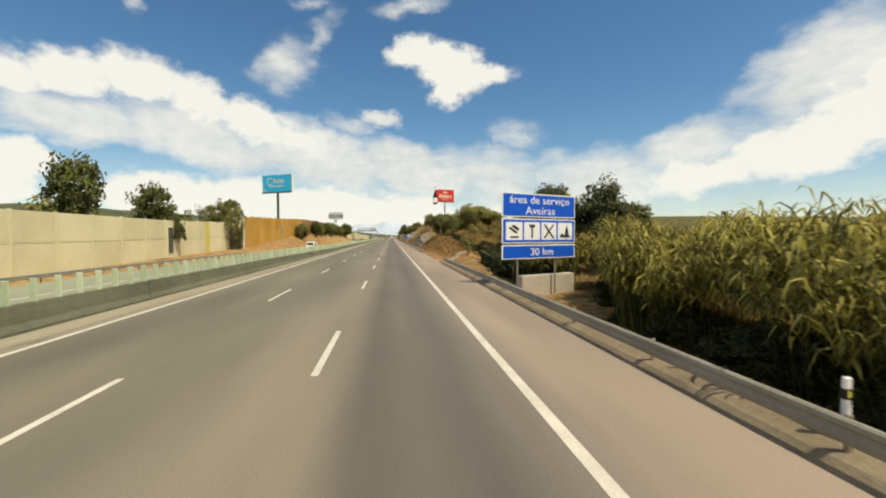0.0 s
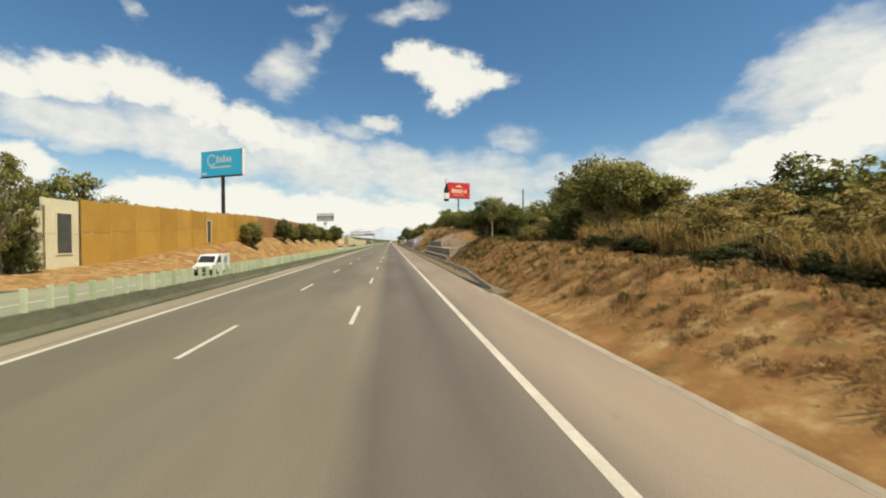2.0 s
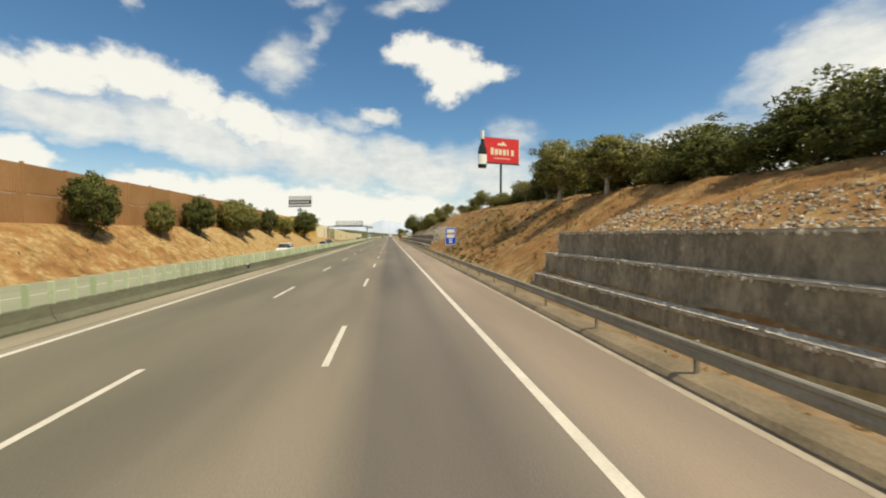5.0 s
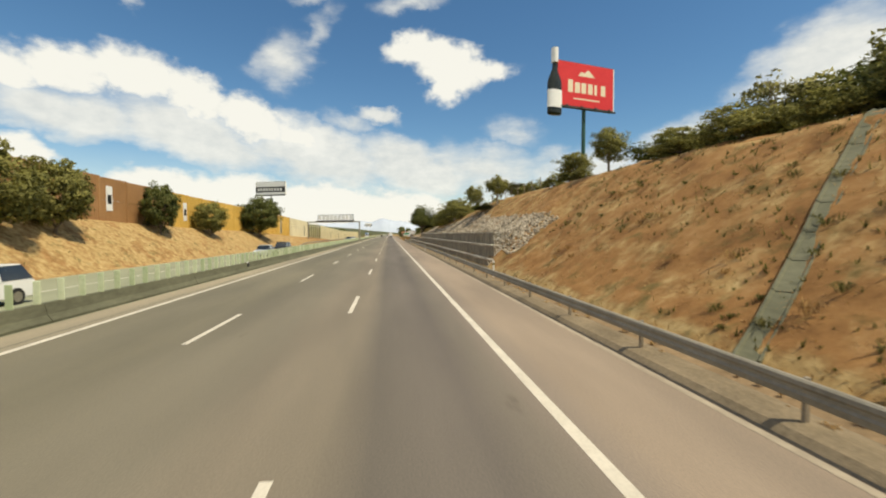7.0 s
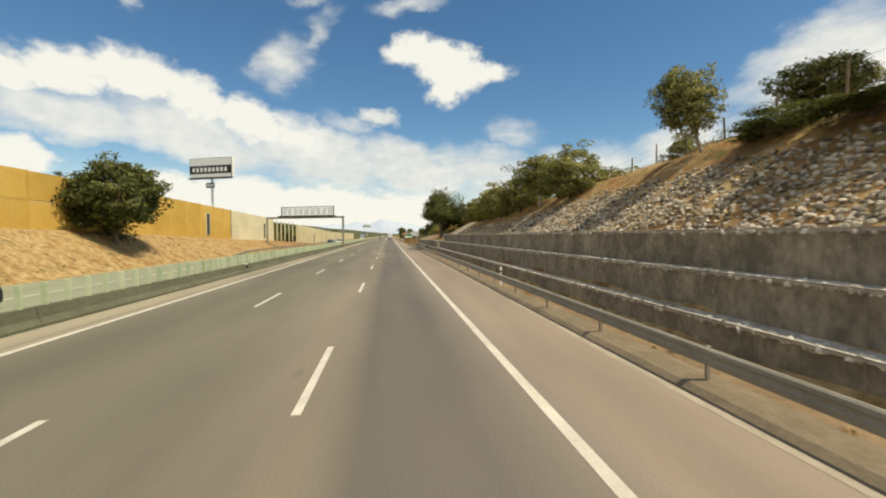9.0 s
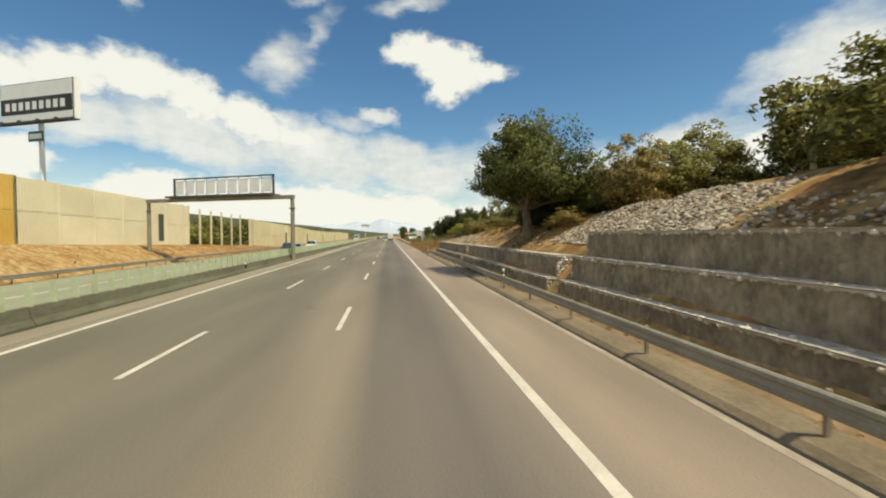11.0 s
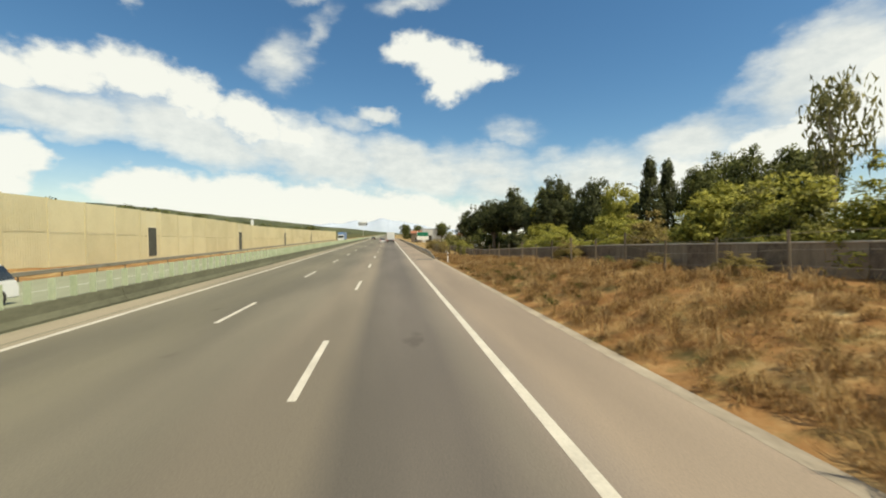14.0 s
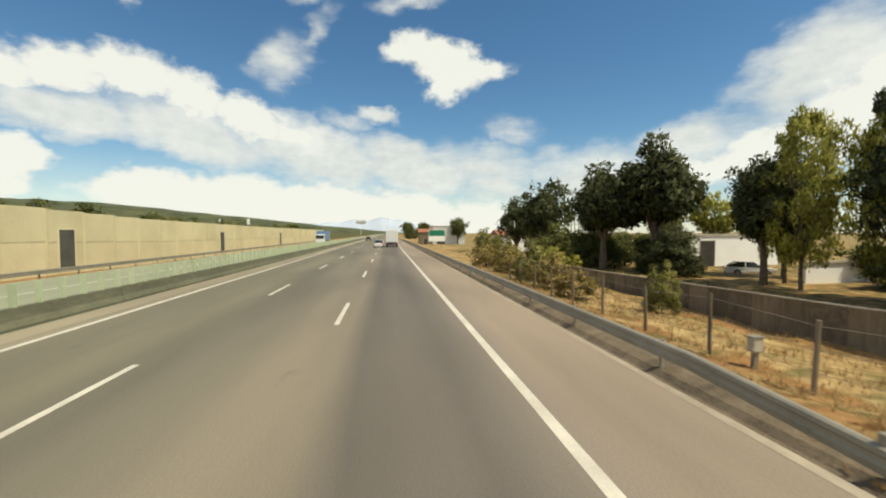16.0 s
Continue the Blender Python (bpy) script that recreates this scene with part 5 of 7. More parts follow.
plant_all([
    ("shade_tree", 28.2, 430.6, 8.6, 7.0), ("shade_tree", 27.5, 443, 12.2, 11.5), ("shade_tree", 24.0, 447, 10.0, 10.5),
    ("green_tree", 31.5, 432, 8.6, 4.4), ("shade_tree", 30.5, 422.0, 9.4, 5.0), ("somber_tree", 25.0, 468, 11.8, 9.5),
    ("somber_tree", 23.5, 478, 9.4, 8.0), ("bush", 18.5, 452, 2.4, 4.5), ("bush", 17.0, 462, 2.2, 4.5), ("bright_bush", 15.8, 440, 1.6, 4.0),
    ("bush", 11.6, 418.5, 1.5, 1.5), ("dry_bush", 9.2, 421.5, 1.3, 2.2), ("dry_bush", 9.4, 426, 1.7, 3.0), ("bush", 9.9, 430, 1.9, 3.2), ("dry_bush", 9.6, 435, 1.9, 3.4), ("dry_bush", 9.2, 441, 1.8, 3.4), ("somber_bush", 27.0, 440, 3.6, 6.0), ("somber_bush", 31.0, 446.0, 3.4, 5.0), ("bush", 21.0, 490, 4.0, 7.0), ("dark_tree", 26, 560, 9.0, 9.0), ("dark_bush", 18, 600, 6.5, 8.0),
    ("dark_tree", 20, 640, 9.5, 8.0), ("dark_bush", 15, 690, 8.5, 9.0), ("dark_tree", 16, 740, 12, 10.0), ("dark_bush", 24, 720, 9, 12.0),
    ("dark_tree", 18, 820, 14, 14.0),
])
plant_all([
    ("dark_tree", 11.3, 100.6, 7.9, 5.2), ("dark_bush", 12.9, 101.6, 6.8, 4.4), ("shade_tree", 27.5, 455, 9.5, 7), ("somber_tree", 36.5, 437, 11, 6), ("green_tree", 48.5, 460, 9.6, 7.5),
    ("olive_tree", 42.0, 462, 8.6, 7.0), ("dark_bush", 24.5, 450, 4.5, 6), ("dark_bush", 27, 452, 4, 7), ("dark_bush", 24, 462, 4, 7),
    ("dark_bush", 31, 419, 4.5, 7), ("olive_tree", 16.5, 314.0, 7.2, 5.0), ("olive_tree", 14.6, 319.0, 7.0, 4.4), ("bush", 17.2, 300.5, 8.4, 5.6),
    ("dark_bush", 14.6, 303.6, 6.8, 4.4),
])
# dense growth on the high ground behind the crest
belt_rng = random.Random(17)
for k in range(150):
    y = -15 + k * 3.55 + belt_rng.uniform(-1.5, 1.5)
    if 205 < y < 262 or 434 < y < 452:
        continue
    x = belt_rng.uniform(21, 27) + (6 if 346 < y < 520 else 0) + (8 if y > 395 else 0)
    z = height_at(x, y)
    kind = belt_rng.choice(["bush", "dark_bush", "bush", "bush", "olive_tree"]) if y < 395 else belt_rng.choice(["dark_bush", "dark_tree", "bush"])
    plant(kind, x, y, z + belt_rng.uniform(2.6, 4.8), belt_rng.uniform(4.6, 7.0))
# tree line on the far side of the pale noise wall
line_rng = random.Random(29)
for k in range(42):
    y = 402 + 9.0 * k
    top = 2.72 + (lerp_rows(WALL_TOP, 392 + (y - 392) * 0.53) - 2.72) * 1.9 + line_rng.uniform(0.2, 1.3)
    plant(line_rng.choice(["dark_bush", "bush", "dark_bush"]), -60 + line_rng.uniform(-4, 4), y, max(top, 4.0), line_rng.uniform(7, 11), 0.0)
# scrub pressed against the board fence
scrub_rng = random.Random(23)
for k in range(5):
    y = 348.5 + 5.2 * k + scrub_rng.uniform(-0.6, 0.6)
    plant(scrub_rng.choice(["dry_bush", "bush", "dry_bush", "dark_bush"]), scrub_rng.uniform(11.0, 12.0), y, 2.75 - 0.04 * (y - 346) + scrub_rng.uniform(-0.3, 0.3), scrub_rng.uniform(1.5, 2.4))
# a leaning tree at the edge of the rock slope
plant("olive_tree", 14.5, 244.5, 10.8, 3.4, lean=-21, label="leaning young tree with a bare thin trunk at the crest")

# the great oak over the low gabions
def oak_crown(rng, n):
    v = spread_crown(rng, n)
    v[:, :2] /= np.abs(v[:, :2]).max(axis=0)
    v[:, 2] = (v[:, 2] - v[:, 2].min()) / (v[:, 2].max() - v[:, 2].min())
    dome = np.sqrt(np.clip(1.15 - (v[:, :2] ** 2).sum(1), 0.1, 1))
    v[:, 2] = 0.28 * (1 - v[:, 2]) * (1 - dome) + v[:, 2] * (0.25 + 0.75 * dome)
    return v


OAK_X, OAK_Y = 9.8, 305.6
oak_foot = height_at(OAK_X, OAK_Y) - 0.1
oak_base = 5.0 - oak_foot
oak_me, oak_c = leaf_mesh("crown", 41, oak_crown, 520, 80, 0.70, 0.23, LEAF["oak"], 9.4, 6.3)
crown_at = Vector((-0.05, -0.2, oak_base))
oak_me.transform(Matrix.Translation(crown_at))
oak = root("oak_tree", pose(OAK_X, OAK_Y, oak_foot), "great dark evergreen oak with a forked trunk above the gabions", "tree", "trees")
part("trunk", trunk_mesh("trunk", 9, oak_c + np.array(crown_at), -0.6, max(1.2, oak_base * 0.85), 0.36, BARK, (-0.3, -0.2), 18, 9), None, oak)
part("crown", oak_me, None, oak)


# ------------------------------------------------------------------ canes and grass
def blades(name, roots, heights, material, rng, width=0.05, bend=0.5, count=3, simple=False):
    """Arching blades: each root carries count blades of two bent segments."""
    roots = np.repeat(np.asarray(roots, float), count, axis=0)
    h = np.repeat(np.asarray(heights, float), count) * rng.uniform(0.6, 1.15, len(roots))
    n = len(roots)
    a = rng.uniform(0, 6.283, n)
    out = np.stack([np.cos(a), np.sin(a), np.zeros(n)], -1)
    side = np.stack([-np.sin(a), np.cos(a), np.zeros(n)], -1) * width * rng.uniform(0.6, 1.3, (n, 1))
    lean = rng.uniform(0.1, bend, (n, 1)) * h[:, None]
    up = np.array([0, 0, 1.0])
    mid = roots + out * lean * 0.35 + up * (h * 0.6)[:, None]
    tip = roots + out * lean + up * (h * rng.uniform(0.75, 1.0, n))[:, None]
    if simple:
        return quick(name, np.stack([roots - side * 0.7, roots + side * 0.7, tip * 0.7 + mid * 0.3], 1), np.arange(3 * n).reshape(n, 3), material)
    pts = np.stack([roots - side * 0.5, roots + side * 0.5, mid - side * 0.4, mid + side * 0.4, tip], 1)
    faces = (np.array([(0, 1, 3), (0, 3, 2), (2, 3, 4)])[None] + 5 * np.arange(n)[:, None, None]).reshape(-1, 3)
    me = quick(name, pts, faces, material)
    return me


def cane_thicket(name, count, x0, reach, power, low, material, seed, label, scale=1.0):
    """Giant canes: tall stalks that bow outwards, bare and dense below, with long drooping leaves above the share low of their height."""
    rng = np.random.default_rng(seed)
    base, top = [], []
    for _ in range(count):
        y = rng.uniform(-34, 29.5)
        x = x0 + reach * rng.uniform(0, 1) ** power + 0.55 * math.sin(y * 0.7) + 0.3 * math.sin(y * 1.9)
        clear = 8 < y < 27.6
        if clear and x < 0.46 * y + 1.6 or 27.6 <= y and x < 9.4:
            continue
        z = height_at(x, y)
        tall = rng.uniform(3.1, 4.1) * scale * (0.9 + 0.32 * noise.noise((x * 0.35, y * 0.35, 0)))
        bow = max(0.0, 1 - (x - x0) / 2.2) * (0.4 if clear else 1.0)
        a, ln = rng.uniform(0, 6.283), rng.uniform(0.1, 0.6)
        base.append((x, y, z))
        top.append((x + ln * math.cos(a) - bow * rng.uniform(0.2, 1.3), y + ln * math.sin(a), z + tall * (1 - 0.22 * bow * rng.uniform())))
    base, top = np.array(base), np.array(top)
    n, per = len(base), 13
    w = np.array([0.016, 0.010, 0])
    stalk = np.stack([base - w, base + w, top], 1).reshape(-1, 3)
    b2, t2 = np.repeat(base, per, 0), np.repeat(top, per, 0)
    k = n * per
    p = b2 + (t2 - b2) * (low + (1 - low) * rng.uniform(0, 1.0, (k, 1)) ** 0.8)
    a = rng.uniform(0, 6.283, k)
    d = np.stack([np.cos(a), np.sin(a), np.zeros(k)], -1)
    s = np.stack([-np.sin(a), np.cos(a), np.zeros(k)], -1) * rng.uniform(0.022, 0.050, (k, 1))
    ln = rng.uniform(0.5, 1.15, (k, 1))
    up = np.array([0, 0, 1.0])
    m1 = p + d * ln * 0.30 + up * ln * rng.uniform(0.25, 0.55, (k, 1))
    m2 = m1 + d * ln * 0.35 + up * ln * rng.uniform(-0.15, 0.18, (k, 1))
    tip = m2 + d * ln * 0.25 - up * ln * rng.uniform(0.10, 0.50, (k, 1))
    leaf = np.stack([p, m1 - s, m1 + s, m2 - s * 0.8, m2 + s * 0.8, tip], 1).reshape(-1, 3)
    f = (np.array([(0, 1, 2), (1, 3, 4), (1, 4, 2), (3, 5, 4)])[None] + 6 * np.arange(k)[:, None, None]).reshape(-1, 3) + len(stalk)
    faces = np.concatenate([np.arange(len(stalk)).reshape(-1, 3), f])
    tagged(new(name, quick(name, np.concatenate([stalk, leaf]), faces, material)), label, "canes", kind="stuff")


cane_thicket("cane_thicket", 5600, 8.7, 7.5, 1.3, 0.46, REED, 21, "dense thicket of tall yellow-green canes in the ditch")
cane_thicket("dry_cane_thicket", 2200, 13.5, 12, 1.2, 0.55, REED_DRY, 22, "golden dry canes behind the green thicket", 1.02)


def grass(name, zones, material, seed, label, width=0.016, bend=1.1, count=5, patchy=1.0):
    rng = np.random.default_rng(seed)
    roots, hs = [], []
    for x0, x1, y0, y1, n, h in zones:
        for _ in range(n):
            x, y = rng.uniform(x0, x1), rng.uniform(y0, y1)
            if noise.noise((x * 0.45, y * 0.45, seed)) < rng.uniform(-0.45, 0.25) * patchy - (1 - patchy) * 0.2:
                continue
            roots.append((x, y, height_at(x, y) - 0.03))
            hs.append(h * rng.uniform(0.6, 1.4))
    tagged(new(name, blades(name, roots, hs, material, rng, width, bend, count, True)), label, "grass", kind="stuff")


grass("dry_grass", [(5.9, 9.6, 40, 78, 4200, 0.15), (6.4, 11.5, 78, 108, 4200, 0.17), (9.5, 16, 108, 150, 3000, 0.22), (7.0, 17, 148, 207, 4000, 0.16), (10, 16.5, 207, 262, 3600, 0.22), (9.5, 15, 294, 345, 4200, 0.26),
                    (5.8, 12.5, 344, 404, 5000, 0.20), (6.2, 13.5, 400, 440, 5600, 0.26), (6.2, 8.0, -20, 46, 1500, 0.2), (12, 22, 345, 420, 3500, 0.4), (14, 26, 410, 470, 3500, 0.3), (9.6, 20, 60, 80, 2200, 0.4)], STRAW, 31, "dry straw-coloured grass on the bank")
grass("green_weeds", [(8.4, 11.5, 48, 76, 700, 0.3), (11, 14, 84, 108, 1200, 0.38), (10.5, 17, 150, 206, 1200, 0.28), (7.2, 13.5, 158, 187, 1500, 0.22), (6.2, 7.0, 300, 345, 700, 0.2), (11, 16, 300, 345, 1500, 0.4), (-30, -26, 100, 340, 350, 0.25), (13, 24, 420, 500, 2000, 0.5)], WEED, 32, "low green weeds among the dry grass", 0.035, 1.0)
grass("left_straw", [(-30.6, -25.8, 40, 345, 6000, 0.14), (-30.6, -25.8, 345, 470, 1800, 0.14)], STRAW, 33, "dry grass on the bank below the noise wall")
grass("matted_grass", [(5.25, 13.0, 344, 406, 34000, 0.13), (6.0, 9.6, 42, 108, 12000, 0.11), (8.5, 13, 48, 108, 4000, 0.20), (7.0, 16, 148, 207, 7000, 0.11)], RUSSET, 34, "matted russet dry growth on the bank", 0.011, 2.4, 5, 0.35)


def tussocks(name, zones, material, seed, label):
    """Rounded tufts of long dry blades that arch out from one crown: x0, x1, y0, y1, count, height."""
    rng = np.random.default_rng(seed)
    roots, tips, mids, side = [], [], [], []
    for x0, x1, y0, y1, n, h in zones:
        for _ in range(n):
            x, y = rng.uniform(x0, x1), rng.uniform(y0, y1)
            z = height_at(x, y)
            tall = h * rng.uniform(0.5, 1.5)
            m = 46
            a = rng.uniform(0, 6.283, m)
            d = np.stack([np.cos(a), np.sin(a), np.zeros(m)], -1)
            reach = tall * rng.uniform(0.3, 1.5, (m, 1))
            root_at = np.array([x, y, z - 0.03]) + d * rng.uniform(0, 0.35, (m, 1)) * tall
            up = np.array([0, 0, 1.0])
            high = tall * rng.uniform(0.45, 1.0, (m, 1))
            roots.append(root_at)
            mids.append(root_at + d * reach * 0.4 + up * high)
            tips.append(root_at + d * reach + up * high * rng.uniform(0.2, 1.0, (m, 1)))
            side.append(np.stack([-np.sin(a), np.cos(a), np.zeros(m)], -1) * 0.010)
    roots, mids, tips, side = (np.concatenate(v) for v in (roots, mids, tips, side))
    pts = np.stack([roots, mids - side, mids + side, tips], 1)
    faces = (np.array([(0, 1, 2), (1, 3, 2)])[None] + 4 * np.arange(len(pts))[:, None, None]).reshape(-1, 3)
    tagged(new(name, quick(name, pts, faces, material)), label, "grass", kind="stuff")


tussocks("russet_tussock_grass", [(5.4, 11.5, 345, 404, 900, 0.34), (6.3, 10.5, 46, 100, 420, 0.28), (8.0, 14, 150, 200, 60, 0.3)], RUSSET, 51, "rounded tufts of russet dry grass on the bank")
tussocks("straw_tussock_grass", [(5.4, 11.5, 345, 404, 260, 0.36), (6.3, 10.5, 46, 100, 120, 0.26), (5.72, 6.9, 76, 342, 620, 0.09), (5.6, 7.4, 402, 440, 150, 0.16)], STRAW, 52, "pale tufts of straw on the bank")
tussocks("green_tussock_grass", [(6.8, 10.5, 60, 82, 70, 0.24), (5.6, 8.5, 366, 384, 90, 0.24), (6.2, 7.0, 296, 343, 160, 0.22), (11, 16, 152, 204, 60, 0.3), (7.0, 14, 160, 186, 130, 0.26), (11, 14, 86, 104, 60, 0.4), (7.6, 11.5, 88, 100, 110, 0.32)], WEED, 53, "olive-green weeds in tufts on the bank")


def dry_reeds():
    """Tall dry reeds with golden heads above a dark tangle of stems."""
    rng = np.random.default_rng(61)
    roots, hs = [], []
    for _ in range(6500):
        y = rng.uniform(42, 76)
        x = 10.6 + 0.03 * (y - 42) + 9 * rng.uniform(0, 1) ** 1.5
        roots.append((x, y, height_at(x, y) - 0.05))
        hs.append(rng.uniform(0.9, 1.9) * (0.85 + 0.4 * noise.noise((x * 0.3, y * 0.3, 2))))
    tagged(new("dry_reeds", blades("dry_reeds", roots, hs, REED_DRY, rng, 0.05, 0.85, 4)), "tall golden-brown dry reeds behind the bank", "reeds", kind="stuff")


dry_reeds()
# row of near-black shrubs added as the dark shade at the reeds' foot
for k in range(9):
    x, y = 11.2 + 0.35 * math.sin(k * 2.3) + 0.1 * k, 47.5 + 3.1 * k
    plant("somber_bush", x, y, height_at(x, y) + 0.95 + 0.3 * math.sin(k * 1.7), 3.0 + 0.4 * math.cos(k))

# ------------------------------------------------------------------ far country


def ridge(name, rows, base, depth, material, label, rough=0.06, drift=0.7):
    """A far hill: its crest runs through (x, y, height) rows, with a wooded, uneven slope towards the road."""
    rng = random.Random(3)
    bm = bmesh.new()
    grid = []
    for i in range(len(rows) - 1):
        for k in range(14):
            f = k / 14
            p = Vector(rows[i]).lerp(Vector(rows[i + 1]), f)
            bumpy = 1 + rough * noise.noise((p.x * 0.008, p.y * 0.008, 1)) + rough * 0.6 * noise.noise((p.x * 0.04, p.y * 0.04, 2))
            line = []
            for s, share in ((0, 0.0), (0.35, 0.45), (0.7, 0.82), (1.0, 1.0), (1.3, 0.7)):
                d = (1 - s) * depth
                line.append(bm.verts.new((p.x + d * drift, p.y - d * 0.5, base + (p.z * bumpy - base) * share)))
            grid.append(line)
    for a, b in zip(grid, grid[1:]):
        for q in range(4):
            bm.faces.new((a[q], a[q + 1], b[q + 1], b[q]))
    for f in bm.faces:
        f.smooth = True
    return tagged(part(name, bm, material), label, "hill", kind="structure")


ridge("backdrop_hill", [(-2600, 900, 130), (-2300, 1700, 165), (-1900, 2350, 170), (-1350, 2750, 150), (-760, 3100, 88), (-330, 3300, 34), (-60, 3400, 4)], -20, 900, WOODED, "long wooded hill on the horizon")
ridge("backdrop_mountains", [(-900, 4500, 70), (-500, 4600, 110), (-150, 4600, 135), (60, 4600, 140), (300, 4600, 90), (700, 4500, 40)], -20, 300, HAZE_BLUE, "far mountains ahead with blue haze in their colour", 0.2, 0.0)


village = bmesh.new()
vr = random.Random(8)
for _ in range(18):
    f = vr.uniform(0, 1)
    x, y, z = -1500 + 900 * f + vr.uniform(-150, 150), 1900 + 700 * f + vr.uniform(-100, 100), vr.uniform(28, 70)
    w = vr.uniform(7, 12)
    box(village, x, x + w, y, y + w, z - 25, z + vr.uniform(1, 4))
tagged(part("far_houses", village, PLASTER), "scattered white houses on the far hillside", "houses", kind="stuff")


# ------------------------------------------------------------------ signs and billboards
UPRIGHT = pose(0, 0, 0, 90, 0, 0)


def service_sign():
    thing = root("service_area_sign", pose(8.81, 24.73, -0.36, 0, 0, 24.0), "blue and white motorway service area sign on two posts", "road sign")
    thing.scale = (1.26, 1.0, 1.04)
    for x in (-1.35, 1.05):
        part("post", rod(bmesh.new(), (x, 0.09, -0.4), (x, 0.09, 5.2), 0.05, sides=8), ZINC, thing)
    part("footing", boxed(-0.9, 2.6, 0.3, 0.9, -0.6, 0.70, bevel=0.04), CONCRETE, thing, "grey concrete block")
    panels = {}
    for name, z0, z1 in (("top_panel", 4.03, 5.36), ("icon_panel", 2.56, 3.94), ("distance_panel", 1.68, 2.47)):
        p = part(name, boxed(-2.32, 2.32, -0.03, 0.03, z0, z1, bevel=0.01), WHITE_SIGN, thing, "blue panel with a white rim")
        part("face", boxed(-2.26, 2.26, -0.036, -0.028, z0 + 0.06, z1 - 0.06), BLUE_SIGN, p)
        panels[name] = p
    lettering("words", "área de serviço", 0.62, WHITE_SIGN, panels["top_panel"], pose(0, -0.040, 4.80) @ UPRIGHT, "white lettering")
    lettering("words", "Aveiras", 0.62, WHITE_SIGN, panels["top_panel"], pose(0, -0.040, 4.20) @ UPRIGHT, "white lettering")
    lettering("words", "30 km", 0.60, WHITE_SIGN, panels["distance_panel"], pose(0.1, -0.040, 1.87) @ UPRIGHT, "white lettering")
    for k, x in enumerate((-1.62, -0.54, 0.54, 1.62)):
        icon = part("pictogram", boxed(x - 0.49, x + 0.49, -0.042, -0.036, 2.75, 3.75), WHITE_SIGN, panels["icon_panel"], "white square with a black pictogram")
        bm = bmesh.new()
        if k == 0:
            rod(bm, (x - 0.3, -0.046, 3.45), (x + 0.15, -0.046, 3.15), 0.05, sides=4)
            rod(bm, (x - 0.1, -0.046, 3.55), (x + 0.25, -0.046, 3.35), 0.07, sides=4)
            box(bm, x - 0.25, x + 0.25, -0.048, -0.043, 2.86, 2.96)
        elif k == 1:
            box(bm, x - 0.05, x + 0.05, -0.048, -0.043, 2.85, 3.6)
            box(bm, x - 0.17, x + 0.17, -0.048, -0.043, 3.45, 3.62)
        elif k == 2:
            rod(bm, (x - 0.3, -0.046, 2.85), (x + 0.28, -0.046, 3.62), 0.05, sides=4)
            rod(bm, (x + 0.3, -0.046, 2.85), (x - 0.28, -0.046, 3.62), 0.05, sides=4)
        else:
            box(bm, x - 0.35, x + 0.35, -0.048, -0.043, 2.88, 2.98)
            rod(bm, (x + 0.12, -0.046, 2.98), (x + 0.12, -0.046, 3.6), 0.16, 0.02, sides=4)
            box(bm, x - 0.3, x - 0.1, -0.048, -0.043, 2.98, 3.1)
        part("symbol", bm, BLACK_INK, icon)


service_sign()


def toll_sign():
    thing = root("toll_sign", pose(7.16, 176.9, 0.15), "blue roadside toll sign with a white panel on one post", "road sign")
    part("post", rod(bmesh.new(), (0, 0.06, -0.5), (0, 0.06, 3.3), 0.04), ZINC, thing)
    board = part("board", boxed(-0.66, 0.66, -0.02, 0.02, 1.40, 3.46, bevel=0.01), WHITE_SIGN, thing)
    part("face", boxed(-0.62, 0.62, -0.027, -0.018, 1.44, 3.42), BLUE_SIGN, board)
    white = part("white_panel", boxed(-0.47, 0.47, -0.033, -0.027, 2.26, 3.26), WHITE_SIGN, board, "white panel with a row of worn letters")
    for k in range(4):
        part("letter_bar", boxed(-0.40 + k * 0.22, -0.25 + k * 0.22, -0.037, -0.033, 2.58, 2.88), surface("worn_red", (0.25, 0.10, 0.09), (0.4, 0.2, 0.18), 2, 9, 0.6, bump=0) if k == 0 else TIMBER, white)
    for k in range(3):
        part("letter_bar", boxed(-0.24 + k * 0.17, -0.12 + k * 0.17, -0.032, -0.027, 2.0, 2.14), WHITE_SIGN, board)
    for k in range(2):
        part("letter_bar", boxed(-0.16 + k * 0.18, -0.02 + k * 0.18, -0.032, -0.027, 1.60, 1.90), WHITE_SIGN, board)


toll_sign()


def ring_shape(bm, cx, cz, r, w, y, a0, a1, n=18):
    prev = None
    for k in range(n + 1):
        a = radians(a0 + (a1 - a0) * k / n)
        cur = [bm.verts.new((cx + q * math.cos(a), y, cz + q * math.sin(a))) for q in (r - w / 2, r + w / 2)]
        if prev:
            bm.faces.new((prev[0], prev[1], cur[1], cur[0]))
        prev = cur


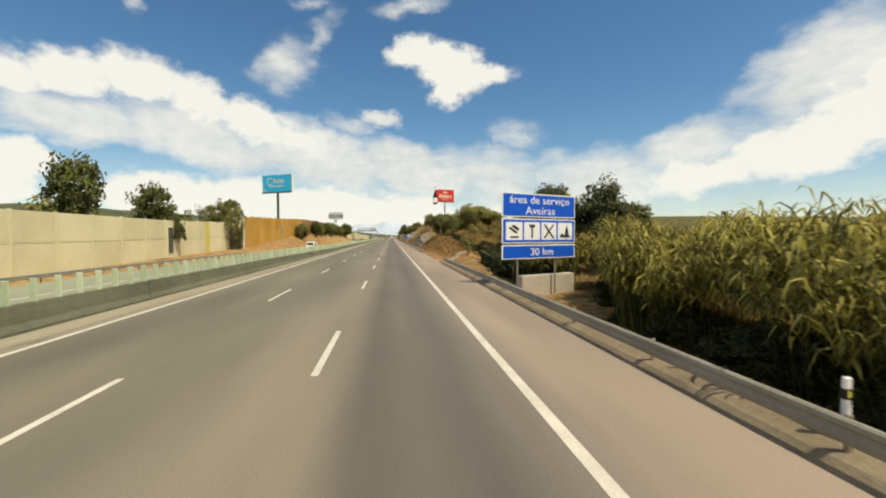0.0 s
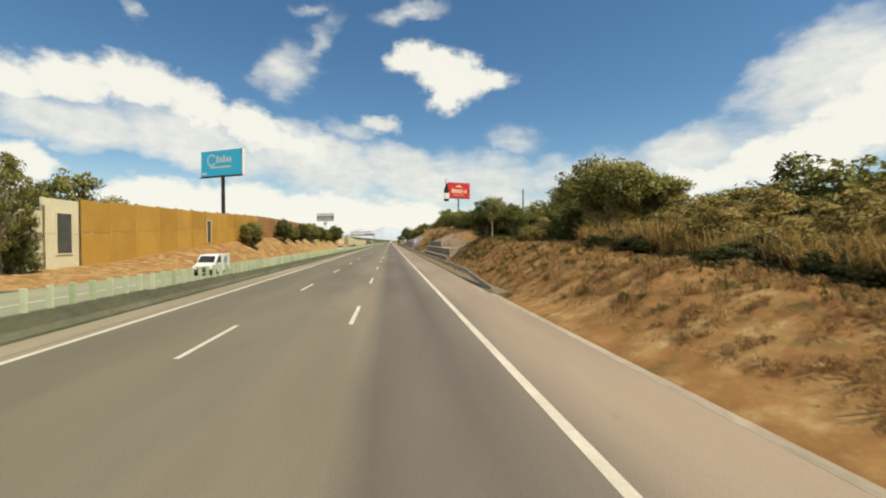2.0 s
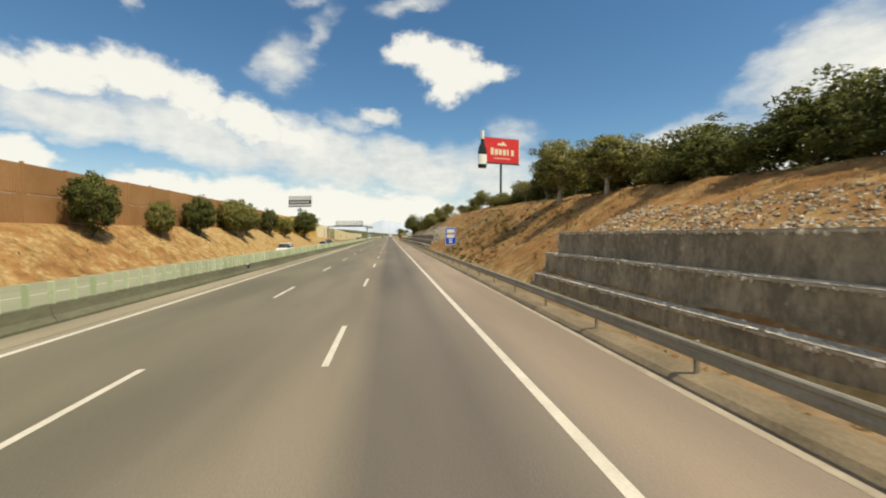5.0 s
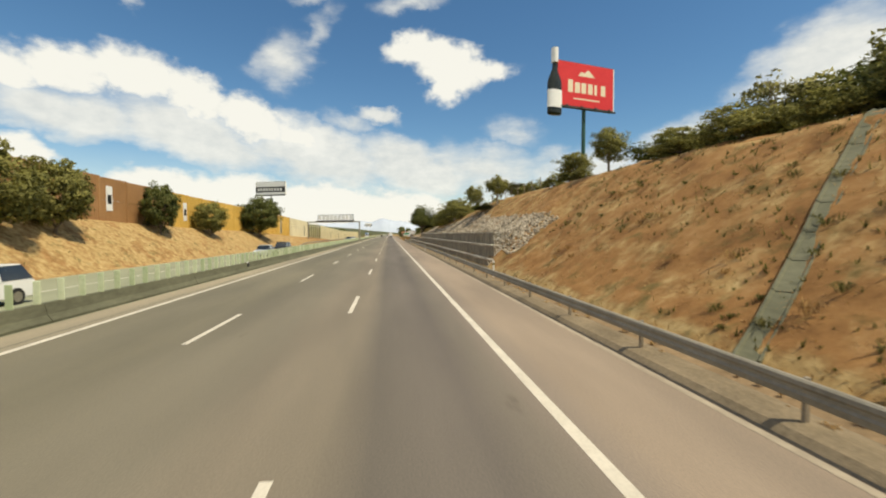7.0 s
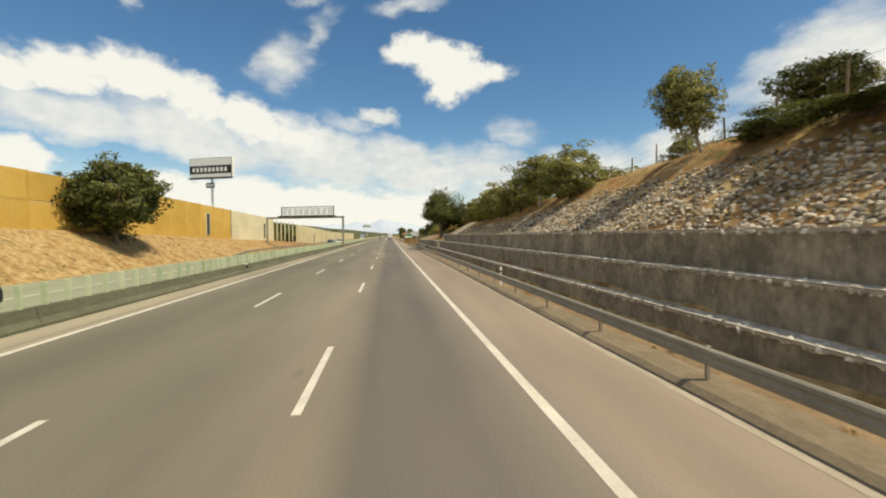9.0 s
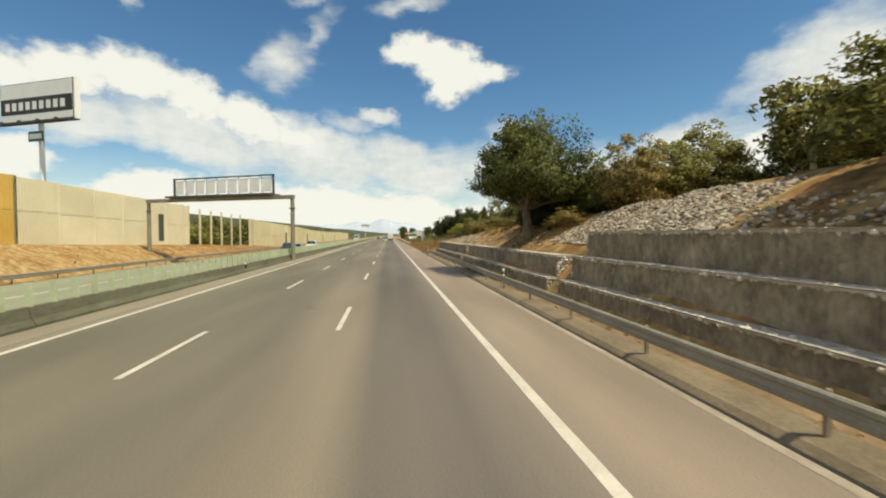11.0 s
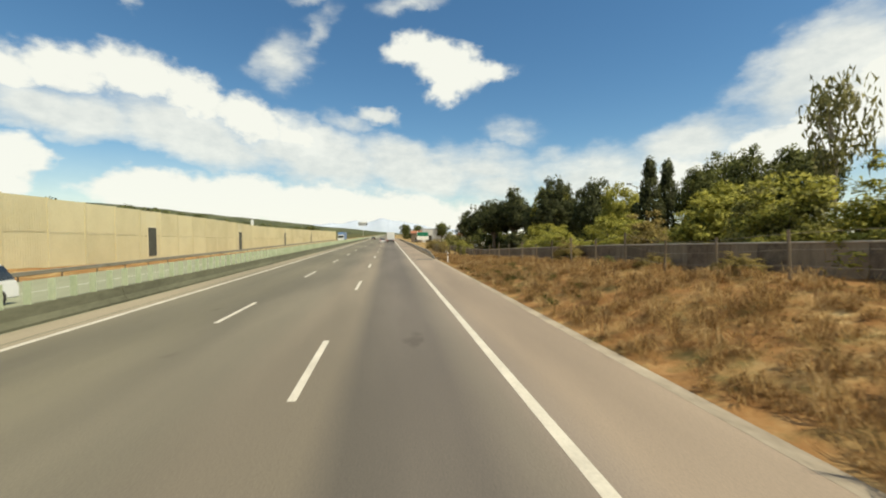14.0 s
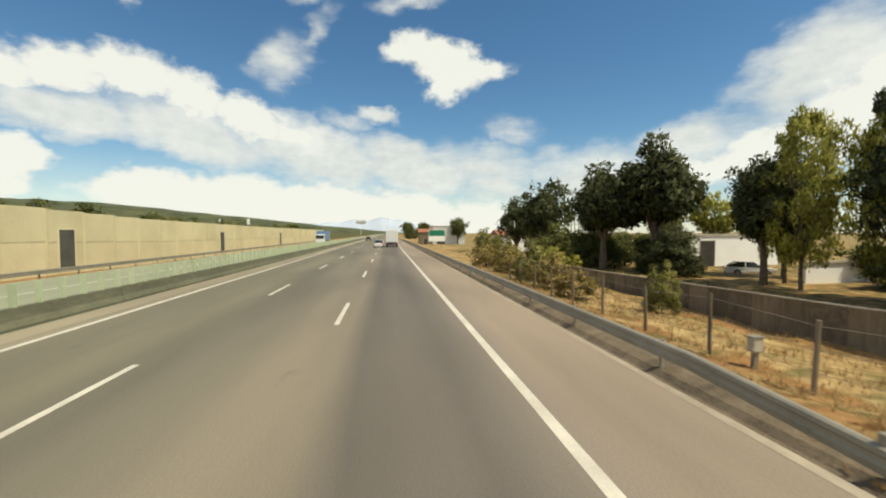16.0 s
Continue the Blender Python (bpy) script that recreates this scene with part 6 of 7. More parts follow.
def billboard_frame(thing, half, z0, z1, face, steel, pole_r, pole_foot, pole_x=0.0):
    board = part("board", boxed(-half, half, -0.35, 0.35, z0, z1, bevel=0.04), DARK_STEEL, thing, "dark steel board frame")
    part("poster", boxed(-half + 0.12, half - 0.12, -0.375, -0.352, z0 + 0.25, z1 - 0.1), face, board)
    part("catwalk", boxed(-half, half, -1.0, -0.38, z0 - 0.22, z0 - 0.10), DARK_STEEL, board)
    part("side_rim", boxed(half + 0.002, half + 0.16, -0.32, 0.32, z0 + 0.1, z1), WHITE_SIGN, board, "white side rim")
    part("pole", rod(bmesh.new(), (pole_x, 0.15, pole_foot), (pole_x, 0.15, z0), pole_r, pole_r * 0.9, 14), steel, thing)
    beams = bmesh.new()
    for z in (z0 + 0.8, (z0 + z1) / 2, z1 - 0.8):
        box(beams, -half * 0.9, half * 0.9, 0.36, 0.55, z - 0.1, z + 0.1)
    part("back_beams", beams, DARK_STEEL, board)
    for k in range(4):
        part("floodlight", boxed(-half + half * 0.5 * k + half * 0.2, -half + half * 0.5 * k + half * 0.2 + 0.35, -1.25, -1.0, z0 - 0.1, z0 + 0.12, bevel=0.03), DARK_STEEL, board)
    return board


def blue_billboard():
    turn = math.degrees(math.atan2(-6.2, 11.5))
    thing = root("billboard", pose(-39.95, 158.3, 0, 0, 0, turn), "bright blue advertising billboard on a tall steel pole", "billboard", "billboards")
    board = billboard_frame(thing, 6.5, 18.3, 24.5, CYAN, DARK_STEEL, 0.45, 2.0)
    bm = bmesh.new()
    ring_shape(bm, -3.0, 22.3, 1.25, 0.34, -0.382, 35, 330)
    part("emblem", bm, WHITE_SIGN, board, "white ring emblem")
    for k in range(5):
        part("letter_bar", boxed(-1.4 + k * 1.0, -0.75 + k * 1.0, -0.384, -0.376, 21.6, 22.8 + (0.4 if k in (0, 2) else 0)), WHITE_SIGN, board)
    part("line_bar", boxed(-3.4, 3.2, -0.384, -0.376, 20.35, 20.75), WHITE_SIGN, board)
    part("line_bar", boxed(-6.1, -4.7, -0.384, -0.376, 18.9, 19.4), WHITE_SIGN, board)


def red_billboard():
    turn = math.degrees(math.atan2(2.6, 10.2))
    thing = root("billboard", pose(30.2, 240.2, 0, 0, 0, turn), "red wine billboard with a giant bottle on a green pole", "billboard", "billboards")
    board = billboard_frame(thing, 5.4, 22.1, 29.0, RED, DARK_GREEN_STEEL, 0.33, 6.5)
    glass = surface("dark_bottle_glass", (0.008, 0.012, 0.010), (0.02, 0.026, 0.02), 1, 5, 0.2, bump=0)
    outline = [(0.0, 20.6), (1.15, 20.6), (1.25, 20.9), (1.25, 25.2), (1.05, 26.0), (0.50, 27.2), (0.42, 28.0), (0.42, 29.9), (0.50, 29.95), (0.50, 30.4), (0.0, 30.4)]
    bm = bmesh.new()
    rings = [[bm.verts.new((-6.0 + max(r, 0.01) * math.cos(k * math.pi / 8), -0.55 + 0.45 * max(r, 0.01) * math.sin(k * math.pi / 8), z)) for k in range(16)] for r, z in outline]
    for a, b in zip(rings, rings[1:]):
        for k in range(16):
            bm.faces.new((a[k], a[(k + 1) % 16], b[(k + 1) % 16], b[k]))
    for f in bm.faces:
        f.smooth = True
    bottle = part("bottle", bm, glass, thing, "giant dark wine bottle cut-out")
    label_bm = bmesh.new()
    lr = [[label_bm.verts.new((-6.0 + 1.28 * math.cos(a), -0.55 + 0.60 * math.sin(a), z)) for a in [math.pi + k * math.pi / 10 for k in range(11)]] for z in (21.6, 24.2)]
    for k in range(10):
        label_bm.faces.new((lr[0][k], lr[0][k + 1], lr[1][k + 1], lr[1][k]))
    part("label", label_bm, WHITE_SIGN, bottle, "white bottle label")
    part("capsule", rod(bmesh.new(), (-6.0, -0.55, 28.3), (-6.0, -0.55, 30.45), 0.52, sides=12), WHITE_SIGN, bottle, "pale foil capsule")
    cream_ink = surface("cream_ink", (0.70, 0.60, 0.42), (0.80, 0.70, 0.52), 1, 5, 0.5, bump=0)
    for k, w in enumerate((0.9, 1.0, 0.9, 0.9, 0.5, 0.9)):
        part("letter_bar", boxed(-3.4 + k * 1.25, -3.4 + k * 1.25 + w, -0.386, -0.376, 24.4, 26.0 + (0.3 if k == 0 else 0)), cream_ink, board)
    hill = bmesh.new()
    pts = [(-1.6, 27.0), (-0.9, 27.7), (-0.3, 27.5), (0.3, 28.1), (0.9, 27.7), (1.7, 27.0)]
    vs = [hill.verts.new((x, -0.384, z)) for x, z in pts]
    hill.faces.new(vs)
    part("emblem", hill, cream_ink, board)
    part("line_bar", boxed(-2.4, 2.6, -0.386, -0.376, 23.4, 23.6), cream_ink, board)


def white_billboard(x, y, turn, half, z0, z1, pole_foot, bars, label):
    thing = root("billboard", pose(x, y, 0, 0, 0, turn), label, "billboard", "billboards")
    board = billboard_frame(thing, half, z0, z1, WHITE_SIGN, WHITE_SIGN, 0.3, pole_foot)
    h = z1 - z0
    band = part("band", boxed(-half + 0.12, half - 0.12, -0.384, -0.376, z0 + h * 0.22, z0 + h * 0.62), BLACK_INK, board, "black band with a row of pale bars")
    for k in range(bars):
        a = -half * 0.85 + k * half * 1.7 / bars
        part("letter_bar", boxed(a, a + half * 1.1 / bars, -0.392, -0.385, z0 + h * 0.32, z0 + h * 0.52), WHITE_SIGN, band)
    return thing


blue_billboard()
red_billboard()
vms = white_billboard(-41.65, 333.7, math.degrees(math.atan2(-4.5, 11.1)), 6.0, 16.2, 21.0, 0.5, 9, "white billboard with a black band on a pale pole")
small = part("lower_sign", boxed(-1.2, 1.2, -0.5, -0.38, 13.9, 15.1, bevel=0.03), DARK_GREEN_STEEL, vms, "small green and white sign under the board")
part("sign_face", boxed(-1.0, 1.0, -0.515, -0.501, 14.2, 14.8), WHITE_SIGN, small)
white_billboard(-52, 1250, -3, 9.0, 20.0, 28.0, -2, 5, "far white billboard over the road's end")


def sign_gantry():
    a, b = Vector((-28.6, 331.5, 0)), Vector((-10.2, 323.2, 0))
    along = b - a
    turn = math.degrees(math.atan2(along.y, along.x))
    length = along.length
    thing = root("sign_gantry", pose(a.x, a.y, 0, 0, 0, turn), "steel sign gantry with an open frame over the opposite carriageway", "gantry")
    for x in (0.0, length):
        part("column", rod(bmesh.new(), (x, 0, -0.6), (x, 0, 6.7), 0.24, 0.20, 12), ZINC, thing)
        part("flange", rod(bmesh.new(), (x, 0, 5.5), (x, 0, 5.6), 0.32, sides=12), DARK_STEEL, thing)
    part("crossbeam", boxed(-0.2, length + 0.2, -0.22, 0.22, 6.55, 6.95, bevel=0.03), ZINC, thing)
    tray = part("tray", boxed(3.6, length - 2.2, -0.9, 0.9, 6.96, 7.16, bevel=0.02), DARK_STEEL, thing)
    fr = bmesh.new()
    x0, x1, z0, z1 = 4.0, length - 2.3, 7.17, 9.25
    for q in ((x0, x1, z1 - 0.14, z1), (x0, x0 + 0.14, z0, z1), (x1 - 0.14, x1, z0, z1), (x0, x1, z0, z0 + 0.1)):
        box(fr, q[0], q[1], -0.1, 0.1, q[2], q[3])
    frame_ob = part("frame", fr, DARK_STEEL, thing)
    n = 9
    w = (x1 - x0 - 0.3) / n
    for k in range(n):
        c = x0 + 0.15 + w * (k + 0.5)
        bm = bmesh.new()
        box(bm, c - w * 0.36, c + w * 0.36, -0.05, 0.05, z0 + 0.25, z1 - 0.32)
        part("letter_bar", bm, WHITE_SIGN, frame_ob)
        st = bmesh.new()
        rod(st, (c - w * 0.45, 0.12, z0 + 0.1), (c + w * 0.45, 0.12, z1 - 0.1), 0.03, sides=5)
        rod(st, (c + w * 0.48, 0.12, z0 + 0.1), (c + w * 0.48, 0.12, z1 - 0.1), 0.03, sides=5)
        part("strut", st, DARK_STEEL, frame_ob)


sign_gantry()


def green_direction_sign():
    thing = root("direction_sign", pose(13.5, 520, -1.1), "green and white roadside direction sign", "road sign")
    for x in (-1.2, 1.2):
        part("post", rod(bmesh.new(), (x, 0.1, -0.3), (x, 0.1, 4.6), 0.06), ZINC, thing)
    board = part("board", boxed(-2.3, 2.3, -0.03, 0.03, 1.5, 4.7, bevel=0.01), WHITE_SIGN, thing)
    part("face", boxed(-2.2, 2.2, -0.038, -0.028, 3.0, 4.6), surface("green_sheeting", (0.01, 0.16, 0.09), (0.015, 0.2, 0.11), 1, 5, 0.4, bump=0), board)


green_direction_sign()


def marker_post(x, y, z, label):
    thing = root("delineator", pose(x, y, z), label, "delineator post", "delineators")
    part("stake", boxed(-0.05, 0.05, -0.035, 0.035, -0.2, 0.95, bevel=0.012), WHITE_SIGN, thing)
    part("band", boxed(-0.054, 0.054, -0.039, 0.039, 0.66, 0.80), BLACK_INK, thing, "black band")
    part("reflector", boxed(-0.025, 0.025, -0.044, -0.040, 0.69, 0.77), YELLOW, thing)


for x, y in ((5.65, 391.8), (5.75, 297.5), (5.75, 248.0), (6.35, 202.2), (5.8, 340.6), (5.9, 4.9)):
    marker_post(x, y, height_at(x, y) if y in (391.8, 4.9) else 0.05, "white delineator post with a black band")
for k in range(8):
    thing = root("barrier_marker", pose(-10.24, 7.0 + 50.2 * k, 0.0), "small black and white marker at the median barrier", "marker", "barrier markers")
    part("plate", boxed(-0.05, 0.05, -0.10, 0.10, 0.35, 0.75, bevel=0.02), BLACK_INK, thing)
    part("reflector", boxed(-0.06, 0.06, -0.106, -0.10, 0.62, 0.74), WHITE_SIGN, thing)


# ------------------------------------------------------------------ fences and drains
def post_fence(name, line, gap, tall, label, wires=3, top=None, material=TIMBER, thick=0.055):
    """Posts along a line of (x, y), with wires strung between."""
    thing = root(name, pose(0, 0, 0), label, "fence", "fences")
    pts, rng = [], random.Random(len(label))
    for (x0, y0), (x1, y1) in zip(line, line[1:]):
        n = max(1, int(math.hypot(x1 - x0, y1 - y0) / gap))
        pts += [(x0 + (x1 - x0) * k / n, y0 + (y1 - y0) * k / n) for k in range(n)]
    heads = []
    for x, y in pts:
        z = height_at(x, y)
        lean = Vector((rng.uniform(-0.08, 0.08), rng.uniform(-0.08, 0.08), 0))
        h = Vector((x, y, z + tall * rng.uniform(0.92, 1.08))) + lean
        part("post", rod(bmesh.new(), (x, y, z - 0.4), h, thick, thick * 0.85, 7), material, thing)
        heads.append((Vector((x, y, z)), h))
    for f in [0.3 + 0.62 * k / max(1, wires - 1) for k in range(wires)]:
        for a, b in zip(heads, heads[1:]):
            part("wire", rod(bmesh.new(), a[0].lerp(a[1], f), b[0].lerp(b[1], f), 0.006, sides=4), RUSTY, thing)
    return thing


post_fence("wire_fence", [(16.6, 222), (16.8, 240), (17.6, 264)], 3.0, 1.4, "old post-and-wire fence along the crest")
post_fence("wire_fence", [(8.6, 29.5), (8.9, 43)], 2.9, 1.35, "weathered posts and a rail beside the canes", 2)
post_fence("wire_fence", [(12.0, 348), (11.2, 362), (10.2, 380), (8.7, 398), (7.85, 406), (7.6, 416), (8.2, 432)], 2.3, 1.45, "timber post-and-wire fence beside the motorway", 3, thick=0.05)
post_fence("wire_fence", [(17.5, 152), (18.0, 118)], 4.0, 1.6, "thin posts on the crest of the cutting", 2)

rail = root("timber_rail", pose(0, 0, 0), "weathered horizontal rail beside the canes", "fence rail")
part("bar", rod(bmesh.new(), (8.60, 29.5, height_at(8.6, 29.5) + 1.0), (8.85, 42, height_at(8.85, 42) + 1.0), 0.045), TIMBER, rail)

SCREEN = [(12.8, 346, 3.1), (12.6, 360, 2.55), (12.6, 375, 2.05), (13.2, 396, 1.15), (14.0, 413, 0.42), (14.6, 430, 0.02), (15.2, 460, -0.2)]
screen = root("screen_fence", pose(0, 0, 0), "dark weathered board fence along the field", "fence", "fences")
for (x0, y0, t0), (x1, y1, t1) in zip(SCREEN, SCREEN[1:]):
    n = max(1, int((y1 - y0) / 1.15))
    for k in range(n):
        f0, f1 = k / n, (k + 0.985) / n
        a, b = Vector((x0 + (x1 - x0) * f0, y0 + (y1 - y0) * f0, 0)), Vector((x0 + (x1 - x0) * f1, y0 + (y1 - y0) * f1, 0))
        top = t0 + (t1 - t0) * f0
        mid = (a + b) / 2
        low = min(height_at(mid.x, mid.y) - 0.15, top - 1.1)
        bm = bmesh.new()
        vs = [bm.verts.new((p.x + s, p.y, z)) for p in (a, b) for s in (0, 0.05) for z in (low, top + 0.05 * math.sin(k * 3.1))]
        for q in ((0, 1, 5, 4), (2, 6, 7, 3), (0, 2, 3, 1), (4, 5, 7, 6), (1, 3, 7, 5), (0, 4, 6, 2)):
            bm.faces.new([vs[i] for i in q])
        part("board", bm, TIMBER if k % 3 else BARK, screen)
cap = bmesh.new()
for (x0, y0, t0), (x1, y1, t1) in zip(SCREEN, SCREEN[1:]):
    rod(cap, (x0, y0, t0 + 0.03), (x1, y1, t1 + 0.03), 0.035, sides=6)
part("top_rail", cap, CONCRETE, screen)


def drain_chute(points, wide, label, material, lip=0.16):
    """A concrete channel that follows the bank, in short cast lengths."""
    thing = root("drain_chute", pose(0, 0, 0), label, "drain", "drains")
    way = [Vector((x, y, 0)) for x, y in points]
    lengths = [(b - a).length for a, b in zip(way, way[1:])]
    for a, b, ln in zip(way, way[1:], lengths):
        side = (b - a).normalized().cross(Vector((0, 0, 1))) * (wide / 2)
        n = max(2, int(ln / 1.0))
        for k in range(n):
            p, q = a.lerp(b, k / n), a.lerp(b, (k + 0.97) / n)
            bm = bmesh.new()
            rings = []
            for e in (p, q):
                z = height_at(e.x, e.y)
                rings.append([bm.verts.new((e.x + side.x * f, e.y + side.y * f, z + h)) for f, h in ((-1, -0.3), (-1, lip), (-0.80, lip), (-0.66, 0.05), (0.66, 0.05), (0.80, lip), (1, lip), (1, -0.3))])
            for m in range(8):
                bm.faces.new((rings[0][m], rings[0][(m + 1) % 8], rings[1][(m + 1) % 8], rings[1][m]))
            bm.faces.new(rings[0])
            bm.faces.new(rings[1][::-1])
            bmesh.ops.recalc_face_normals(bm, faces=bm.faces)
            length = part("channel", bm, material, thing)
            # dark strip laid along the floor in place of the channel's own shade
            if material is CONCRETE:
                bed = bmesh.new()
                bed.faces.new([bed.verts.new((e.x + side.x * f, e.y + side.y * f, height_at(e.x, e.y) + 0.056)) for e, f in ((p, -0.66), (q, -0.66), (q, 0.66), (p, 0.66))])
                part("bed", bed, DARK, length, "dark strip painted as shade in the channel")


drain_chute([(6.9, 183.4), (15.6, 188.2), (17.5, 189.2)], 0.52, "grey concrete drain channel down the soil bank", GRIMY, 0.10)
drain_chute([(6.0, 44.3), (8.65, 49.4)], 0.42, "pale concrete drain channel beside the bare bank", CONCRETE)

for k, (x, y, s) in enumerate(((8.0, 410.0, 1.0),)):
    thing = root("utility_box", pose(x, y, height_at(x, y)), "small grey utility box on a post in the dry grass", "utility box")
    part("stand", boxed(-0.05, 0.05, -0.05, 0.05, -0.2, 0.55), RUSTY, thing)
    case = part("case", boxed(-0.13, 0.13, -0.10, 0.10, 0.42, 0.74, bevel=0.02), CONCRETE, thing)
    part("lid", boxed(-0.15, 0.15, -0.12, 0.12, 0.74, 0.77), ZINC, case)

lamp = root("street_lamp", pose(31.5, 402.6, height_at(31.5, 402.6)), "tall grey street lamp with two arms above the trees", "street lamp")
part("mast", rod(bmesh.new(), (0, 0, -0.3), (0, 0, 9.6), 0.10, 0.05), ZINC, lamp)
for s in (-1, 1):
    arm = part("arm", rod(bmesh.new(), (0, 0, 9.5), (s * 1.1, 0, 9.9), 0.04), ZINC, lamp)
    part("lamp_head", boxed(s * 1.1 - 0.3, s * 1.1 + 0.3, -0.14, 0.14, 9.84, 9.98, bevel=0.03), DARK_STEEL, arm)
for x, y, tall in ((17.0, 104.5, 9.4),):
    thing = root("utility_pole", pose(x, y, height_at(x, y)), "bare wooden utility pole above the scrub", "utility pole")
    part("shaft", rod(bmesh.new(), (0, 0, -0.4), (0, 0, tall - height_at(x, y)), 0.13, 0.09), TIMBER, thing)
    part("insulator", rod(bmesh.new(), (0, 0, tall - height_at(x, y)), (0, 0, tall - height_at(x, y) + 0.2), 0.05), DARK_STEEL, thing)


# ------------------------------------------------------------------ buildings
def house(x0, x1, y0, y1, z0, z1, label, pitched=True, openings=(), wall_material=PLASTER):
    thing = root("house", pose(x0, y0, z0), label, "house", "houses")
    w, d, h = x1 - x0, y1 - y0, z1 - z0
    walls = part("wall", boxed(0, w, 0, d, -0.8, h), wall_material, thing)
    if pitched:
        bm = bmesh.new()
        e = 0.35
        vs = [bm.verts.new(p) for p in ((-e, -e, h + 0.003), (w + e, -e, h + 0.003), (w + e, d + e, h + 0.003), (-e, d + e, h + 0.003), (-e, d / 2, h + 1.25), (w + e, d / 2, h + 1.25))]
        for q in ((0, 1, 5, 4), (2, 3, 4, 5), (0, 4, 3), (1, 2, 5), (3, 2, 1, 0)):
            bm.faces.new([vs[i] for i in q])
        part("roof", bm, ROOF, thing)
    else:
        part("roof", boxed(-0.15, w + 0.15, -0.15, d + 0.15, h + 0.003, h + 0.18), CONCRETE, thing)
    for kind, a, b, c, e in openings:
        ob = part("door" if kind == "d" else "window", boxed(a, b, -0.03, 0.03, c, e), DARK if kind == "d" else GLASS, thing)
        rim = bmesh.new()
        for q in ((a - 0.08, a, c - 0.08, e + 0.08), (b, b + 0.08, c - 0.08, e + 0.08), (a, b, e, e + 0.08), (a, b, c - 0.08, c)):
            box(rim, q[0], q[1], -0.07, 0.04, q[2], q[3])
        part("frame", rim, CONCRETE, ob)
    return thing


house(35.6, 48.6, 449.5, 456, -1.9, 2.35, "low white rendered house among the trees", False, (("d", 2.3, 4.2, 0.0, 3.6), ("w", 10.4, 11.6, 1.5, 2.8)))
house(34.5, 41.0, 433.0, 433.4, -2.0, 0.15, "low pale grey garden wall", False)
house(24.0, 33.0, 492.0, 500, -1.6, 2.2, "small white house with a clay roof behind trees", True, (("w", 1.5, 2.7, 1.2, 2.3), ("w", 5.5, 6.7, 1.2, 2.3)))
house(16.6, 28.6, 560.0, 575, -1.6, 5.2, "large pale grey warehouse beside the motorway", False, (("d", 1.5, 4.5, 0, 3.6), ("w", 7.0, 10.5, 3.6, 4.8)), surface("grey_cladding", (0.50, 0.50, 0.49), (0.60, 0.60, 0.58), 0.5, 6, 0.7))
house(10.6, 15.2, 548.0, 552, -1.4, 3.0, "dark brown timber shed", True, (("d", 1.5, 3.0, 0, 2.2),), TIMBER)
silo = root("silo_frame", pose(36.0, 480.0, -1.6), "pale lattice mast behind the trees", "mast")
for k, (dx, dy) in enumerate(((-0.9, -0.9), (0.9, -0.9), (0.9, 0.9), (-0.9, 0.9))):
    part("leg", rod(bmesh.new(), (dx, dy, 0), (dx * 0.6, dy * 0.6, 12.5), 0.07), ZINC, silo)
for z in range(2, 13, 2):
    part("brace", boxed(-0.9, 0.9, -0.9, 0.9, z - 0.04, z + 0.04), ZINC, silo)


# ------------------------------------------------------------------ vehicles
def car_paint(name, c):
    return surface(name, tuple(v * 0.92 for v in c), c, 1, 4, 0.28, bump=0, spec=0.6)


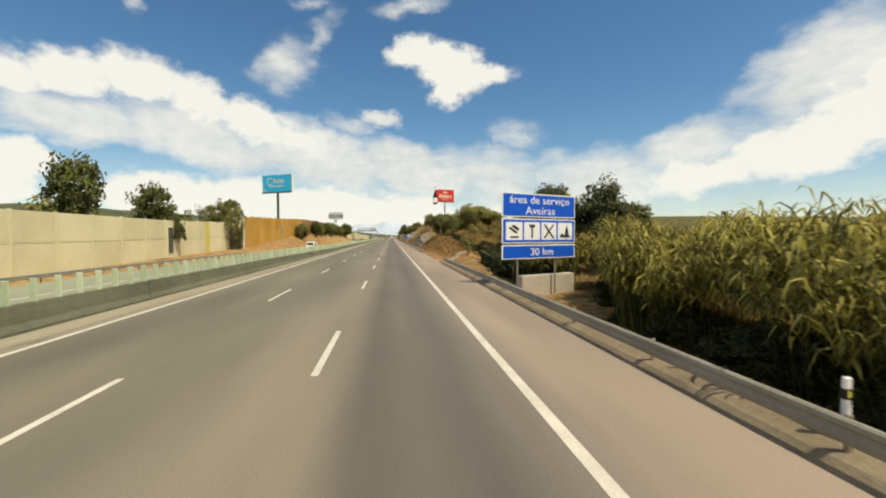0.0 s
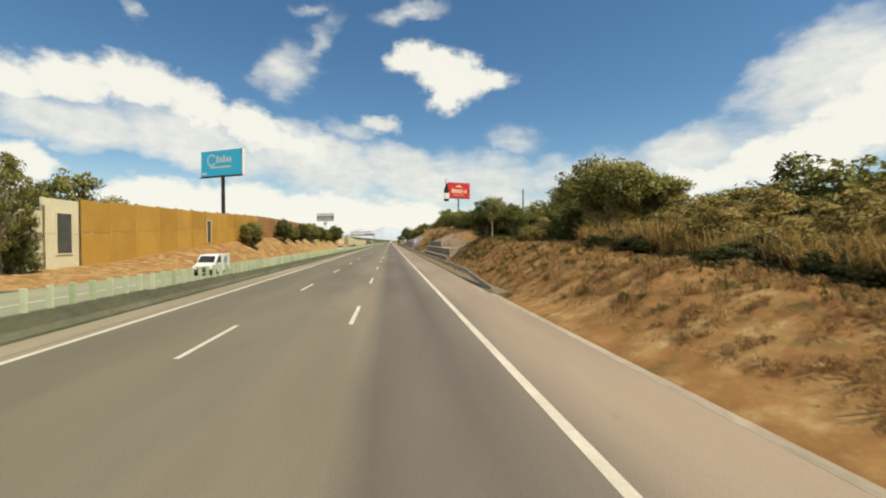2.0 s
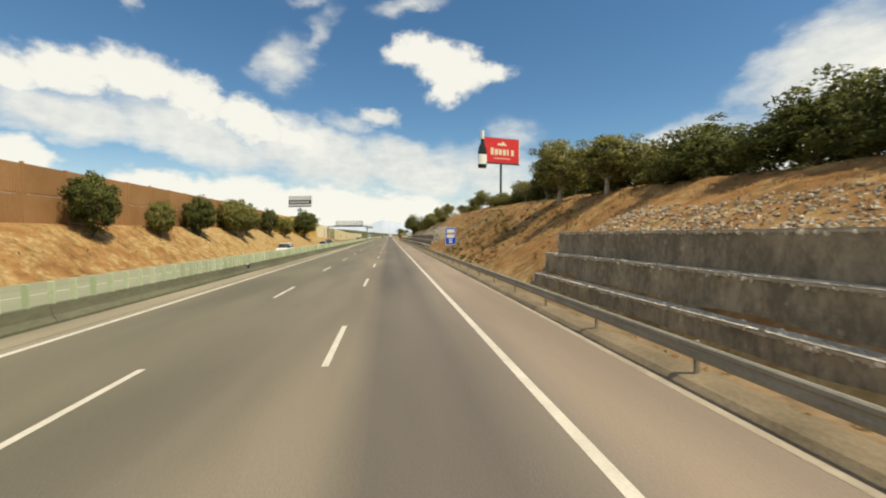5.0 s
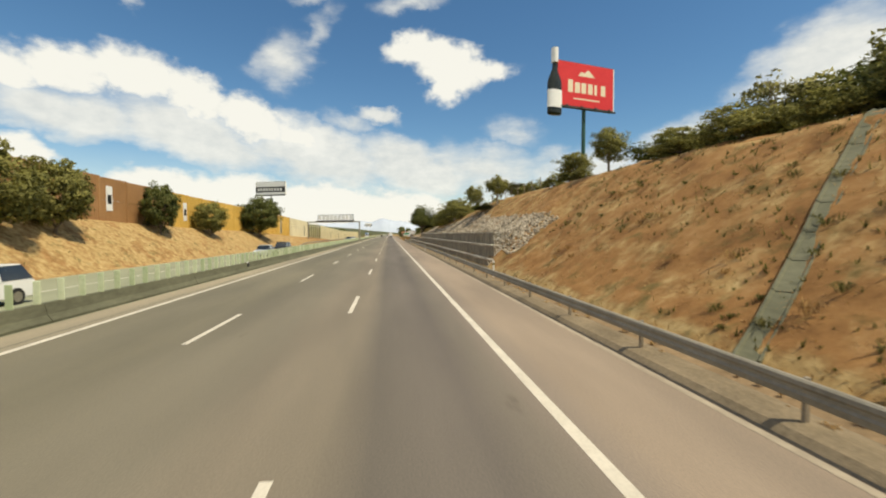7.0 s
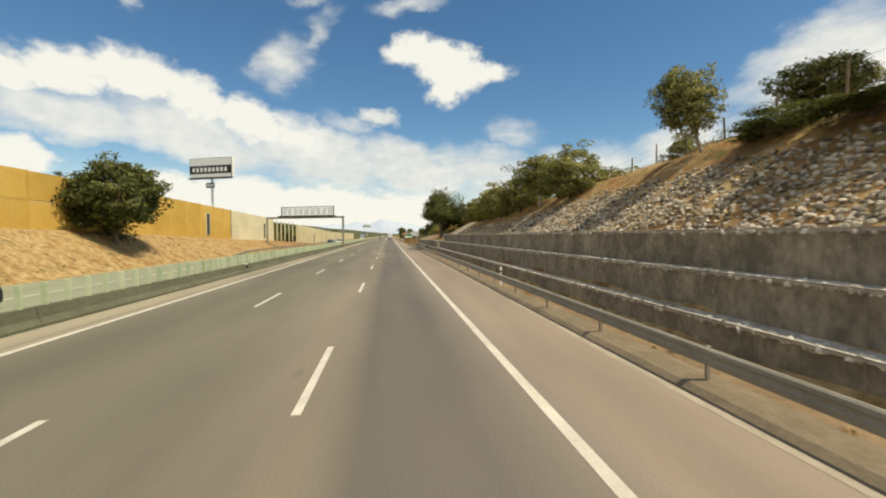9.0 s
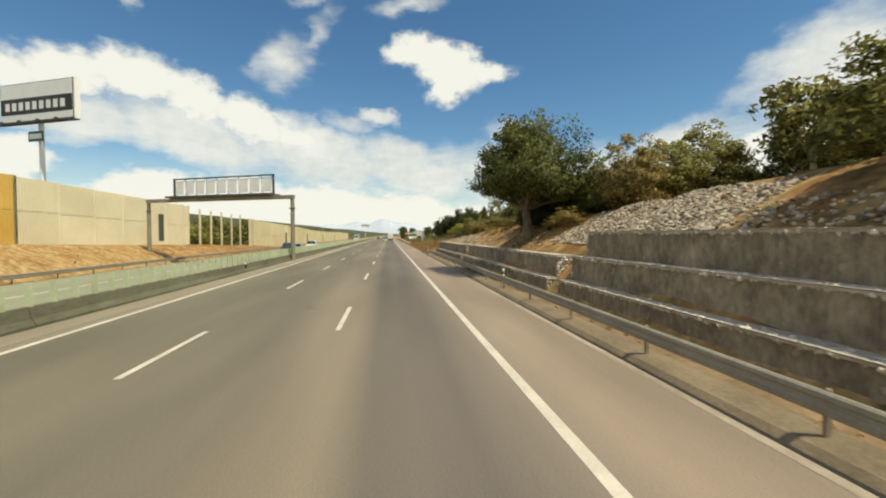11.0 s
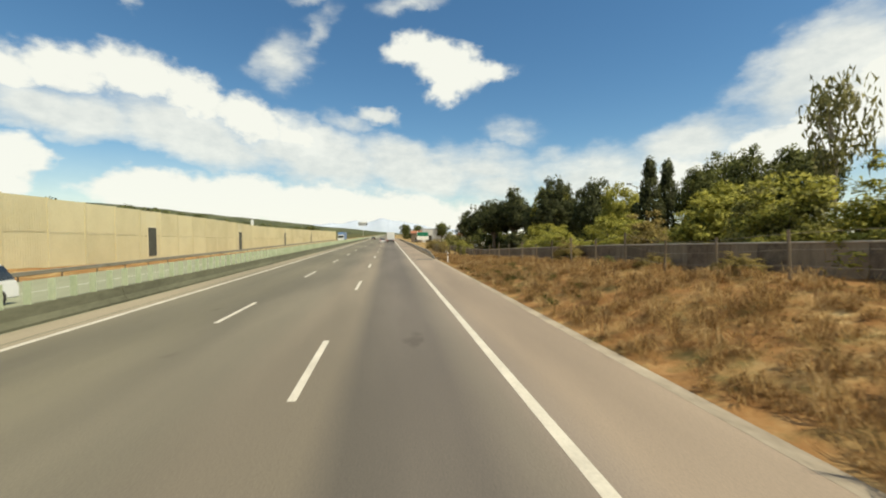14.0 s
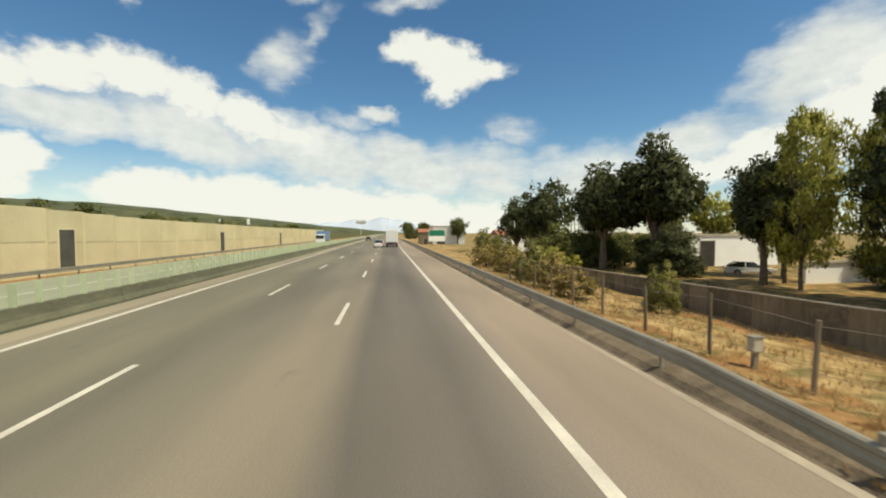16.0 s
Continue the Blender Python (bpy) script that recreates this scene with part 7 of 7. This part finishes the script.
def car(x, y, z, turn, outline, cabin, wide, paint, label, category="car", wheel_r=0.31, wheels=(0.8, 3.3)):
    """A vehicle from its side outline (length along +y, nose at 0) with a narrower glazed cabin, wheels, lamps."""
    thing = root(category.replace(" ", "_"), pose(x, y, z, 0, 0, turn), label, category, "vehicles")
    bm = bmesh.new()
    half = wide / 2
    rows = [[bm.verts.new((s * half * (0.90 if pz > 0.75 or pz < 0.3 else 1.0), py, pz)) for py, pz in outline] for s in (-1, 1)]
    bm.faces.new(rows[0])
    bm.faces.new(rows[1][::-1])
    n = len(outline)
    for k in range(n):
        bm.faces.new((rows[0][(k + 1) % n], rows[0][k], rows[1][k], rows[1][(k + 1) % n]))
    bmesh.ops.recalc_face_normals(bm, faces=bm.faces)
    bmesh.ops.bevel(bm, geom=list(bm.edges), offset=0.05, segments=2, affect="EDGES", clamp_overlap=True)
    body = part("body", bm, paint, thing)
    if cabin:
        bm = bmesh.new()
        low = [bm.verts.new((s * (half * 0.90), py, pz)) for s in (-1, 1) for py, pz in (cabin[0], cabin[3])]
        high = [bm.verts.new((s * (half * 0.74), py, pz)) for s in (-1, 1) for py, pz in (cabin[1], cabin[2])]
        for q in ((low[0], high[0], high[1], low[1]), (low[2], low[3], high[3], high[2]), (low[0], low[2], high[2], high[0]), (low[1], high[1], high[3], low[3])):
            bm.faces.new(q)
        bmesh.ops.recalc_face_normals(bm, faces=bm.faces)
        part("glazing", bm, GLASS, body, "dark window band")
        part("roof", boxed(-half * 0.75, half * 0.75, cabin[1][0] + 0.03, cabin[2][0] - 0.03, cabin[1][1] - 0.02, cabin[1][1] + 0.06, bevel=0.025), paint, body)
        for py, top in ((cabin[0][0] + (cabin[3][0] - cabin[0][0]) * 0.5, cabin[1][1]),):
            for s in (-1, 1):
                part("pillar", rod(bmesh.new(), (s * half * 0.905, py, cabin[0][1]), (s * half * 0.745, py, top), 0.05, sides=5), paint, body)
    tyre = to_mesh("tyre", rod(bmesh.new(), (-0.1, 0, 0), (0.1, 0, 0), wheel_r, sides=18), TYRE)
    rim = to_mesh("rim", rod(bmesh.new(), (-0.115, 0, 0), (0.115, 0, 0), wheel_r * 0.6, sides=14), ZINC)
    for s in (-1, 1):
        for py in wheels:
            w = part("wheel", tyre, None, thing, "black tyre", pose(s * (half - 0.08), py, wheel_r))
            part("rim", rim, None, w)
    nose, tail = min(p[0] for p in outline), max(p[0] for p in outline)
    for s in (-1, 1):
        part("headlight", boxed(s * half * 0.70 - 0.16, s * half * 0.70 + 0.16, nose - 0.012, nose + 0.1, 0.58, 0.72, bevel=0.02), WHITE_SIGN, body)
        part("tail_light", boxed(s * half * 0.74 - 0.12, s * half * 0.74 + 0.12, tail - 0.1, tail + 0.012, 0.68, 0.86, bevel=0.02), RED, body)
    part("number_plate", boxed(-0.25, 0.25, nose - 0.02, nose, 0.36, 0.47), WHITE_SIGN, body)
    part("number_plate", boxed(-0.25, 0.25, tail, tail + 0.02, 0.5, 0.61), WHITE_SIGN, body)
    return thing


SALOON = [(0.0, 0.25), (0.0, 0.62), (0.15, 0.74), (1.1, 0.86), (3.7, 0.90), (4.2, 0.86), (4.28, 0.6), (4.25, 0.25)]
SALOON_CAB = [(1.15, 0.85), (1.85, 1.38), (3.35, 1.40), (4.05, 0.88)]
SUV = [(0.0, 0.30), (0.0, 0.80), (0.15, 0.95), (1.1, 1.04), (3.9, 1.08), (4.3, 1.04), (4.36, 0.7), (4.32, 0.30)]
SUV_CAB = [(1.1, 1.02), (1.65, 1.62), (3.85, 1.66), (4.22, 1.06)]
VAN = [(0.0, 0.28), (0.0, 0.82), (0.8, 1.02), (1.45, 1.72), (1.7, 1.80), (4.35, 1.82), (4.42, 1.5), (4.42, 0.28)]
zr = lambda x: float(fall(np.array(x)))
white_paint, silver, black_paint, blue_paint = car_paint("white_paint", (0.74, 0.74, 0.72)), car_paint("silver_paint", (0.42, 0.45, 0.46)), car_paint("black_paint", (0.018, 0.02, 0.022)), car_paint("dark_blue_paint", (0.025, 0.06, 0.10))
def delivery_van(x, y):
    """A small panel van: raked windscreen, door windows, dark bumper, a faded emblem on the side."""
    van = car(x, y, zr(x), 0, VAN, None, 1.75, white_paint, "small white delivery van on the opposite carriageway", "van", wheels=(0.75, 3.5))
    screen_way = Vector((0, -0.733, 0.68))
    bm = bmesh.new()
    quad = [Vector((-0.70, 0.88, 1.10)), Vector((0.70, 0.88, 1.10)), Vector((0.62, 1.39, 1.65)), Vector((-0.62, 1.39, 1.65))]
    bm.faces.new([bm.verts.new(p + screen_way * 0.03) for p in quad])
    part("windscreen", bm, GLASS, van)
    for s in (-1, 1):
        bm = bmesh.new()
        bm.faces.new([bm.verts.new((s * (0.795 if z > 1.2 else 0.805), py, z)) for py, z in ((1.15, 1.10), (1.58, 1.62), (2.15, 1.64), (2.15, 1.08))])
        part("door_window", bm, GLASS, van)
        part("emblem", rod(bmesh.new(), (s * 0.79, 3.3, 1.28), (s * 0.80, 3.3, 1.28), 0.34, sides=16), car_paint("teal_film", (0.10, 0.26, 0.30)), van, "faded teal round emblem")
        part("mirror", boxed(s * 0.95 - 0.09, s * 0.95 + 0.09, 1.10, 1.20, 1.08, 1.28, bevel=0.02), DARK_STEEL, van)
    part("bumper", boxed(-0.86, 0.86, -0.05, 0.20, 0.28, 0.56, bevel=0.04), DARK_STEEL, van, "dark plastic bumper")
    part("grille", boxed(-0.40, 0.40, -0.03, 0.02, 0.60, 0.74), DARK_STEEL, van)


delivery_van(-16.6, 89.8)
car(-16.2, 191.8, zr(-16.2), 0, SUV, SUV_CAB, 1.85, white_paint, "white off-road car on the opposite carriageway", wheel_r=0.36)
car(-16.6, 232.6, zr(-16.6), 0, SALOON, SALOON_CAB, 1.75, silver, "silver hatchback on the opposite carriageway")
car(-16.2, 240.5, zr(-16.2), 0, SUV, SUV_CAB, 1.85, black_paint, "black off-road car on the opposite carriageway", wheel_r=0.36)
car(-16.2, 345.8, zr(-16.2), 0, SUV, SUV_CAB, 1.85, blue_paint, "dark blue car on the opposite carriageway", wheel_r=0.36)
car(-16.4, 353.0, zr(-16.4), 0, SALOON, SALOON_CAB, 1.75, silver, "silver car on the opposite carriageway")
car(-16.2, 367.0, zr(-16.2), 0, SUV, SUV_CAB, 1.85, white_paint, "white off-road car beyond the median", wheel_r=0.36)
car(-1.75, 486.0, 0, 180, SALOON, SALOON_CAB, 1.75, white_paint, "white saloon car ahead on the motorway")
car(-7.0, 560.0, 0, 180, SALOON, SALOON_CAB, 1.75, black_paint, "black saloon car ahead on the motorway")
car(38.6, 440.0, height_at(39, 441), 60, SALOON, SALOON_CAB, 1.75, white_paint, "white car parked beside the house")


def box_truck(x, y, z, turn, label, wide=2.4, tall=3.4, cargo=5.6, cab_paint=white_paint, cargo_paint=white_paint):
    """A box lorry: cab in front (towards -y), cargo box behind."""
    thing = root("lorry", pose(x, y, z, 0, 0, turn), label, "lorry", "vehicles")
    cab = part("cab", boxed(-wide * 0.47, wide * 0.47, 0, 1.9, 0.45, 2.7, bevel=0.12), cab_paint, thing)
    part("windscreen", boxed(-wide * 0.42, wide * 0.42, -0.02, 0.05, 1.5, 2.4, bevel=0.02), GLASS, cab)
    for s in (-1, 1):
        part("side_window", boxed(s * wide * 0.475 - 0.02, s * wide * 0.475 + 0.02, 0.35, 1.3, 1.5, 2.3), GLASS, cab)
    crate = part("cargo_box", boxed(-wide / 2, wide / 2, 2.05, 2.05 + cargo, 0.95, tall, bevel=0.03), cargo_paint, thing)
    for s in (-1, 1):
        part("rear_door", boxed(s * wide * 0.24 - wide * 0.22, s * wide * 0.24 + wide * 0.22, 2.05 + cargo, 2.08 + cargo, 1.05, tall - 0.12), cargo_paint, crate)
        part("tail_light", boxed(s * wide * 0.42 - 0.12, s * wide * 0.42 + 0.12, 2.0 + cargo, 2.06 + cargo, 0.7, 0.85), RED, crate)
    part("chassis", boxed(-wide * 0.38, wide * 0.38, 0.3, 2.0 + cargo, 0.55, 0.94), DARK_STEEL, thing)
    part("bumper", boxed(-wide * 0.48, wide * 0.48, 1.9 + cargo, 2.04 + cargo, 0.42, 0.62, bevel=0.02), DARK_STEEL, thing)
    tyre = to_mesh("tyre", rod(bmesh.new(), (-0.14, 0, 0), (0.14, 0, 0), 0.42, sides=18), TYRE)
    for s in (-1, 1):
        for py in (1.0, 1.0 + cargo):
            part("wheel", tyre, None, thing, m=pose(s * wide * 0.42, py, 0.42))
    return thing


box_truck(0.75, 492.0, 0, 180, "white box lorry ahead in the slow lane", 2.3, 3.3)
box_truck(-18.2, 520.0, zr(-18.2), 0, "white and blue lorry on the opposite carriageway", 2.5, 3.6, 9.0, white_paint, car_paint("blue_tarpaulin", (0.12, 0.22, 0.42)))
